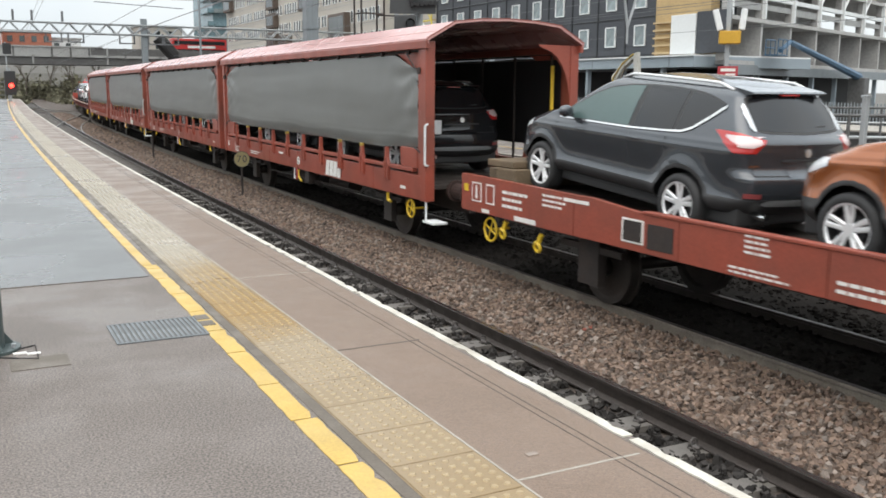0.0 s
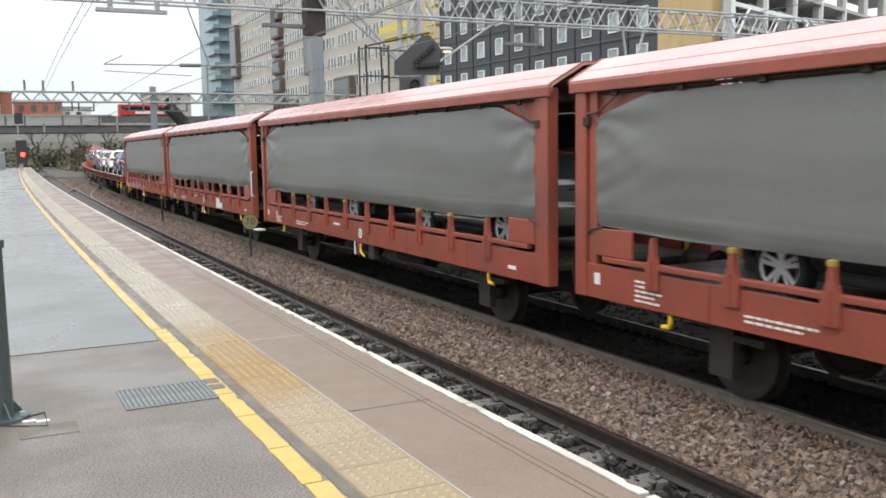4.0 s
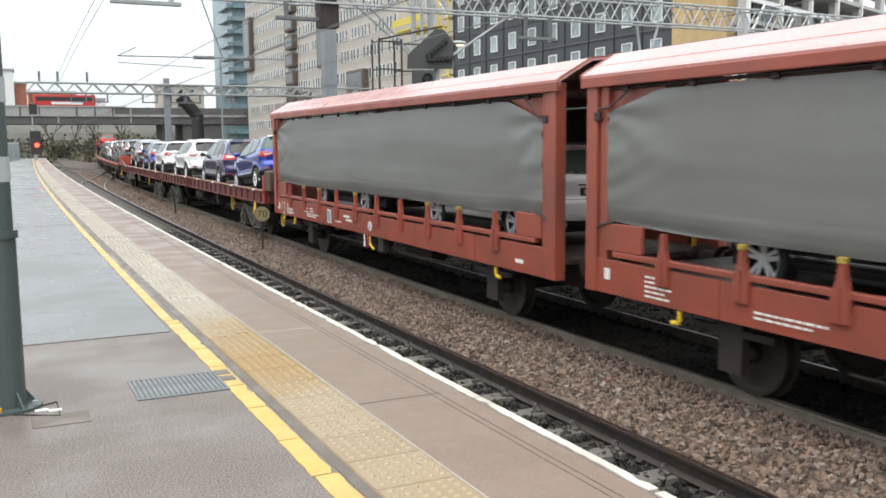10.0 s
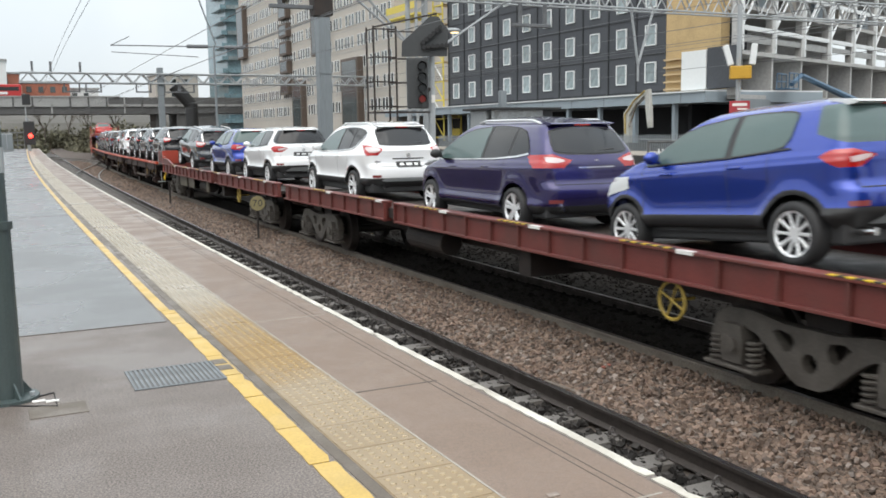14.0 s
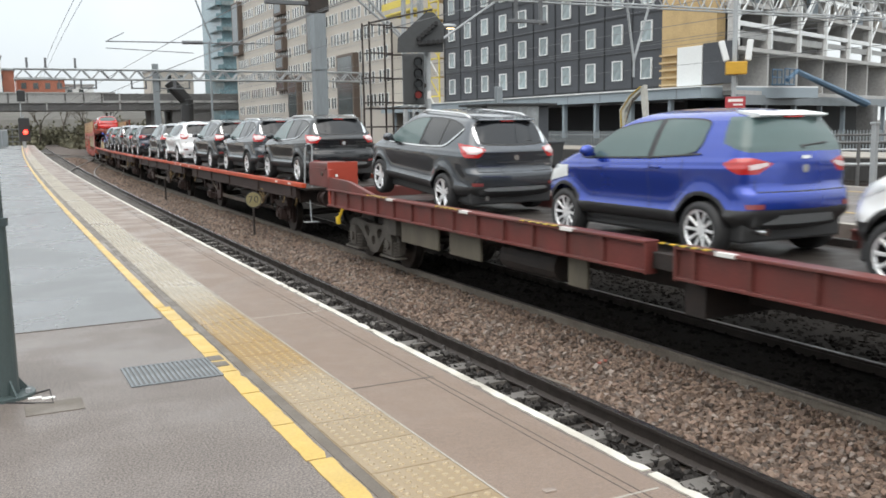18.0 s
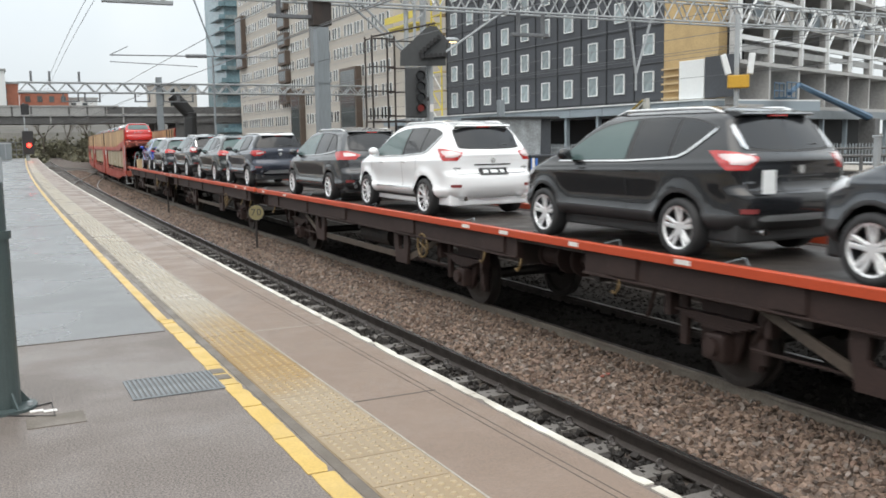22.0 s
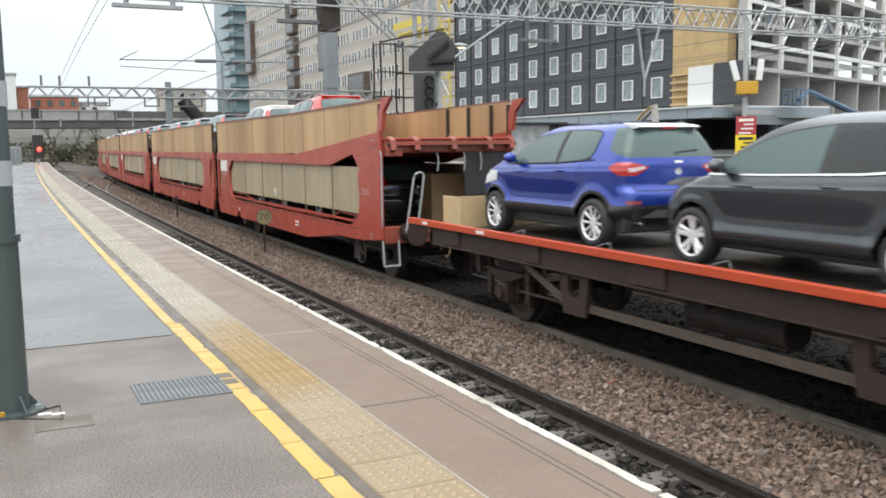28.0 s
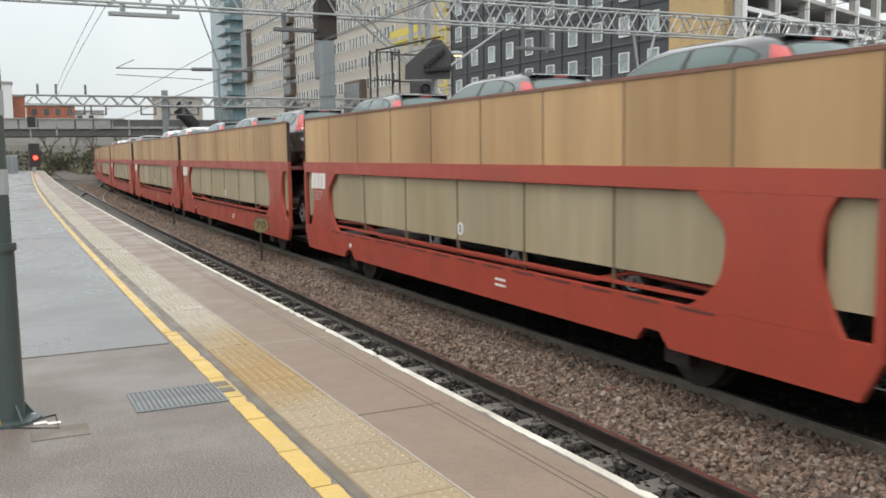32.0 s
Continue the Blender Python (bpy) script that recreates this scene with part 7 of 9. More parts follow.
    if near_end:
        buffers(w, near, -1, 0.1)
        handwheel(w, near + 1.25, -0.34, "underframe", r=0.24)
        mark(w, near + 0.35, 1.72, 0.36, 0.17, seed=23)
        mark(w, near + 0.35, 1.72, 0.26, 0.1, x=-1.380, material="wagon_bright", name="plate_field")
        mark(w, near + 0.8, 1.45, 0.62, 0.09, lines=2, seed=24)
        mark(w, near + 0.75, 0.83, 0.5, 0.13, lines=3, seed=25)
        mark(w, near + 0.5, 0.02, 0.16, 0.14, seed=26)
        # upper ramp hinge, end cross-member, ladder and grab rails
        part("ramp_beam", box(bmesh.new(), -1.3, 1.3, near - 0.14, near + 0.02, 1.56, 1.82, 0.03), "wagon_red", w)
        part("ramp_flange", box(bmesh.new(), -1.32, 1.32, near - 0.2, near + 0.02, 1.80, 1.835, 0.008), "wagon_bright", w)
        for x in (-1.22, -0.75, 0.0, 0.75, 1.22):
            part("hinge_lug", slab(bmesh.new(), [(near - 0.32, 1.62), (near - 0.12, 1.54), (near - 0.12, 1.86), (near - 0.28, 1.80)], "x", x - 0.05, x + 0.05), "wagon_red", w)
            part("hinge_pin", rod(bmesh.new(), (x - 0.09, near - 0.25, 1.71), (x + 0.09, near - 0.25, 1.71), 0.035, 8), "underframe", w)
        for x in (-0.3, 0.25, 0.6):
            part("hanging_chain", tube(bmesh.new(), [(x, near - 0.16, 1.56), (x + 0.02, near - 0.18, 1.4), (x, near - 0.17, 1.22)], 0.014, 5), "galvanised", w)
        part("headstock", box(bmesh.new(), -1.3, 1.3, near - 0.03, near + 0.12, -0.1, 0.22, 0.02), "wagon_red", w)
        part("ramp", slab(bmesh.new(), [(near - 0.12, 1.78), (near - 0.3, 1.76), (near - 0.3, 1.70), (near - 0.12, 1.68)], "x", -1.2, 1.2), "wagon_red", w)
        part("hanging_panel", box(bmesh.new(), 0.3, 1.27, near - 0.1, near - 0.06, 0.75, 1.62, 0.006), "black_paint", w)
        part("bracket", box(bmesh.new(), -1.3, -1.0, near - 0.2, near + 0.02, 1.5, 1.66, 0.02), "wagon_red", w)
        bm = bmesh.new()
        tube(bm, [(-1.36, near - 0.01, 0.22), (-1.37, near - 0.06, 0.3), (-1.37, near - 0.06, 1.5), (-1.36, near - 0.01, 1.6)], 0.016, 8)
        part("grab_rail", bm, "galvanised", w)
        bm = bmesh.new()
        pts = [(-0.98, near - 0.25, 0.1), (-0.84, near - 0.3, 1.1), (-0.80, near - 0.3, 1.18), (-0.72, near - 0.3, 1.21), (-0.65, near - 0.3, 1.18), (-0.64, near - 0.3, 1.1), (-0.76, near - 0.25, 0.1)]
        tube(bm, pts, 0.022, 8)
        part("grab_rail", bm, "galvanised", w)
        bm = bmesh.new()
        for x in (-1.36, -1.05):
            rod(bm, (x, near - 0.05, -0.03), (x, near - 0.1, -0.5), 0.02, 6)
        rod(bm, (-1.36, near - 0.1, -0.5), (-1.05, near - 0.1, -0.5), 0.02, 6)
        part("step", bm, "galvanised", w)
        for y in (near + 0.7, near + 1.7, near + 2.7):
            part("inner_post", box(bmesh.new(), 1.275, 1.328, y - 0.035, y + 0.035, 1.8, 2.47, 0.006), "underframe", w)
    return w


run_on(deck_wagon(True), 170.65)
first_plain = deck_wagon(False)
spots = [186.35, 202.6, 218.0, 233.6, 249.0, 264.6, 280.0, 295.6, 311.0]
run_on(first_plain, spots[0])
for s in spots[1:]:
    c = copy_thing(first_plain, pose(0, 0, 0))
    run_on(c, s)
    for o in c.children:
        if o.name.startswith("wheelset"):
            ROLLING.append((o, o.matrix_basis.translation.y))

# packing crate on the last flat
crate = thing("packing_board", "pale plywood packing boards standing across the wagon end", "board")
part("board", box(bmesh.new(), -1.0, 0.8, -0.03, 0.0, 0, 0.5, 0.004), "plywood", crate)
part("board_side", box(bmesh.new(), -1.0, -0.97, 0.0, 0.6, 0, 0.49, 0.004), "plywood", crate)
part("hand_hole", box(bmesh.new(), 0.05, 0.32, -0.034, -0.02, 0.42, 0.47), "dark_gap", crate)
behind = thing("packing_crate", "brown plywood crate on the lower deck of the wagon end", "crate")
part("front", box(bmesh.new(), -0.1, 0.72, -0.02, 0.0, 0, 1.17, 0.004), "plywood_brown", behind)
part("side", box(bmesh.new(), -0.1, -0.08, 0.0, 0.45, 0, 1.17, 0.004), "plywood_brown", behind)
part("top", box(bmesh.new(), -0.1, 0.72, -0.02, 0.45, 1.17, 1.185, 0.004), "plywood_brown", behind)
run_on(behind, 164.3, -0.04)
run_on(crate, 161.3, 0.376)

# ---- the cars on it: style, colour, wagon deck height, nose-up tilt, place along the train ----
LOAD = [
    ("suv", "grey", 0.29, 4.2, 8.80, dict(sticker=True), "dark grey metallic SUV with chrome window trim"),
    ("suv", "orange", 0.205, 0, 3.94, {}, "copper orange SUV on the low wagon"),
    ("compact_suv", "blue", 0.285, -4.2, 72.16, dict(film=True), "bright blue compact SUV with white film on its bonnet"),
    ("people_carrier", "purple", 0.255, 0, 77.40, {}, "dark purple small people carrier"),
    ("suv", "white", 0.255, 0, 83.90, dict(sticker=True), "white SUV with black lower trim"),
    ("compact_suv", "white", 0.255, 0, 90.68, {}, "white compact SUV with black lower trim"),
    ("compact_suv", "blue", 0.255, 0, 95.55, dict(film=True), "bright blue compact SUV with white film on its bonnet"),
    ("suv", "grey", 0.37, 3.6, 101.70, dict(sticker=True), "dark grey metallic SUV with chrome window trim"),
    ("suv", "black", 0.385, 0, 109.62, dict(sticker=True), "black SUV with chrome window trim"),
    ("suv", "grey", 0.385, 0, 114.58, dict(sticker=True), "dark grey metallic SUV with chrome window trim"),
    ("suv", "black", 0.385, 0, 119.70, {}, "black SUV with a white sheet on its tailgate"),
    ("suv", "white", 0.385, 0, 126.22, dict(sticker=True, plain=True, spokes=True), "all-white SUV with white sills and bumpers"),
    ("people_carrier", "dark", 0.385, 0, 131.31, dict(spokes=True), "dark grey people carrier with chrome window trim"),
    ("compact_suv", "navy", 0.385, 0, 138.7, dict(film=True), "slate blue compact SUV with white film on its bonnet"),
    ("low_carrier", "green", 0.385, 0, 143.28, dict(spokes=True), "dark grey-green people carrier with chrome window trim"),
    ("suv", "dark", 0.385, 0, 148.47, {}, "dark grey SUV on the orange-edged flat"),
    ("low_carrier", "grey", 0.385, 0, 154.66, {}, "grey people carrier with chrome window trim"),
    ("compact_suv", "blue", 0.385, 0, 159.12, dict(film=True), "bright blue compact SUV with white film on its bonnet"),
    # inside the covered wagons
    ("suv", "black", 0.22, 0, 16.2, {}, "black SUV inside a covered wagon"),
    ("suv", "dark", 0.22, 0, 21.6, {}, "dark SUV inside a covered wagon"),
    ("hatchback", "silver", 0.22, 0, 29.4, {}, "silver hatchback inside a covered wagon"),
    ("suv", "dark", 0.22, 0, 35.4, {}, "dark SUV inside a covered wagon"),
    ("suv", "black", 0.22, 0, 43.6, {}, "black SUV inside a covered wagon"),
    ("hatchback", "dark", 0.22, 0, 49.6, {}, "dark hatchback inside a covered wagon"),
    ("hatchback", "white", 0.22, 0, 57.0, {}, "white hatchback inside a covered wagon"),
    ("suv", "dark", 0.22, 0, 63.0, {}, "dark SUV inside a covered wagon"),
    # upper deck
    ("hatchback", "red", 1.42, -3.0, 171.2, {}, "red hatchback on the upper deck"),
    ("hatchback", "white", 1.45, 0, 176.0, {}, "white hatchback on the upper deck"),
    ("hatchback", "dark", 1.40, 0, 182.25, {}, "dark hatchback on the upper deck"),
    ("hatchback", "grey", 1.40, 0, 187.0, {}, "grey hatchback on the upper deck"),
    ("hatchback", "dark", 1.40, 0, 191.75, {}, "dark hatchback on the upper deck"),
    ("hatchback", "grey", 1.40, 0, 198.0, {}, "grey hatchback on the upper deck"),
    ("hatchback", "dark", 1.40, 0, 202.75, {}, "dark hatchback on the upper deck"),
    ("hatchback", "grey", 1.40, 0, 207.4, {}, "grey hatchback on the upper deck"),
    ("hatchback", "white", 1.40, 0, 214.0, {}, "white hatchback on the upper deck"),
    ("hatchback", "white", 1.40, 0, 219.0, {}, "white hatchback on the upper deck"),
    ("hatchback", "grey", 1.40, 0, 230.0, {}, "grey hatchback on the upper deck"),
    ("hatchback", "dark", 1.40, 0, 236.0, {}, "dark hatchback on the upper deck"),
    ("hatchback", "white", 1.40, 0, 246.0, {}, "white hatchback on the upper deck"),
    ("hatchback", "dark", 1.40, 0, 252.0, {}, "dark hatchback on the upper deck"),
    # lower deck
    ("hatchback", "dark", -0.04, 0, 167.6, {}, "dark hatchback on the lower deck"),
    ("hatchback", "dark", -0.04, 0, 173.2, {}, "dark hatchback on the lower deck"),
    ("hatchback", "silver", -0.04, 0, 181.2, {}, "silver hatchback on the lower deck"),
    ("hatchback", "dark", -0.04, 0, 186.6, {}, "dark hatchback on the lower deck"),
    ("hatchback", "silver", -0.04, 0, 196.9, {}, "silver hatchback on the lower deck"),
]
BUILT = {}
for style, paint, z, tilt, s, extra, label in LOAD:
    key = (style, paint, tuple(sorted(extra)))
    if key in BUILT:
        c = copy_thing(BUILT[key], pose(0, 0, 0))
        c["label"] = label
    else:
        c = BUILT[key] = car(style, paint, label, **extra)
    run_on(c, s, z, tilt)
    if "tailgate" in label:
        B = CAR_MESHES[style]["body_of"]
        part("paper_sheet", box(bmesh.new(), -0.62, -0.45, B.y_min + 0.005, B.y_min + 0.02, 0.72, 0.96), "frame_white", c, "white paper sheet")


def travelled(t):
    """How far the train has come at t seconds, in metres."""
    q = t / 10
    return 40.944409 * q + 1.978028 * q ** 2 + 1.794840 * q ** 3 - 0.344365 * q ** 4


def motions():
    for ob, s, z, tilt, shift in MOVERS:
        walk(ob, [(t, along(s - travelled(t), OFF_TRAIN + shift, z, True) @ pose(0, 0, 0, tilt)) for t in range(0, 33)])
    for w, y in ROLLING:
        rows = []
        for i in range(0, 321):
            t = i / 10
            rows.append((t, pose(0, y, RAIL_Z + 0.455, math.degrees(travelled(t) / 0.455))))
        walk(w, rows)
    walk(bus, [(t, pose(44.0 - 3.05 * t, 196, 7.1)) for t in range(0, 33, 4)])

# ---- the station round the train ----
post = thing("lamp_post", "dark green steel lamp post with two pale bands", "lamp post", at=(0.005, 6.46, 0))
bm = bmesh.new()
rod(bm, (0, 0, 0.02), (0, 0, 1.15), 0.105, 24, 0.1)
rod(bm, (0, 0, 1.15), (0, 0, 2.6), 0.09, 24, 0.085)
rod(bm, (0, 0, 2.6), (0, 0, 6.5), 0.065, 20, 0.05)
part("shaft", bm, "post_green", post, smooth=False)
part("collar", rod(bmesh.new(), (0, 0, 1.12), (0, 0, 1.17), 0.115, 24), "post_green", post)
for z in (1.48, 1.98):
    part("band", rod(bmesh.new(), (0, 0, z), (0, 0, z + 0.16), 0.093, 24), "post_band", post, "pale band")
for k in range(4):
    bm = slab(bmesh.new(), [(0.09, 0.0), (0.19, 0.0), (0.09, 0.14)], "y", -0.006, 0.006)
    bm.transform(pose(0, 0, 0, 0, 0, 90 * k + 28))
    part("gusset", bm, "post_green", post)
part("base_plate", rod(bmesh.new(), (0, 0, 0), (0, 0, 0.02), 0.2, 20), "post_green", post)
for k in range(4):
    a = k * 1.571 + 1.2
    part("bolt", rod(bmesh.new(), (0.165 * math.cos(a), 0.165 * math.sin(a), 0.02), (0.165 * math.cos(a), 0.165 * math.sin(a), 0.045), 0.018, 6), "box_yellow" if k == 2 else "galvanised", post)
cover = thing("inspection_cover", "dark sunken inspection cover in the platform", "manhole cover", at=(0.29, 6.03, 0))
part("lid", box(bmesh.new(), -0.17, 0.17, -0.13, 0.13, 0.0, 0.004, 0.001), "kerb_grey", cover)
part("lid_frame", ring(bmesh.new(), (-0.1, 0.25, 0.004), (0, 0, 1), 0.2, 0.006, 3, 4), "dark_gap", cover)
for x, y, a in ((-0.02, 0.22, 0.4), (-0.1, 0.26, 1.0)):
    part("scrap", box(bmesh.new(), x - 0.04, x + 0.04, y - 0.02, y + 0.02, 0.001, 0.008), "lettering_white", cover, "pale chip")
litter = thing("litter", "small white scrap of litter on the platform", "litter", at=(2.26, 3.42, 0.006))
part("scrap", box(bmesh.new(), -0.03, 0.03, -0.02, 0.02, 0, 0.002), "stone_pale", litter)

for x, y, a, l, m, lab in ((3.25, 8.15, 35, 0.16, "wagon_red", "crumpled red-brown scrap lying on the ballast"), (2.35, 7.6, -70, 0.3, "kerb_grey", "dark strip of rubber lying on the ballast"), (3.55, 11.4, 20, 0.2, "rust_pale", "rusty brown offcut lying on the ballast")):
    scrap = thing("ballast_scrap", lab, "litter", "scraps on the ballast", at=(edge(y) + x, y, BED_Z + 0.055))
    scrap.rotation_euler = (0.1, 0.12, radians(a))
    bm = bmesh.new()
    box(bm, -l, l * 0.1, -0.02, 0.02, 0, 0.012, 0.003)
    box(bm, l * 0.1, l, -0.03, 0.015, 0.004, 0.02, 0.003)
    part("strip", bm, m, scrap)

# speed board between the tracks
e70 = edge(22.5) + 3.02
board = thing("speed_board", "round yellowish speed board with black numbers on a thin post", "railway sign", at=(e70, 22.5, BED_Z))
turn = pose(0, 0, 0.97, 0, 0, -15)
part("post", rod(bmesh.new(), (0, 0.03, 0.0), (0, 0.03, 1.1), 0.03, 8), "underframe", board)
bm = bmesh.new()
bmesh.ops.create_cone(bm, cap_ends=True, segments=28, radius1=0.2, radius2=0.2, depth=0.02, matrix=turn @ Matrix.Rotation(math.pi / 2, 4, "X"))
disc70 = part("disc", bm, "sign_black", board)
bm = bmesh.new()
bmesh.ops.create_cone(bm, cap_ends=True, segments=28, radius1=0.185, radius2=0.185, depth=0.02, matrix=turn @ Matrix.Translation((0, -0.004, 0)) @ Matrix.Rotation(math.pi / 2, 4, "X"))
part("face", bm, "sign_yellow", board)
for x, c in ((-0.068, "7"), (0.068, "0")):
    text("number", c, 0.24, turn @ pose(x, -0.016, 0, 90, 0, 0), "sign_black", board)
stub = thing("marker_post", "thin dark marker post between the tracks", "post", at=(edge(36) + 3.0, 36, BED_Z))
part("stake", rod(bmesh.new(), (0, 0, 0), (0, 0, 0.9), 0.035, 8), "underframe", stub)

# island platform across the tracks
island = tagged(part("island_platform", strip(bmesh.new(), [(9.7, -1.2), (17.0, -1.2), (17.0, 0), (9.7, 0)], -15, 36, 3), "tarmac"), "wet grey tarmac island platform across the tracks", kind="structure")
for o, m, wd in ((9.78, "white_paint", 0.1), (11.3, "yellow_paint", 0.12), (15.5, "yellow_paint", 0.12), (16.92, "white_paint", 0.12)):
    part("painted_line", strip(bmesh.new(), bar(o - wd / 2, o + wd / 2, 0, 0.006), -15, 36), m, island)
far_platform = tagged(part("far_platform", strip(bmesh.new(), [(32.5, -1.2), (38, -1.2), (38, 0), (32.5, 0)], -15, 90, 5), "coping"), "far platform with a dark retaining edge", kind="structure")
part("edge_wall", strip(bmesh.new(), bar(32.42, 32.5, -1.1, -0.06), -15, 90, 5), "sooty_wall", far_platform)




sig = thing("junction_signal", "black four-aspect railway signal with a feathered route indicator above", "railway signal", at=(13.05, 27.9, 0))
face = pose(0, 0, 0, 0, 0, -22)
part("post", rod(bmesh.new(), (0.62, 0.25, 0), (0.62, 0.25, 4.9), 0.13, 14), "galvanised", sig)
part("post_label", box(bmesh.new(), 0.55, 0.69, 0.10, 0.118, 2.62, 2.88, 0.004), "lettering_white", sig)
part("head_bracket", box(bmesh.new(), 0.0, 0.62, 0.15, 0.3, 3.0, 3.12), "underframe", sig)
bm = box(bmesh.new(), -0.36, 0.36, 0, 0.14, 2.42, 4.1, 0.05)
bm.transform(face)
part("backboard", bm, "board_dark", sig)
for i, z in enumerate((3.82, 3.46, 3.10, 2.74)):
    bm = bmesh.new()
    n = 16
    rows = [[bm.verts.new((0.15 + r * math.cos(0.25 + 6.28 * 0.84 * k / n - 0.9), yy, z + r * math.sin(0.25 + 6.28 * 0.84 * k / n - 0.9))) for k in range(n + 1)] for r, yy in ((0.155, 0.0), (0.155, -0.26), (0.145, -0.26), (0.145, 0.0))]
    for a, b in zip(rows, rows[1:]):
        for k in range(n):
            bm.faces.new((a[k], a[k + 1], b[k + 1], b[k]))
    bm.transform(face)
    hood = part("hood", bm, "lamp_black", sig)
    bm = bmesh.new()
    bmesh.ops.create_cone(bm, cap_ends=True, segments=18, radius1=0.11, radius2=0.11, depth=0.02, matrix=face @ Matrix.Translation((0.15, -0.01, z)) @ Matrix.Rotation(math.pi / 2, 4, "X"))
    part("lens", bm, "signal_dim" if i == 3 else "glass_dark", sig)
bm = slab(bmesh.new(), [(-0.52, 4.14), (1.0, 4.14), (1.05, 5.0), (0.72, 5.42), (0.45, 5.45), (-0.5, 4.6)], "y", 0, 0.12)
bm.transform(face)
part("indicator_board", bm, "board_dark", sig)
for ang, cx, cz in ((40, 0.1, 4.5), (4, 0.1, 4.42)):
    for k in range(6):
        q = 0.12 + 0.15 * k
        p = Vector((cx + q * math.cos(radians(ang)), -0.02, cz + q * math.sin(radians(ang))))
        bm = bmesh.new()
        rod(bm, p + Vector((0, 0.06, 0)), p + Vector((0, -0.14, 0)), 0.075, 10)
        bm.transform(face)
        part("feather_lamp", bm, "lamp_black", sig)
bm = bmesh.new()
for x in (-1.5, -0.7):
    for yy in (0.15, 0.75):
        rod(bm, (x, yy, 0), (x, yy, 5.1), 0.035, 8)
for z in (0.9, 1.7, 2.5, 3.3, 4.1, 5.0):
    rod(bm, (-1.5, 0.15, z), (-0.7, 0.15, z), 0.025, 6)
    rod(bm, (-1.5, 0.75, z), (-1.5, 0.15, z), 0.025, 6)
    rod(bm, (-0.7, 0.75, z), (0.3, 0.6, z), 0.025, 6)
rod(bm, (-1.5, 0.15, 5.05), (0.9, 0.3, 5.6), 0.03, 6)
part("access_cage", bm, "underframe", sig, "dark tubular access ladder and cage")
part("platform_grid", box(bmesh.new(), -1.5, 0.5, 0.1, 0.8, 2.28, 2.33), "underframe", sig)
lampx = bmesh.new()
rod(lampx, (0.7, 0.3, 5.0), (1.3, 0.2, 5.05), 0.03, 6)
part("lamp_arm", lampx, "galvanised", sig)
bm = bmesh.new()
bmesh.ops.create_uvsphere(bm, u_segments=14, v_segments=8, radius=1, matrix=Matrix.Translation((1.45, 0.2, 5.06)) @ Matrix.Diagonal((0.3, 0.12, 0.08, 1)))
part("lamp_head", bm, "galvanised", sig, smooth=True)
part("lamp_glass", box(bmesh.new(), 1.38, 1.62, 0.14, 0.26, 4.965, 5.0, 0.01), "lamp_glow", sig, "glowing amber lamp")

far_sig = thing("platform_signal", "black railway signal showing a red light at the platform end", "railway signal", at=(4.45, 112.0, 0))
part("post", rod(bmesh.new(), (0, 0.2, -0.1), (0, 0.2, 3.6), 0.12, 10), "galvanised", far_sig)
part("backboard", box(bmesh.new(), -0.55, 0.6, 0, 0.2, 0.7, 3.3, 0.05), "black_paint", far_sig)
bm = bmesh.new()
bmesh.ops.create_uvsphere(bm, u_segments=16, v_segments=10, radius=0.24, matrix=Matrix.Translation((0.12, -0.08, 1.7)))
part("lens", bm, "signal_red", far_sig, "glowing red light")
part("indicator_box", box(bmesh.new(), -0.5, 0.35, 0, 0.3, 5.1, 6.3, 0.04), "black_paint", far_sig)
part("tall_post", rod(bmesh.new(), (-0.2, 0.3, 0), (-0.2, 0.3, 6.4), 0.07, 8), "galvanised", far_sig)
cabin = thing("equipment_cabinet", "grey trackside equipment cabinet at the platform end", "cabinet", at=(1.9, 118, 0))
part("case", box(bmesh.new(), -1.6, 1.0, 0, 0.9, 0, 2.0, 0.04), "galvanised", cabin)
for i in range(4):
    part("door", box(bmesh.new(), -1.55 + i * 0.64, -0.97 + i * 0.64, -0.03, 0, 0.1, 1.9, 0.01), "mast_grey", cabin)
rails = thing("platform_railing", "grey steel railing across the platform end", "railing", at=(0, 122, 0))
for i in range(12):
    part("post", rod(bmesh.new(), (-4 + i * 0.75, 0, 0), (-4 + i * 0.75, 0, 2.2), 0.05, 6), "wire", rails)
for z in (0.6, 1.2, 2.1):
    part("bar", rod(bmesh.new(), (-4, 0, z), (4.3, 0, z), 0.05, 6), "wire", rails)

# steel mast, lattice gantry, wires
mast = thing("catenary_mast", "grey steel box mast of the overhead line", "mast", at=(14.0, 40.0, 0))
part("column", box(bmesh.new(), -0.28, 0.28, -0.28, 0.28, -1.0, 7.1, 0.02), "mast_grey", mast)
part("foot", box(bmesh.new(), -0.5, 0.5, -0.5, 0.5, -1.15, -0.1, 0.03), "concrete", mast)
for z in (1.4, 4.3):
    part("clamp", box(bmesh.new(), -0.31, 0.31, -0.31, 0.31, z, z + 0.09), "mast_grey", mast)


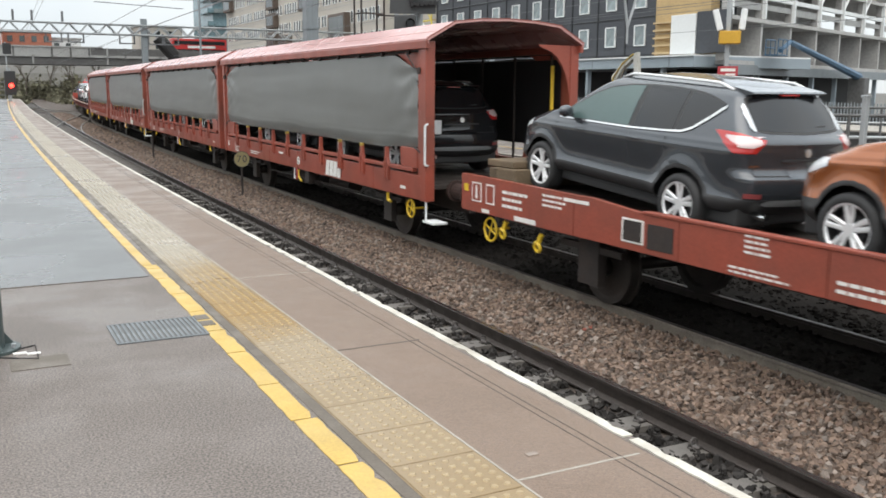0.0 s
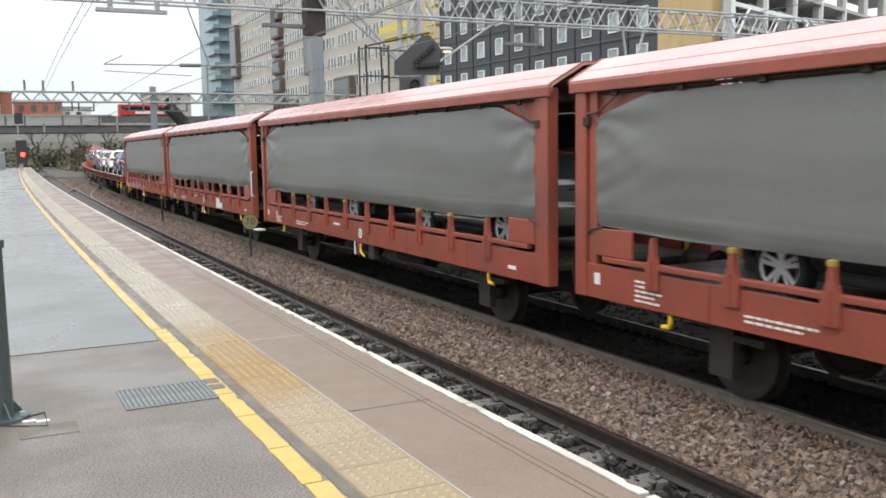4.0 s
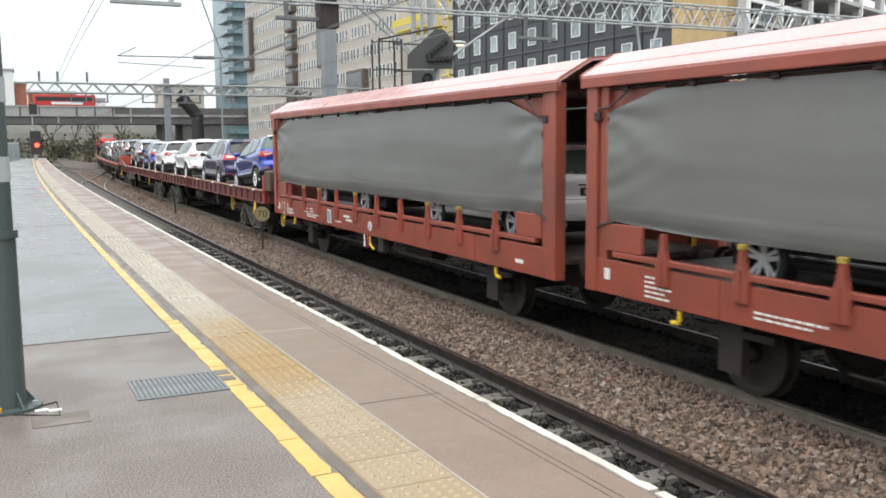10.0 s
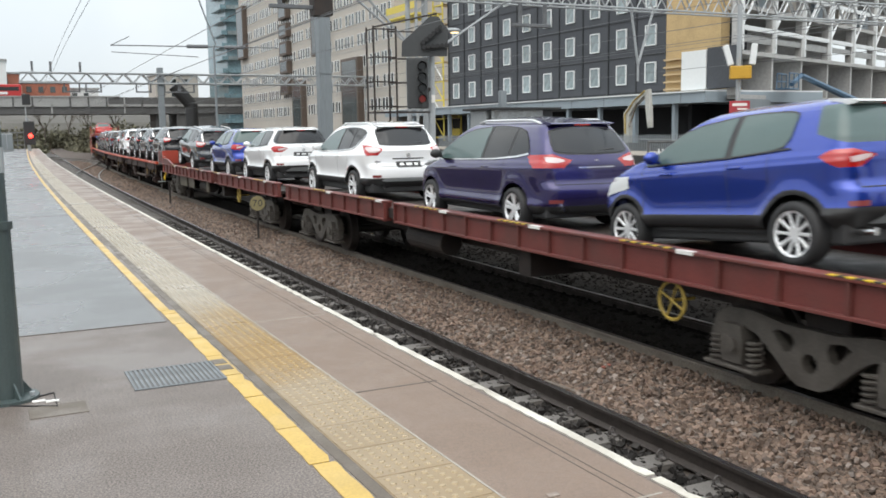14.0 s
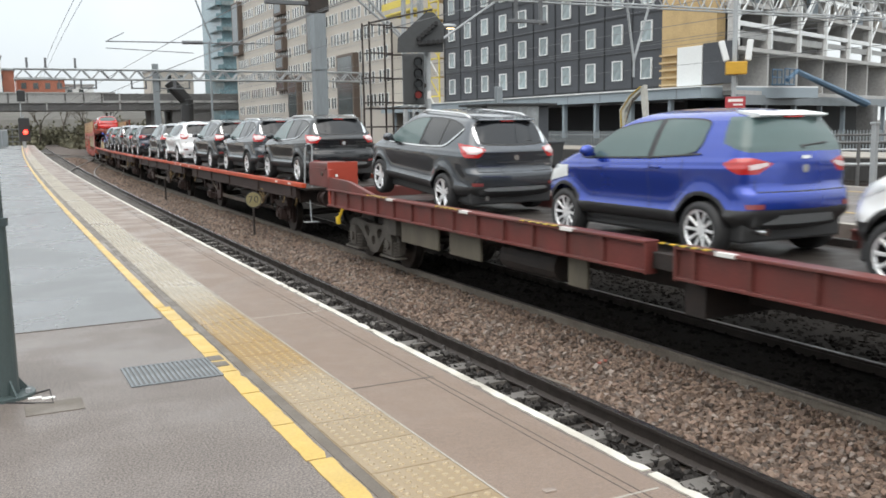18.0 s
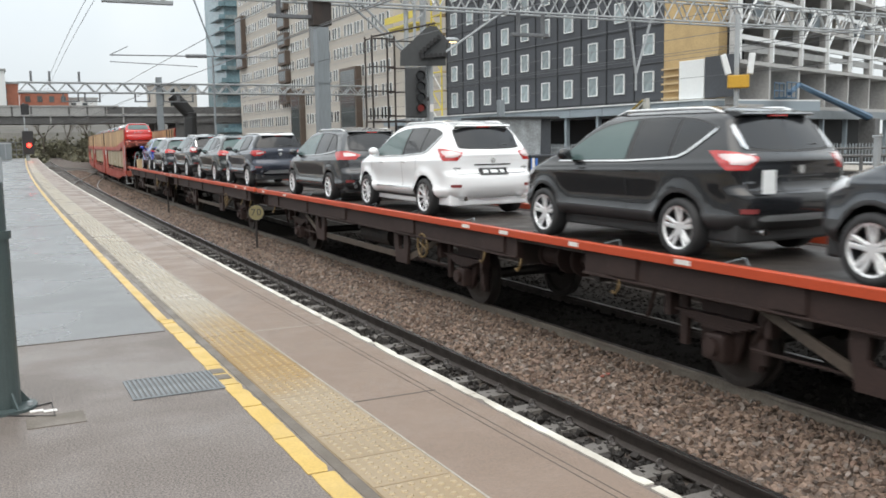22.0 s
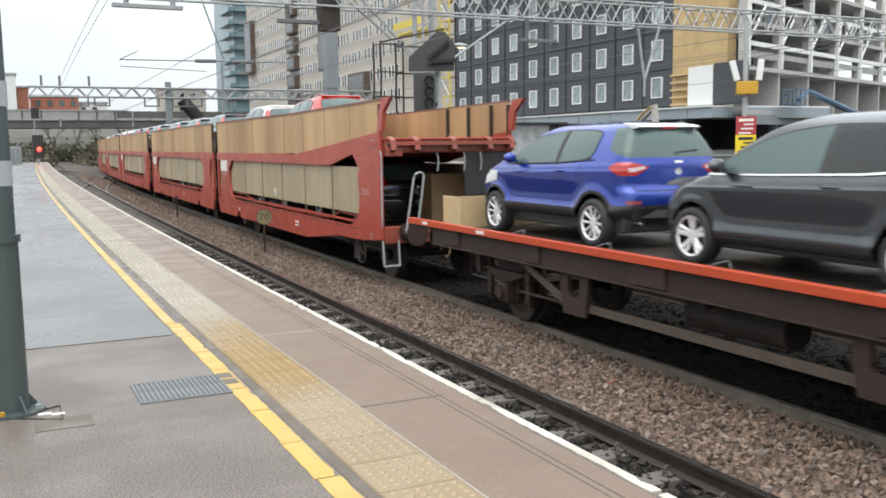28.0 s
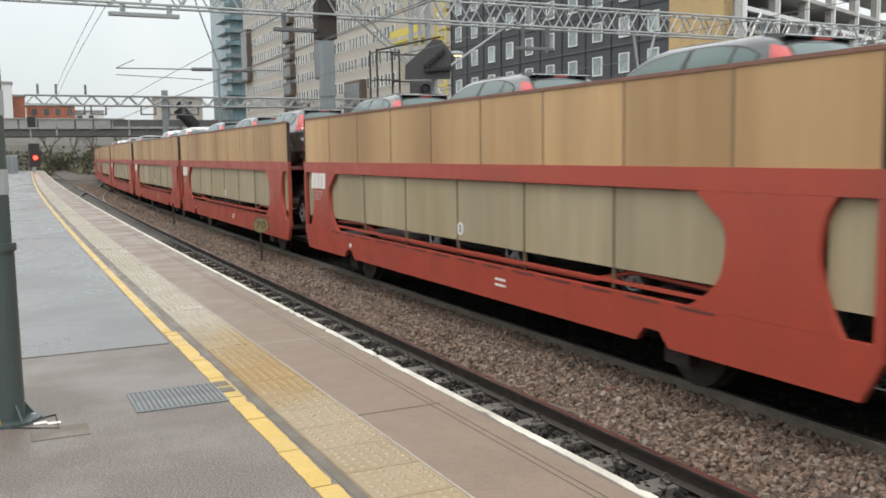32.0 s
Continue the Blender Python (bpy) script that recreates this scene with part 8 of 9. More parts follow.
def lattice(name, label, x0, x1, y, z0, z1, depth, posts, bay=1.1, r=0.045, material="galvanised"):
    g = thing(name, label, "gantry", at=(0, y, 0))
    for k, (dy, z) in enumerate(((-depth / 2, z0), (depth / 2, z0), (-depth / 2, z1), (depth / 2, z1))):
        part("chord", rod(bmesh.new(), (x0, dy, z), (x1, dy, z), r * 1.3, 6), material, g)
    n = int((x1 - x0) / bay)
    for i in range(n):
        a, b = x0 + (x1 - x0) * i / n, x0 + (x1 - x0) * (i + 1) / n
        bm = bmesh.new()
        for dy in (-depth / 2, depth / 2):
            rod(bm, (a, dy, z0), ((a + b) / 2, dy, z1), r, 5)
            rod(bm, ((a + b) / 2, dy, z1), (b, dy, z0), r, 5)
        rod(bm, (a, -depth / 2, z1), (b, depth / 2, z1), r * 0.8, 5)
        part("web_member", bm, material, g)
    for x in posts:
        bm = bmesh.new()
        for dx in (-0.22, 0.22):
            rod(bm, (x + dx, 0, -1.1), (x + dx, 0, z1), 0.06, 6)
        for i in range(int((z1 + 1) / 0.8)):
            rod(bm, (x - 0.22, 0, -1 + i * 0.8), (x + 0.22, 0, -0.6 + i * 0.8), 0.03, 5)
        part("gantry_leg", bm, material, g)
    return g


near_gantry = lattice("lattice_gantry", "grey lattice steel gantry of the overhead line", -6.0, 47.0, 32.5, 6.75, 7.65, 0.8, (15.4,), 1.1, 0.034)
bm = bmesh.new()
for dx in (-0.35, 0.35):
    rod(bm, (15.4 + dx, 0.5, -1), (15.4 + dx, 0.5, 10), 0.1, 8)
part("mast_tube", bm, "galvanised", near_gantry)
bm = bmesh.new()
rod(bm, (15.3, 0, 4.6), (12.2, 0, 7.0), 0.05, 6)
rod(bm, (15.3, 0, 4.6), (12.6, 0.4, 7.4), 0.05, 6)
rod(bm, (16.2, 0, 4.9), (19.5, 0, 7.0), 0.045, 6)
part("knee_brace", bm, "galvanised", near_gantry)
for x, w, z, m in ((4.95, 2.3, 6.45, "galvanised"), (10.4, 2.0, 6.2, "wire"), (20.4, 1.8, 5.9, "wire")):
    f = new("drop_frame")
    f.parent = near_gantry
    for dx in (-w * 0.3, w * 0.36):
        part("dropper", rod(bmesh.new(), (x + dx, 0, z), (x + dx, 0, 6.8), 0.09, 8), m, f)
    part("bottom_bar", box(bmesh.new(), x - w / 2, x + w / 2, -0.1, 0.1, z - 0.08, z + 0.06, 0.02), m, f)
bm = bmesh.new()
box(bm, 11.0, 11.7, -0.3, 0.3, 5.9, 7.3)
part("junction_box", bm, "underframe", near_gantry)
bm = bmesh.new()
rod(bm, (25.9, 0, 4.4), (25.5, 0, 6.75), 0.06, 6)
rod(bm, (25.9, 0, 4.4), (26.7, 0, 6.75), 0.06, 6)
rod(bm, (25.9, 0, 3.7), (25.9, 0, 4.4), 0.05, 6)
part("insulator_bracket", bm, "galvanised", near_gantry)
far_gantry = lattice("far_gantry", "pale lattice gantry across all the tracks", 3.8, 46, 112, 7.55, 8.65, 1.0, (18.9, 45), 2.0, 0.075)
for x in (9.2, 11.5, 17.0, 20.2, 22.0):
    bm = bmesh.new()
    box(bm, x - 0.9, x + 0.9, -0.1, 0.1, 6.5, 6.65)
    for dx in (-0.8, 0.8):
        box(bm, x + dx - 0.08, x + dx + 0.08, -0.08, 0.08, 6.6, 7.6)
    part("drop_frame", bm, "wire", far_gantry)
for x in (5.2, 7.1, 10.2):
    part("insulator", box(bmesh.new(), x - 0.12, x + 0.12, -0.1, 0.1, 8.6, 9.9), "wire", far_gantry)
part("mast_column", box(bmesh.new(), 18.6, 19.25, -0.3, 0.3, 2.0, 9.4), "mast_grey", far_gantry)
cant = thing("cantilever_span", "horizontal insulated cantilever arm of the overhead line", "cantilever", at=(0, 60, 0))
bm = rod(bmesh.new(), (7.3, 0, 7.15), (17.8, 0, 7.25), 0.036, 6)
rod(bm, (7.3, 0, 7.15), (8.4, 0, 7.7), 0.026, 6)
rod(bm, (7.3, 0, 6.75), (12.6, 0, 6.55), 0.024, 6)
part("arm", bm, "wire", cant)
for x in (11.9, 14.3):
    part("insulator", rod(bmesh.new(), (x, 0, 7.2), (x + 1.3, 0, 7.22), 0.12, 10), "wire", cant)
bm = rod(bmesh.new(), (13.6, 0, -1.1), (13.6, 0, 7.3), 0.07, 8)
part("mast", bm, "mast_grey", cant)
part("strut", rod(bmesh.new(), (13.75, 0, 7.3), (11.8, 0, 13.0), 0.05, 6), "mast_grey", cant)


def wire(off, z, y0=6, y1=300, r=0.010):
    w = thing("overhead_wire", "thin overhead line wire", "wire", "overhead wires")
    part("strand", strip(bmesh.new(), bar(off - r, off + r, z - r, z + r), y0, y1, 8), "wire", w)


for off, z in ((1.0, 7.9), (1.35, 7.9), (4.74, 4.55), (4.74, 5.7), (8.1, 4.6), (8.1, 5.9), (19.9, 5.2), (23.6, 5.2), (21.9, 6.3), (26.0, 5.4), (29.2, 4.6), (29.2, 5.6)):
    wire(off, z)

# ---- beyond: road bridge, bus, buildings ----
bridge = thing("road_bridge", "dark girder road bridge across the railway", "bridge", at=(0, 190, 0))
part("girder", box(bmesh.new(), -75, 70, -0.5, 9, 5.7, 7.1), "bridge_dark", bridge)
part("deck_edge", box(bmesh.new(), -75, 70, -0.8, -0.5, 7.1, 7.55), "bridge_pale", bridge)
part("parapet", box(bmesh.new(), -75, 22, -0.7, -0.5, 7.55, 8.9), "bridge_pale", bridge)
part("parapet", box(bmesh.new(), 22, 70, -0.66, -0.54, 7.55, 8.9), "bridge_dark", bridge)
part("parapet_rail", box(bmesh.new(), -75, 24, -0.85, -0.45, 8.9, 9.15), "bridge_pale", bridge)
for i in range(26):
    part("parapet_post", box(bmesh.new(), -28 + i * 3.3, -27.7 + i * 3.3, -0.8, -0.7, 5.8, 9.0), "bridge_pale" if i % 4 == 0 else "bridge_dark", bridge)
for x in (-3, 35):
    part("abutment", box(bmesh.new(), x - 3 if x < 0 else x, x if x < 0 else x + 8, 0, 9, -1.2, 5.7), "bridge_dark", bridge)
part("pier", box(bmesh.new(), 31, 33, 1, 8, -1.2, 5.7), "bridge_dark", bridge)
bus = thing("red_bus", "red double-deck bus crossing the bridge", "bus")
part("body", box(bmesh.new(), -5.6, 5.6, -1.25, 1.25, 0.35, 4.4, 0.12), "bus_red", bus)
for z in (1.5, 3.2):
    part("window_band", box(bmesh.new(), -5.2, 5.2, -1.265, -1.24, z, z + 0.75, 0.01), "glass_dark", bus)
part("advert", box(bmesh.new(), -2.5, 3.2, -1.268, -1.24, 2.5, 3.0, 0.01), "frame_white", bus)
for x in (-3.4, 3.2):
    part("wheel", rod(bmesh.new(), (x, -1.2, 0.5), (x, 1.2, 0.5), 0.5, 16), "rubber", bus)


def block(name, label, category, x0, x1, y0, y1, z0, z1, material, group=""):
    b = thing(name, label, category, group)
    part("wall", box(bmesh.new(), x0, x1, y0, y1, z0, z1), material, b)
    return b


def pane_mesh(w, h, frame, pane_mat, frame_mat, depth=0.12):
    """A window in a wall that looks towards -x: frame and pane as two meshes."""
    bm = bmesh.new()
    for y0, y1, z0, z1 in ((-w / 2 - frame, w / 2 + frame, h / 2, h / 2 + frame), (-w / 2 - frame, w / 2 + frame, -h / 2 - frame, -h / 2), (-w / 2 - frame, -w / 2, -h / 2, h / 2), (w / 2, w / 2 + frame, -h / 2, h / 2)):
        box(bm, -depth, 0.02, y0, y1, z0, z1, 0.015)
    f = mesh_of("window_frame", bm, frame_mat)
    p = mesh_of("pane", box(bmesh.new(), -depth * 0.4, 0.02, -w / 2, w / 2, -h / 2, h / 2), pane_mat)
    return f, p


def plain_window(w, h, frame, depth=0.08):
    """Frame and pane of a far window in one mesh."""
    f, p = pane_mesh(w, h, frame, "window_dark", "frame_white", depth)
    bm = bmesh.new()
    bm.from_mesh(f)
    n = len(bm.faces)
    bm.from_mesh(p)
    bm.faces.ensure_lookup_table()
    for q in bm.faces[n:]:
        q.material_index = 1
    me = bpy.data.meshes.new("window")
    bm.to_mesh(me)
    bm.free()
    me.materials.append(MATS["frame_white"])
    me.materials.append(MATS["window_dark"])
    return me


def put_window(b, meshes, m):
    w = new("window", meshes[0])
    w.parent = b
    w.matrix_basis = m
    shared("pane", meshes[1], w, pose(0, 0, 0))


FACE = 47.0
hotel = block("dark_block", "dark grey panelled hotel block with white-framed square windows", "building", FACE, FACE + 8, 55.4, 92.4, 4.2, 30, "cladding_dark")
wm = pane_mesh(1.14, 1.44, 0.085, "window_sky", "frame_white")
for r in range(8):
    for k in range(10):
        put_window(hotel, wm, pose(FACE - 0.02, 57.35 + 3.66 * k, 5.9 + 2.86 * r))
    part("floor_joint", box(bmesh.new(), FACE - 0.04, FACE + 0.01, 55.4, 92.4, 4.36 + 2.86 * r, 4.46 + 2.86 * r), "joint_void_black", hotel)
for k in range(11):
    part("panel_joint", box(bmesh.new(), FACE - 0.06, FACE + 0.01, 55.5 + 3.66 * k - 0.06, 55.5 + 3.66 * k + 0.06, 4.2, 30), "joint_void_black", hotel)
tower_scaffold = thing("yellow_scaffold", "yellow scaffold hoist tower between the two blocks", "scaffold")
for y in (92.8, 95.2):
    for x in (FACE - 0.4, FACE + 1.8):
        part("standard", rod(bmesh.new(), (x, y, -1.2), (x, y, 30), 0.1, 6), "scaffold_yellow", tower_scaffold)
for i in range(14):
    z = 0.8 + 2.1 * i
    part("ledger", rod(bmesh.new(), (FACE - 0.4, 92.8, z), (FACE - 0.4, 95.2, z), 0.09, 6), "scaffold_yellow", tower_scaffold)
    part("brace", rod(bmesh.new(), (FACE - 0.4, 92.8, z), (FACE - 0.4, 95.2, z + 2.1), 0.07, 6), "frame_white" if i % 2 else "scaffold_yellow", tower_scaffold)
    part("landing", box(bmesh.new(), FACE - 0.3, FACE + 1.7, 92.9, 95.1, z + 0.05, z + 0.13), "plywood", tower_scaffold)
    part("toe_board", box(bmesh.new(), FACE + 1.6, FACE + 1.65, 92.9, 95.1, z + 0.13, z + 1.0), "scaffold_yellow", tower_scaffold)
part("loading_deck", box(bmesh.new(), FACE - 2.0, FACE + 1.5, 96.5, 105, 14.9, 15.1), "scaffold_yellow", tower_scaffold)
part("deck_rail", box(bmesh.new(), FACE - 2.0, FACE - 1.9, 96.5, 105, 15.6, 16.4), "scaffold_yellow", tower_scaffold)
part("deck_support", rod(bmesh.new(), (FACE - 0.4, 95.2, 13.0), (FACE - 0.4, 99.5, 14.95), 0.1, 6), "scaffold_yellow", tower_scaffold)
flats = block("apartment_block", "tall beige apartment block with brown framed bays", "building", FACE, FACE + 16, 107, 184, -1.2, 44, "render_beige")
nw = plain_window(0.75, 1.5, 0.06)
rnd = random.Random(9)
for r in range(13):
    z = 5.2 + 2.98 * r
    for k in range(17):
        y = 109.3 + 4.45 * k
        for d in ((-1.35, -0.2, 1.15) if (k + r) % 2 else (-0.9, 0.55, 1.6)):
            shared("window", nw, flats, pose(FACE - 0.02, y + d, z))
    part("floor_line", box(bmesh.new(), FACE - 0.03, FACE + 0.01, 107, 184, z - 1.36, z - 1.28), "concrete", flats)
for y0, w, z0, z1 in ((131.0, 6.4, 13.2, 28.0), (150, 4.5, 8, 10.8), (150, 4.5, 11.5, 13.8), (150, 4.5, 14.5, 16.8), (150, 4.5, 17.5, 19.8), (150, 4.5, 20.5, 22.8), (150, 4.5, 23.5, 25.8), (143, 5, 1, 10.0), (118, 6.5, 1, 11.8), (178, 5, 16, 26)):
    bay = part("bay", box(bmesh.new(), FACE - 0.9, FACE, y0, y0 + w, z0, z1, 0.05), "brown_bay", flats, "brown framed bay")
    part("bay_pane", box(bmesh.new(), FACE - 0.93, FACE - 0.88, y0 + 0.5, y0 + w - 0.5, z0 + 0.4, z1 - 0.4), "window_dark", bay)
tower = block("glass_tower", "slim blue-grey glass tower with stacked balconies", "building", 52, 66, 216, 236, -1, 75, "tower_glass")
for i in range(26):
    part("balcony", box(bmesh.new(), 50.6, 52.4, 215, 225, 4 + 2.9 * i, 5.0 + 2.9 * i), "tower_glass", tower)
    part("balcony", box(bmesh.new(), 52, 66, 214.6, 216, 4 + 2.9 * i, 4.9 + 2.9 * i), "window_sky" if i % 2 else "tower_glass", tower)

# tan corner, white cabin, concrete frame under construction
tan = block("tan_corner", "tan sheathed end of the unfinished block", "building", FACE - 0.2, FACE + 0.6, 49.6, 55.38, 4.3, 30, "osb")
for i in range(5):
    part("batten", box(bmesh.new(), FACE - 0.5, FACE - 0.2, 52.9, 55.3, 4.4 + 0.55 * i, 4.52 + 0.55 * i), "plywood", tan)
hut = thing("white_door_panel", "white door panel and dark opening on the podium", "door", at=(FACE - 0.3, 0, 0))
part("white_leaf", box(bmesh.new(), -0.3, 0.0, 50.6, 53.2, 4.3, 7.1, 0.03), "frame_white", hut)
part("dark_opening", box(bmesh.new(), -0.3, 0.0, 47.4, 50.5, 4.3, 7.2, 0.03), "cladding_dark", hut)
frame_block = thing("concrete_frame", "bare concrete frame of a building under construction", "building", at=(46.2, 47.8, 0))
frame_block.rotation_euler = (0, 0, radians(21))
for z in (3.55, 6.6, 9.7, 12.9, 16.0):
    part("floor_slab", slab(bmesh.new(), [(0.9, -0.2), (46, -0.2), (46, 5), (4.0, 5)], "z", z, z + 0.28), "concrete", frame_block)
for i in range(8):
    s = 1.1 + 5.6 * i
    part("cross_wall", box(bmesh.new(), s - 0.15, s + 0.15, 0, 4.0 if i else 0.8, 3.84, 6.6), "concrete", frame_block)
    part("column", box(bmesh.new(), s - 0.25, s + 0.25, 0.0, 0.5, 6.9, 16), "concrete", frame_block)
    part("pillar", box(bmesh.new(), s - 0.17, s + 0.17, 0.0, 0.34, -1.2, 2.84), "fascia_blue", frame_block)
    part("bay_wall", box(bmesh.new(), s + 0.2 if i else 2.4, s + 5.4, 3.6 if i % 3 == 1 else 2.2, 4.0, 3.84, 6.6), "bridge_pale" if i % 3 == 1 else "concrete", frame_block)
    part("balustrade", box(bmesh.new(), s + 0.3, s + 5.4, 0.05, 0.2, 7.5 + 0.1 * (i % 2), 8.0), "bridge_pale", frame_block)
    part("steel_beam", box(bmesh.new(), s, s + 5.75, -0.1, 0.15, 8.3, 8.62), "frame_white", frame_block)
    part("upper_panel", box(bmesh.new(), s + 0.6, s + 3.2, 1.5, 1.8, 9.98, 12.2), "fascia_blue" if i % 2 else "render_beige", frame_block)
    bm = bmesh.new()
    box(bm, s - 0.12, s + 0.12, -0.25, 0.0, 6.9, 17)
    part("steel_post", bm, "frame_white", frame_block)
    part("steel_brace", rod(bmesh.new(), (s, -0.15, 8.62), (s + 2.6, -0.15, 11.2), 0.1, 5), "frame_white", frame_block)
    part("steel_beam", box(bmesh.new(), s, s + 5.75, -0.1, 0.15, 11.2, 11.5), "frame_white", frame_block)
part("edge_beam", box(bmesh.new(), 1.0, 46, -0.35, 0.1, 2.84, 3.54), "mast_grey", frame_block)
# near-black wall colour stands in for the shade deep in the frame
part("back_wall", box(bmesh.new(), 4.2, 46, 5.1, 5.4, -1.2, 6.6), "joint_void_black", frame_block)
part("core_wall", box(bmesh.new(), 12, 30, 4.4, 4.7, 6.9, 13), "concrete", frame_block)
podium = thing("podium", "long pale blue-grey canopy fascia over a dark ground floor", "building")
part("fascia", box(bmesh.new(), FACE - 1.6, FACE + 10, 49.5, 107, 3.35, 4.1), "fascia_blue", podium)
part("fascia_cap", box(bmesh.new(), FACE - 1.75, FACE + 10, 49.5, 107, 4.1, 4.2), "frame_white", podium)
for i in range(12):
    part("fascia_joint", box(bmesh.new(), FACE - 1.62, FACE - 1.6, 52 + 4.6 * i, 52.1 + 4.6 * i, 3.35, 4.1), "mast_grey", podium)
    part("pillar", box(bmesh.new(), FACE - 1.3, FACE - 0.95, 53 + 4.6 * i, 53.32 + 4.6 * i, -1.2, 3.35), "fascia_blue", podium)
# back of the ground floor, near-black to paint the shade under the canopy
part("shopfront", box(bmesh.new(), FACE + 4.0, FACE + 4.2, 49.6, 107, -1.2, 3.3), "joint_void_black", podium)
fence = thing("palisade_fence", "grey palisade fence along the far platform", "fence")
pale = mesh_of("pale", slab(bmesh.new(), [(-0.035, -1.1), (0.035, -1.1), (0.035, 1.05), (0, 1.15), (-0.035, 1.05)], "x", -0.015, 0.015), "mast_grey")
for i in range(300):
    shared("pale", pale, fence, pose(41.5, 24 + 0.2 * i, 0))
for z in (-0.6, 0.8):
    part("fence_rail", box(bmesh.new(), 41.52, 41.57, 20, 84, z, z + 0.06), "galvanised", fence)
hoard = thing("site_hoarding", "dark site hoarding behind the far tracks", "hoarding")
for i in range(24):
    part("board", box(bmesh.new(), 42.2, 42.26, 18 + 3.0 * i, 20.97 + 3.0 * i, -1.2, 0.55), "sooty_wall" if i % 3 else "bridge_dark", hoard)
lift = thing("boom_lift", "dull blue telescopic boom lift at the building site", "boom lift", at=(46.74, 46.4, 0))
lift.rotation_euler = (0, 0, radians(21))
part("boom", rod(bmesh.new(), (8.4, 0, 5.3), (24.5, 0, 3.0), 0.2, 8, 0.36), "lift_blue", lift)
part("jib", rod(bmesh.new(), (8.4, 0, 5.3), (6.6, 0, 4.6), 0.16, 8), "lift_blue", lift)
part("basket_floor", box(bmesh.new(), 5.0, 6.8, -0.5, 0.5, 4.2, 4.3, 0.02), "lift_blue", lift)
for x, y in ((5.05, -0.45), (6.75, -0.45), (5.05, 0.45), (6.75, 0.45), (5.9, -0.45), (5.9, 0.45)):
    part("basket_post", rod(bmesh.new(), (x, y, 4.3), (x, y, 5.35), 0.045, 6), "lift_blue", lift)
for z in (4.8, 5.35):
    for y in (-0.45, 0.45):
        part("basket_rail", rod(bmesh.new(), (5.05, y, z), (6.75, y, z), 0.045, 6), "lift_blue", lift)
part("turret", box(bmesh.new(), 24, 25.4, -0.7, 0.7, -1.2, 2.9, 0.1), "bridge_dark", lift)
digger = thing("excavator_arm", "pale jointed excavator arm above the podium", "excavator", at=(43.5, 0, 0))
part("dipper", slab(bmesh.new(), [(53.2, 4.40), (53.62, 4.2), (53.45, 2.9), (53.2, 1.60), (52.9, 1.66), (53.0, 3.0)], "x", -0.15, 0.15), "digger_grey", digger)
part("boom", slab(bmesh.new(), [(53.2, 4.42), (53.5, 4.02), (54.6, 3.35), (55.42, 2.55), (55.3, 0.3), (55.85, 0.3), (56.0, 2.72), (54.85, 3.72)], "x", -0.18, 0.18), "digger_grey", digger)
part("ram", rod(bmesh.new(), (-0.24, 55.2, 1.7), (-0.24, 54.3, 3.5), 0.07, 8), "chrome", digger, "bright hydraulic ram")
part("hose", tube(bmesh.new(), [(-0.22, 55.7, 1.2), (-0.24, 55.75, 2.6), (-0.24, 54.7, 3.62), (-0.22, 53.5, 4.3)], 0.06, 6), "dull_yellow", digger, "yellow hydraulic hose")
part("body", box(bmesh.new(), -1.2, 1.2, 55.67 - 2.2, 55.67 + 1.2, -1.2, 0.5, 0.15), "bridge_dark", digger)

# signs, lights and railings on the island platform
notice = thing("warning_notice", "stacked red, yellow and blue warning notices on a grey post", "sign", at=(16.6, 16.9, 0))
q = pose(0, 0, 0, 0, 0, -40)
part("post", rod(bmesh.new(), (0.0, 0.06, 0), (0.0, 0.06, 4.6), 0.06, 10), "galvanised", notice)
for z0, z1, m, marks in ((1.86, 2.3, "sign_red", "lettering_white"), (1.33, 1.85, "sign_amber", "black_paint"), (0.82, 1.32, "sign_blue", "lettering_white")):
    bm = box(bmesh.new(), -0.24, 0.24, -0.02, 0.0, z0, z1, 0.004)
    bm.transform(q)
    plate = part("plate", bm, m, notice)
    for k, (a, b, h) in enumerate(((-0.17, 0.18, 0.07), (-0.05, 0.18, 0.04), (-0.12, 0.17, 0.04), (-0.17, 0.12, 0.04))):
        zz = z1 - 0.09 - k * 0.105
        bm = box(bmesh.new(), a, b, -0.024, -0.019, zz - h / 2, zz + h / 2)
        bm.transform(q)
        part("print_line", bm, marks, plate)
bm = box(bmesh.new(), -0.25, 0.25, -0.16, 0.16, 2.83, 3.14, 0.02)
bm.transform(q)
part("yellow_box", bm, "box_yellow", notice, "yellow control box")
for x, a in ((-0.24, -16), (0.27, 6)):
    bm = box(bmesh.new(), -0.07, 0.07, -0.12, 0.12, 3.16, 3.66, 0.02)
    bm.transform(q @ pose(x, 0, 3.2, 0, a, 0) @ pose(0, 0, -3.2))
    part("loudspeaker", bm, "frame_white", notice, "white column loudspeaker")
railing = thing("white_railing", "white painted steel palisade gate at the end of the platform", "railing", at=(11.05, 13.23, 0))
railing.rotation_euler = (0, 0, radians(-33))
for i in range(8):
    part("bar", box(bmesh.new(), 0.072 * i - 0.014, 0.072 * i + 0.014, -0.014, 0.014, 0, 1.3), "frame_white", railing)
for z in (0.1, 0.6, 1.18):
    part("rail", box(bmesh.new(), -0.04, 0.55, 0.015, 0.045, z, z + 0.045), "frame_white", railing)
crossing = thing("crossing_sign", "white sign with a red ring above a small number plate", "sign", at=(11.38, 12.76, 0))
crossing.rotation_euler = (0, 0, radians(-41))
part("post", box(bmesh.new(), -0.045, 0.045, 0.0, 0.08, 0, 1.33, 0.008), "galvanised", crossing)
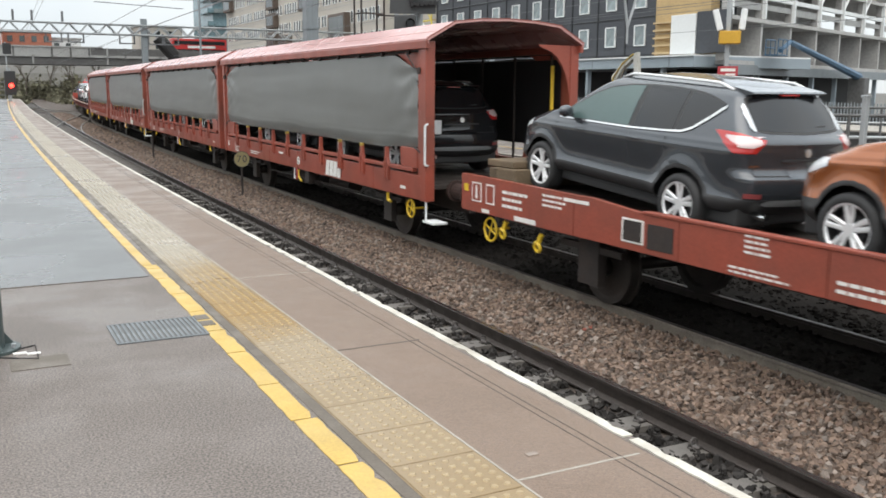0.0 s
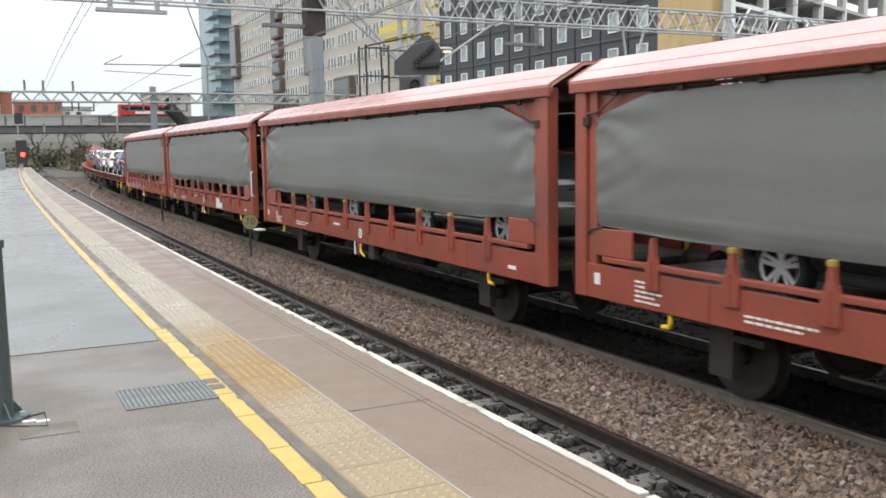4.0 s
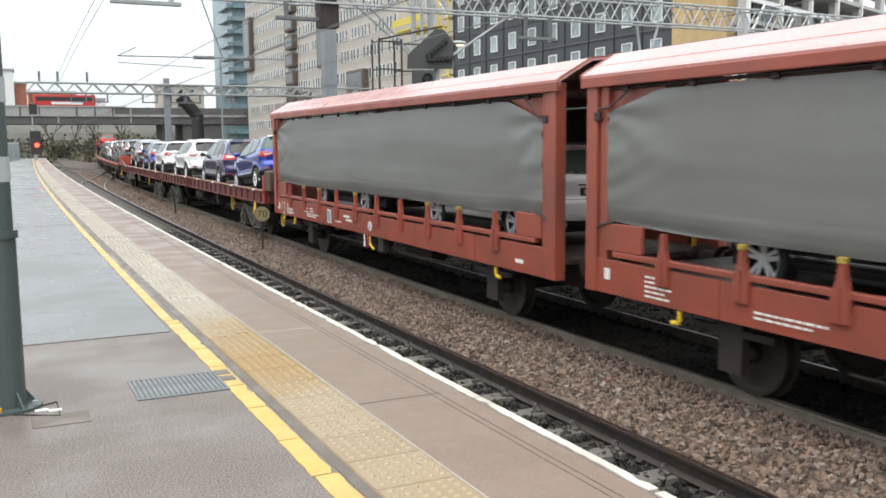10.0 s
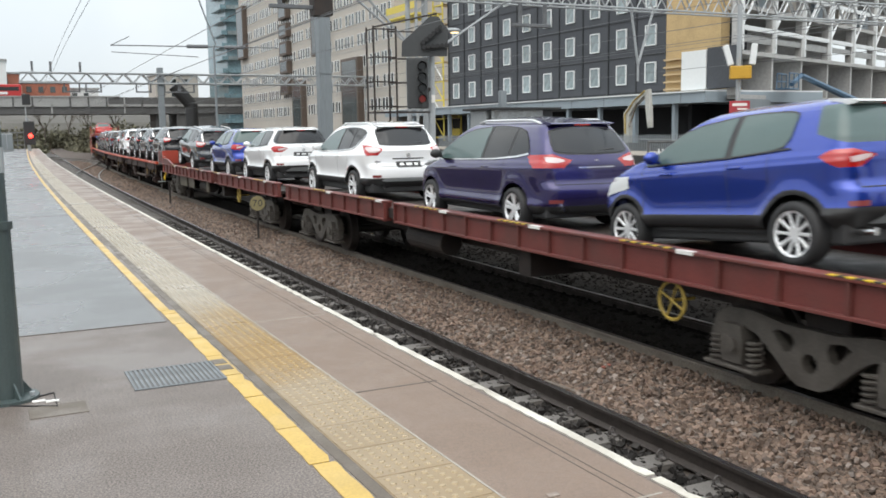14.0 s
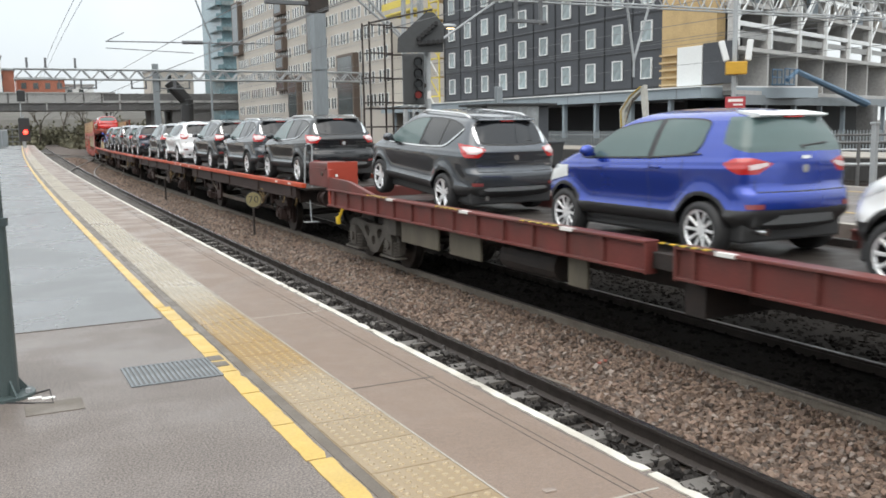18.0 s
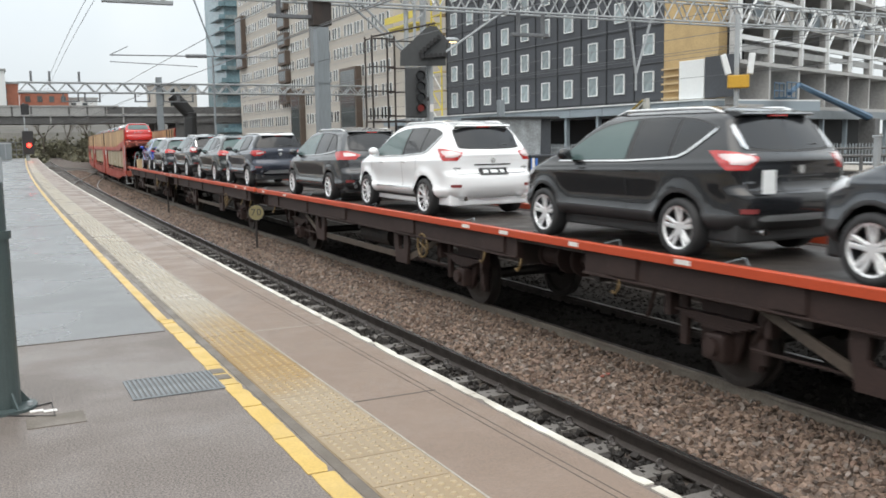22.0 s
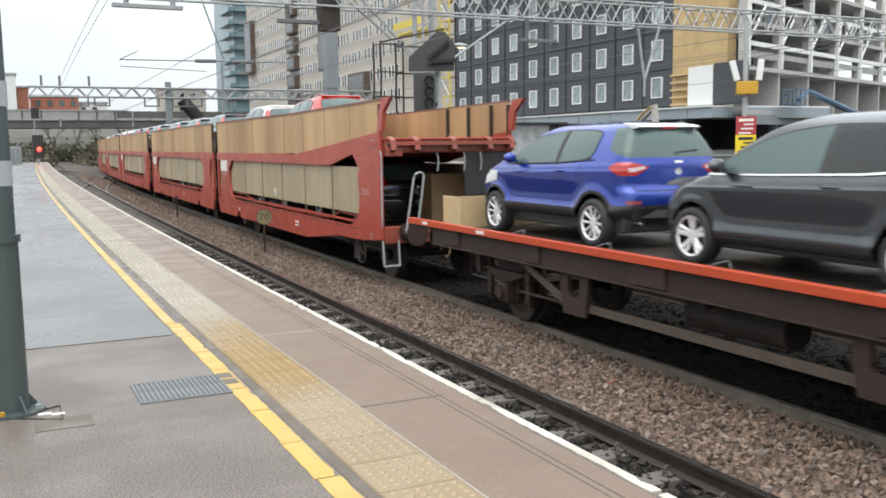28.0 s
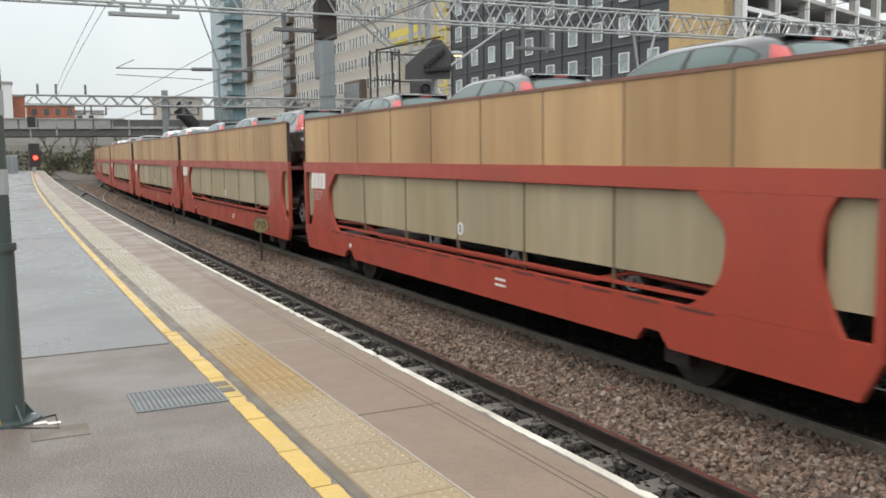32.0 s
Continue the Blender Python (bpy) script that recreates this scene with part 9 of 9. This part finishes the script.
sheet = part("sign_plate", box(bmesh.new(), -0.15, 0.17, -0.02, 0.0, 0.74, 1.16, 0.006), "frame_white", crossing)
part("red_ring", ring(bmesh.new(), (0.01, -0.024, 0.99), (0, 1, 0), 0.115, 0.014, 24, 6), "sign_red", sheet)
bm = box(bmesh.new(), -0.115, 0.115, -0.03, -0.02, -0.012, 0.012)
bm.transform(pose(0.01, 0, 0.99, 0, 45, 0))
part("red_bar", bm, "sign_red", sheet)
part("print_line", box(bmesh.new(), -0.1, 0.12, -0.024, -0.019, 0.785, 0.8), "black_paint", sheet)
part("print_line", box(bmesh.new(), -0.08, 0.1, -0.024, -0.019, 0.815, 0.83), "black_paint", sheet)
small = part("number_sign", box(bmesh.new(), -0.04, 0.18, -0.02, 0.0, 0.5, 0.72, 0.006), "frame_white", crossing)
text("figures", "10", 0.17, pose(0.07, -0.024, 0.60, 90, 0, 0), "sign_blue", small)
case = thing("trackside_cabinet", "white-fronted grey equipment cabinet on the island platform", "cabinet", at=(11.63, 12.59, 0))
case.rotation_euler = (0, 0, radians(-63))
part("case", box(bmesh.new(), 0, 0.42, 0.02, 0.5, 0, 0.8, 0.015), "galvanised", case)
part("door", box(bmesh.new(), 0.01, 0.41, 0.0, 0.02, 0.02, 0.4, 0.006), "frame_white", case)
part("door", box(bmesh.new(), 0.01, 0.41, 0.0, 0.02, 0.41, 0.79, 0.006), "frame_white", case)
for x, y, z, a in ((11.7, 13.1, 0.28, -50), (11.3, 11.4, 0.33, -35)):
    blk = thing("kerb_block", "dirty tan concrete block on the island platform", "block", "tan blocks", at=(x, y, 0))
    blk.rotation_euler = (0, 0, radians(a))
    part("stone", box(bmesh.new(), -0.02, 0.32, 0, 0.3, 0, z, 0.02), "osb", blk)
# grey guard rails behind
for gx, gy, n in ((19.5, 18.0, 6), (24.5, 30.0, 7)):
    guard = thing("guard_rail", "low grey tubular guard rail beyond the island platform", "railing", "guard rails", at=(gx, gy, 0))
    guard.rotation_euler = (0, 0, radians(-38))
    for i in range(n):
        part("post", rod(bmesh.new(), (1.9 * i, 0, -1.0), (1.9 * i, 0, 1.1), 0.05, 8), "bridge_dark", guard)
    for z in (0.5, 1.08):
        part("bar", rod(bmesh.new(), (0, 0, z), (1.9 * (n - 1), 0, z), 0.045, 8), "bridge_dark" if z > 1 else "galvanised", guard)
for x, y, h in ((14.9, 11.6, 1.6), (17.6, 12.3, 1.6)):
    b = thing("steel_bollard", "slim pale steel post on the island platform", "bollard", "platform bollards", at=(x, y, 0))
    part("stem", box(bmesh.new(), -0.05, 0.05, -0.05, 0.05, 0, h, 0.01), "galvanised", b)
    part("cap", box(bmesh.new(), -0.07, 0.07, -0.07, 0.07, h, h + 0.05, 0.01), "galvanised", b)
shelter = thing("canopy_shelter", "pale steel platform shelter with a slim roof", "shelter", at=(17.2, 12.4, 0))
for x, y in ((0, 0), (1.2, -2.4), (0, -4.8)):
    part("column", box(bmesh.new(), x - 0.12, x + 0.12, y - 0.12, y + 0.12, 0, 3.5, 0.02), "frame_white", shelter)
part("roof", box(bmesh.new(), -0.6, 2.4, -5.4, 0.5, 3.5, 3.72, 0.05), "galvanised", shelter)
bm = rod(bmesh.new(), (0, 0, 3.7), (0.6, -0.8, 4.8), 0.07, 8)
part("stay", bm, "frame_white", shelter)
for i in range(3):
    part("glazing", box(bmesh.new(), 1.15, 1.18, -4.6 + 1.5 * i, -3.2 + 1.5 * i, 0.3, 2.8), "glass_tint", shelter)
kiosk = thing("dark_kiosk", "dark flat-roofed kiosk wrapped in silvery plastic sheeting", "kiosk", at=(17.3, 31, 0))
part("canopy", box(bmesh.new(), -0.1, 3.1, -0.7, 1.6, 2.42, 2.52, 0.02), "black_paint", kiosk)
part("shell", box(bmesh.new(), 2.45, 2.95, -0.3, 1.4, 0, 2.42, 0.02), "cladding_dark", kiosk)
bm = bmesh.new()
grid = [[bm.verts.new((0.1 + 2.3 * i / 24, -0.4 + 0.07 * noise.noise((i * 0.35, j * 0.3, 2)) + 0.03 * noise.noise((i * 1.1, j * 0.5, 7)), 2.42 * j / 10)) for j in range(11)] for i in range(25)]
for a, b in zip(grid, grid[1:]):
    for j in range(10):
        bm.faces.new((a[j], b[j], b[j + 1], a[j + 1]))
part("sheeting", bm, "sheeting", kiosk, "silvery crumpled plastic sheeting", smooth=True)
part("back", box(bmesh.new(), 0.1, 2.4, 0.0, 1.3, 0, 2.42, 0.02), "galvanised", kiosk)
part("chimney", box(bmesh.new(), 0.95, 1.2, 0.3, 0.55, 2.52, 3.2, 0.02), "mast_grey", kiosk)
skip = thing("waste_skip", "dark green-black waste skip beside the island platform", "skip", at=(18.7, 29.6, 0))
part("body", slab(bmesh.new(), [(-0.05, 1.0), (1.55, 1.0), (1.4, 0.12), (0.1, 0.12)], "y", 0, 1.2), "black_paint", skip)
part("rim", box(bmesh.new(), -0.1, 1.6, -0.04, 1.24, 0.97, 1.04, 0.015), "cladding_dark", skip)
for x in (0.25, 1.2):
    part("foot", box(bmesh.new(), x - 0.08, x + 0.08, 0.05, 1.1, 0, 0.12), "black_paint", skip)
poster = thing("hanging_sheets", "narrow blue and white sheets beside a black skip", "poster", at=(18.62, 29.5, 0))
part("sheet", box(bmesh.new(), 0, 0.11, 0.0, 0.02, 0.35, 0.92, 0.004), "lettering_white", poster)
part("blue_sheet", box(bmesh.new(), 0.14, 0.24, 0.0, 0.02, 0.32, 0.92, 0.004), "sign_blue", poster)
part("blue_sheet", box(bmesh.new(), -0.06, -0.005, 0.0, 0.02, 0.32, 0.92, 0.004), "sign_blue", poster)
part("stand", box(bmesh.new(), 0.07, 0.13, 0.021, 0.06, 0, 0.7), "galvanised", poster)

# added wall behind the platform, never in view, that darkens reflections in the cars
back = tagged(part("station_wall", box(bmesh.new(), -9.0, -8.6, -30, 112, 0, 2.1), "concrete"), "plain low concrete wall added out of view behind the platform", kind="structure")
part("coping", box(bmesh.new(), -9.08, -8.52, -30, 112, 2.1, 2.22, 0.02), "concrete", back)

# brick houses and sheds past the bridge, scrub on the cutting
for x0, x1, y0, z1, m, lab in ((-14, 9, 262, 17.5, "brick_red", "red brick house beyond the bridge"), (10, 22, 275, 16.0, "brick_red", "red brick house beyond the bridge"), (-2, 6, 258, 20.5, "frame_white", "white rendered building beyond the bridge"), (22, 30, 280, 14.5, "frame_white", "white rendered building beyond the bridge"), (41, 52, 250, 17.0, "render_beige", "beige building beyond the bridge"), (30, 38, 300, 13, "brick_red", "red brick house beyond the bridge")):
    b = block("far_house", lab, "house", x0, x1, y0, y0 + 12, -1.2, z1, m, "houses beyond the bridge")
    part("roof", box(bmesh.new(), x0 - 0.3, x1 + 0.3, y0 - 0.3, y0 + 12, z1, z1 + 0.5), "bridge_pale", b)
    for r in range(4):
        for k in range(int((x1 - x0) / 3)):
            part("window", box(bmesh.new(), x0 + 1 + 3 * k, x0 + 2.3 + 3 * k, y0 - 0.08, y0, z1 - 2.6 - 3 * r, z1 - 1.0 - 3 * r), "window_dark", b)
chimney = thing("ventilation_cowl", "dark bent ventilation pipe beside the bridge", "vent pipe", at=(30, 150, 0))
bm = rod(bmesh.new(), (0, 0, -1), (0, 0, 6.4), 1.0, 14)
rod(bm, (0, 0, 6.2), (-2.6, 0, 9.3), 1.0, 14)
part("pipe", bm, "black_paint", chimney)


def scrub(name, label, x0, x1, y0, y1, z0, h, count, seed):
    """Tangled scrub: many small leaf clumps on a mound."""
    g = np.random.default_rng(seed)
    pts, fcs = [], []
    for i in range(count):
        c = np.array([g.uniform(x0, x1), g.uniform(y0, y1), 0.0])
        c[2] = z0 + h * g.uniform(0, 1) ** 1.5 * (0.5 + 0.5 * noise.noise((c[0] * 0.2, c[1] * 0.2, seed)))
        s = g.uniform(0.12, 0.34)
        b = len(pts)
        for k in range(3):
            d = g.normal(0, 1, (4, 3)) * s
            pts += (c + d).tolist()
            fcs.append((b + 4 * k, b + 4 * k + 1, b + 4 * k + 2, b + 4 * k + 3))
    me = bpy.data.meshes.new(name)
    me.from_pydata(pts, [], fcs)
    me.materials.append(MATS["bush"])
    return tagged(new(name, me), label, "bushes", kind="stuff")


structure("embankment", slab(bmesh.new(), [(216, -1.2), (242, -1.2), (242, 6.6), (236, 6.2), (226, 4.5)], "x", -30, 46), "earth", "overgrown earth bank beyond the bridge")
scrub("scrub", "dull green and brown scrub on the cutting beyond the bridge", 0, 40, 206, 234, -1.0, 7.5, 7000, 5)
scrub("scrub", "dull green scrub beside the tracks", 13, 26, 150, 185, -1.2, 2.5, 900, 6)
scrub("scrub", "dull green scrub beside the tracks", 0, 9, 150, 200, -1.2, 4.0, 900, 7)


def bare_tree(x, y, h, seed):
    t = thing("bare_tree", "leafless tree with thin grey branches", "tree", "trees beyond the bridge", at=(x, y, -1.2))
    r = random.Random(seed)
    part("trunk", rod(bmesh.new(), (0, 0, 0), (0.2, 0, h * 0.45), 0.22, 8, 0.14), "bark", t)
    bm = bmesh.new()

    def grow(p, d, n, rad, k):
        q = p + d * n
        rod(bm, p, q, rad, 5, rad * 0.65)
        if k:
            for _ in range(3):
                e = (d + Vector((r.uniform(-0.7, 0.7), r.uniform(-0.7, 0.7), r.uniform(-0.1, 0.5)))).normalized()
                grow(q, e, n * 0.68, rad * 0.62, k - 1)
    for _ in range(4):
        grow(Vector((0.2, 0, h * 0.43)), Vector((r.uniform(-0.7, 0.7), r.uniform(-0.7, 0.7), 1)).normalized(), h * 0.22, 0.1, 3)
    part("crown", bm, "bark", t)


for x, y, h, sd in ((11, 206, 9, 1), (16, 212, 10, 2), (20, 208, 8, 3), (26, 215, 10, 4)):
    bare_tree(x, y, h, sd)


motions()
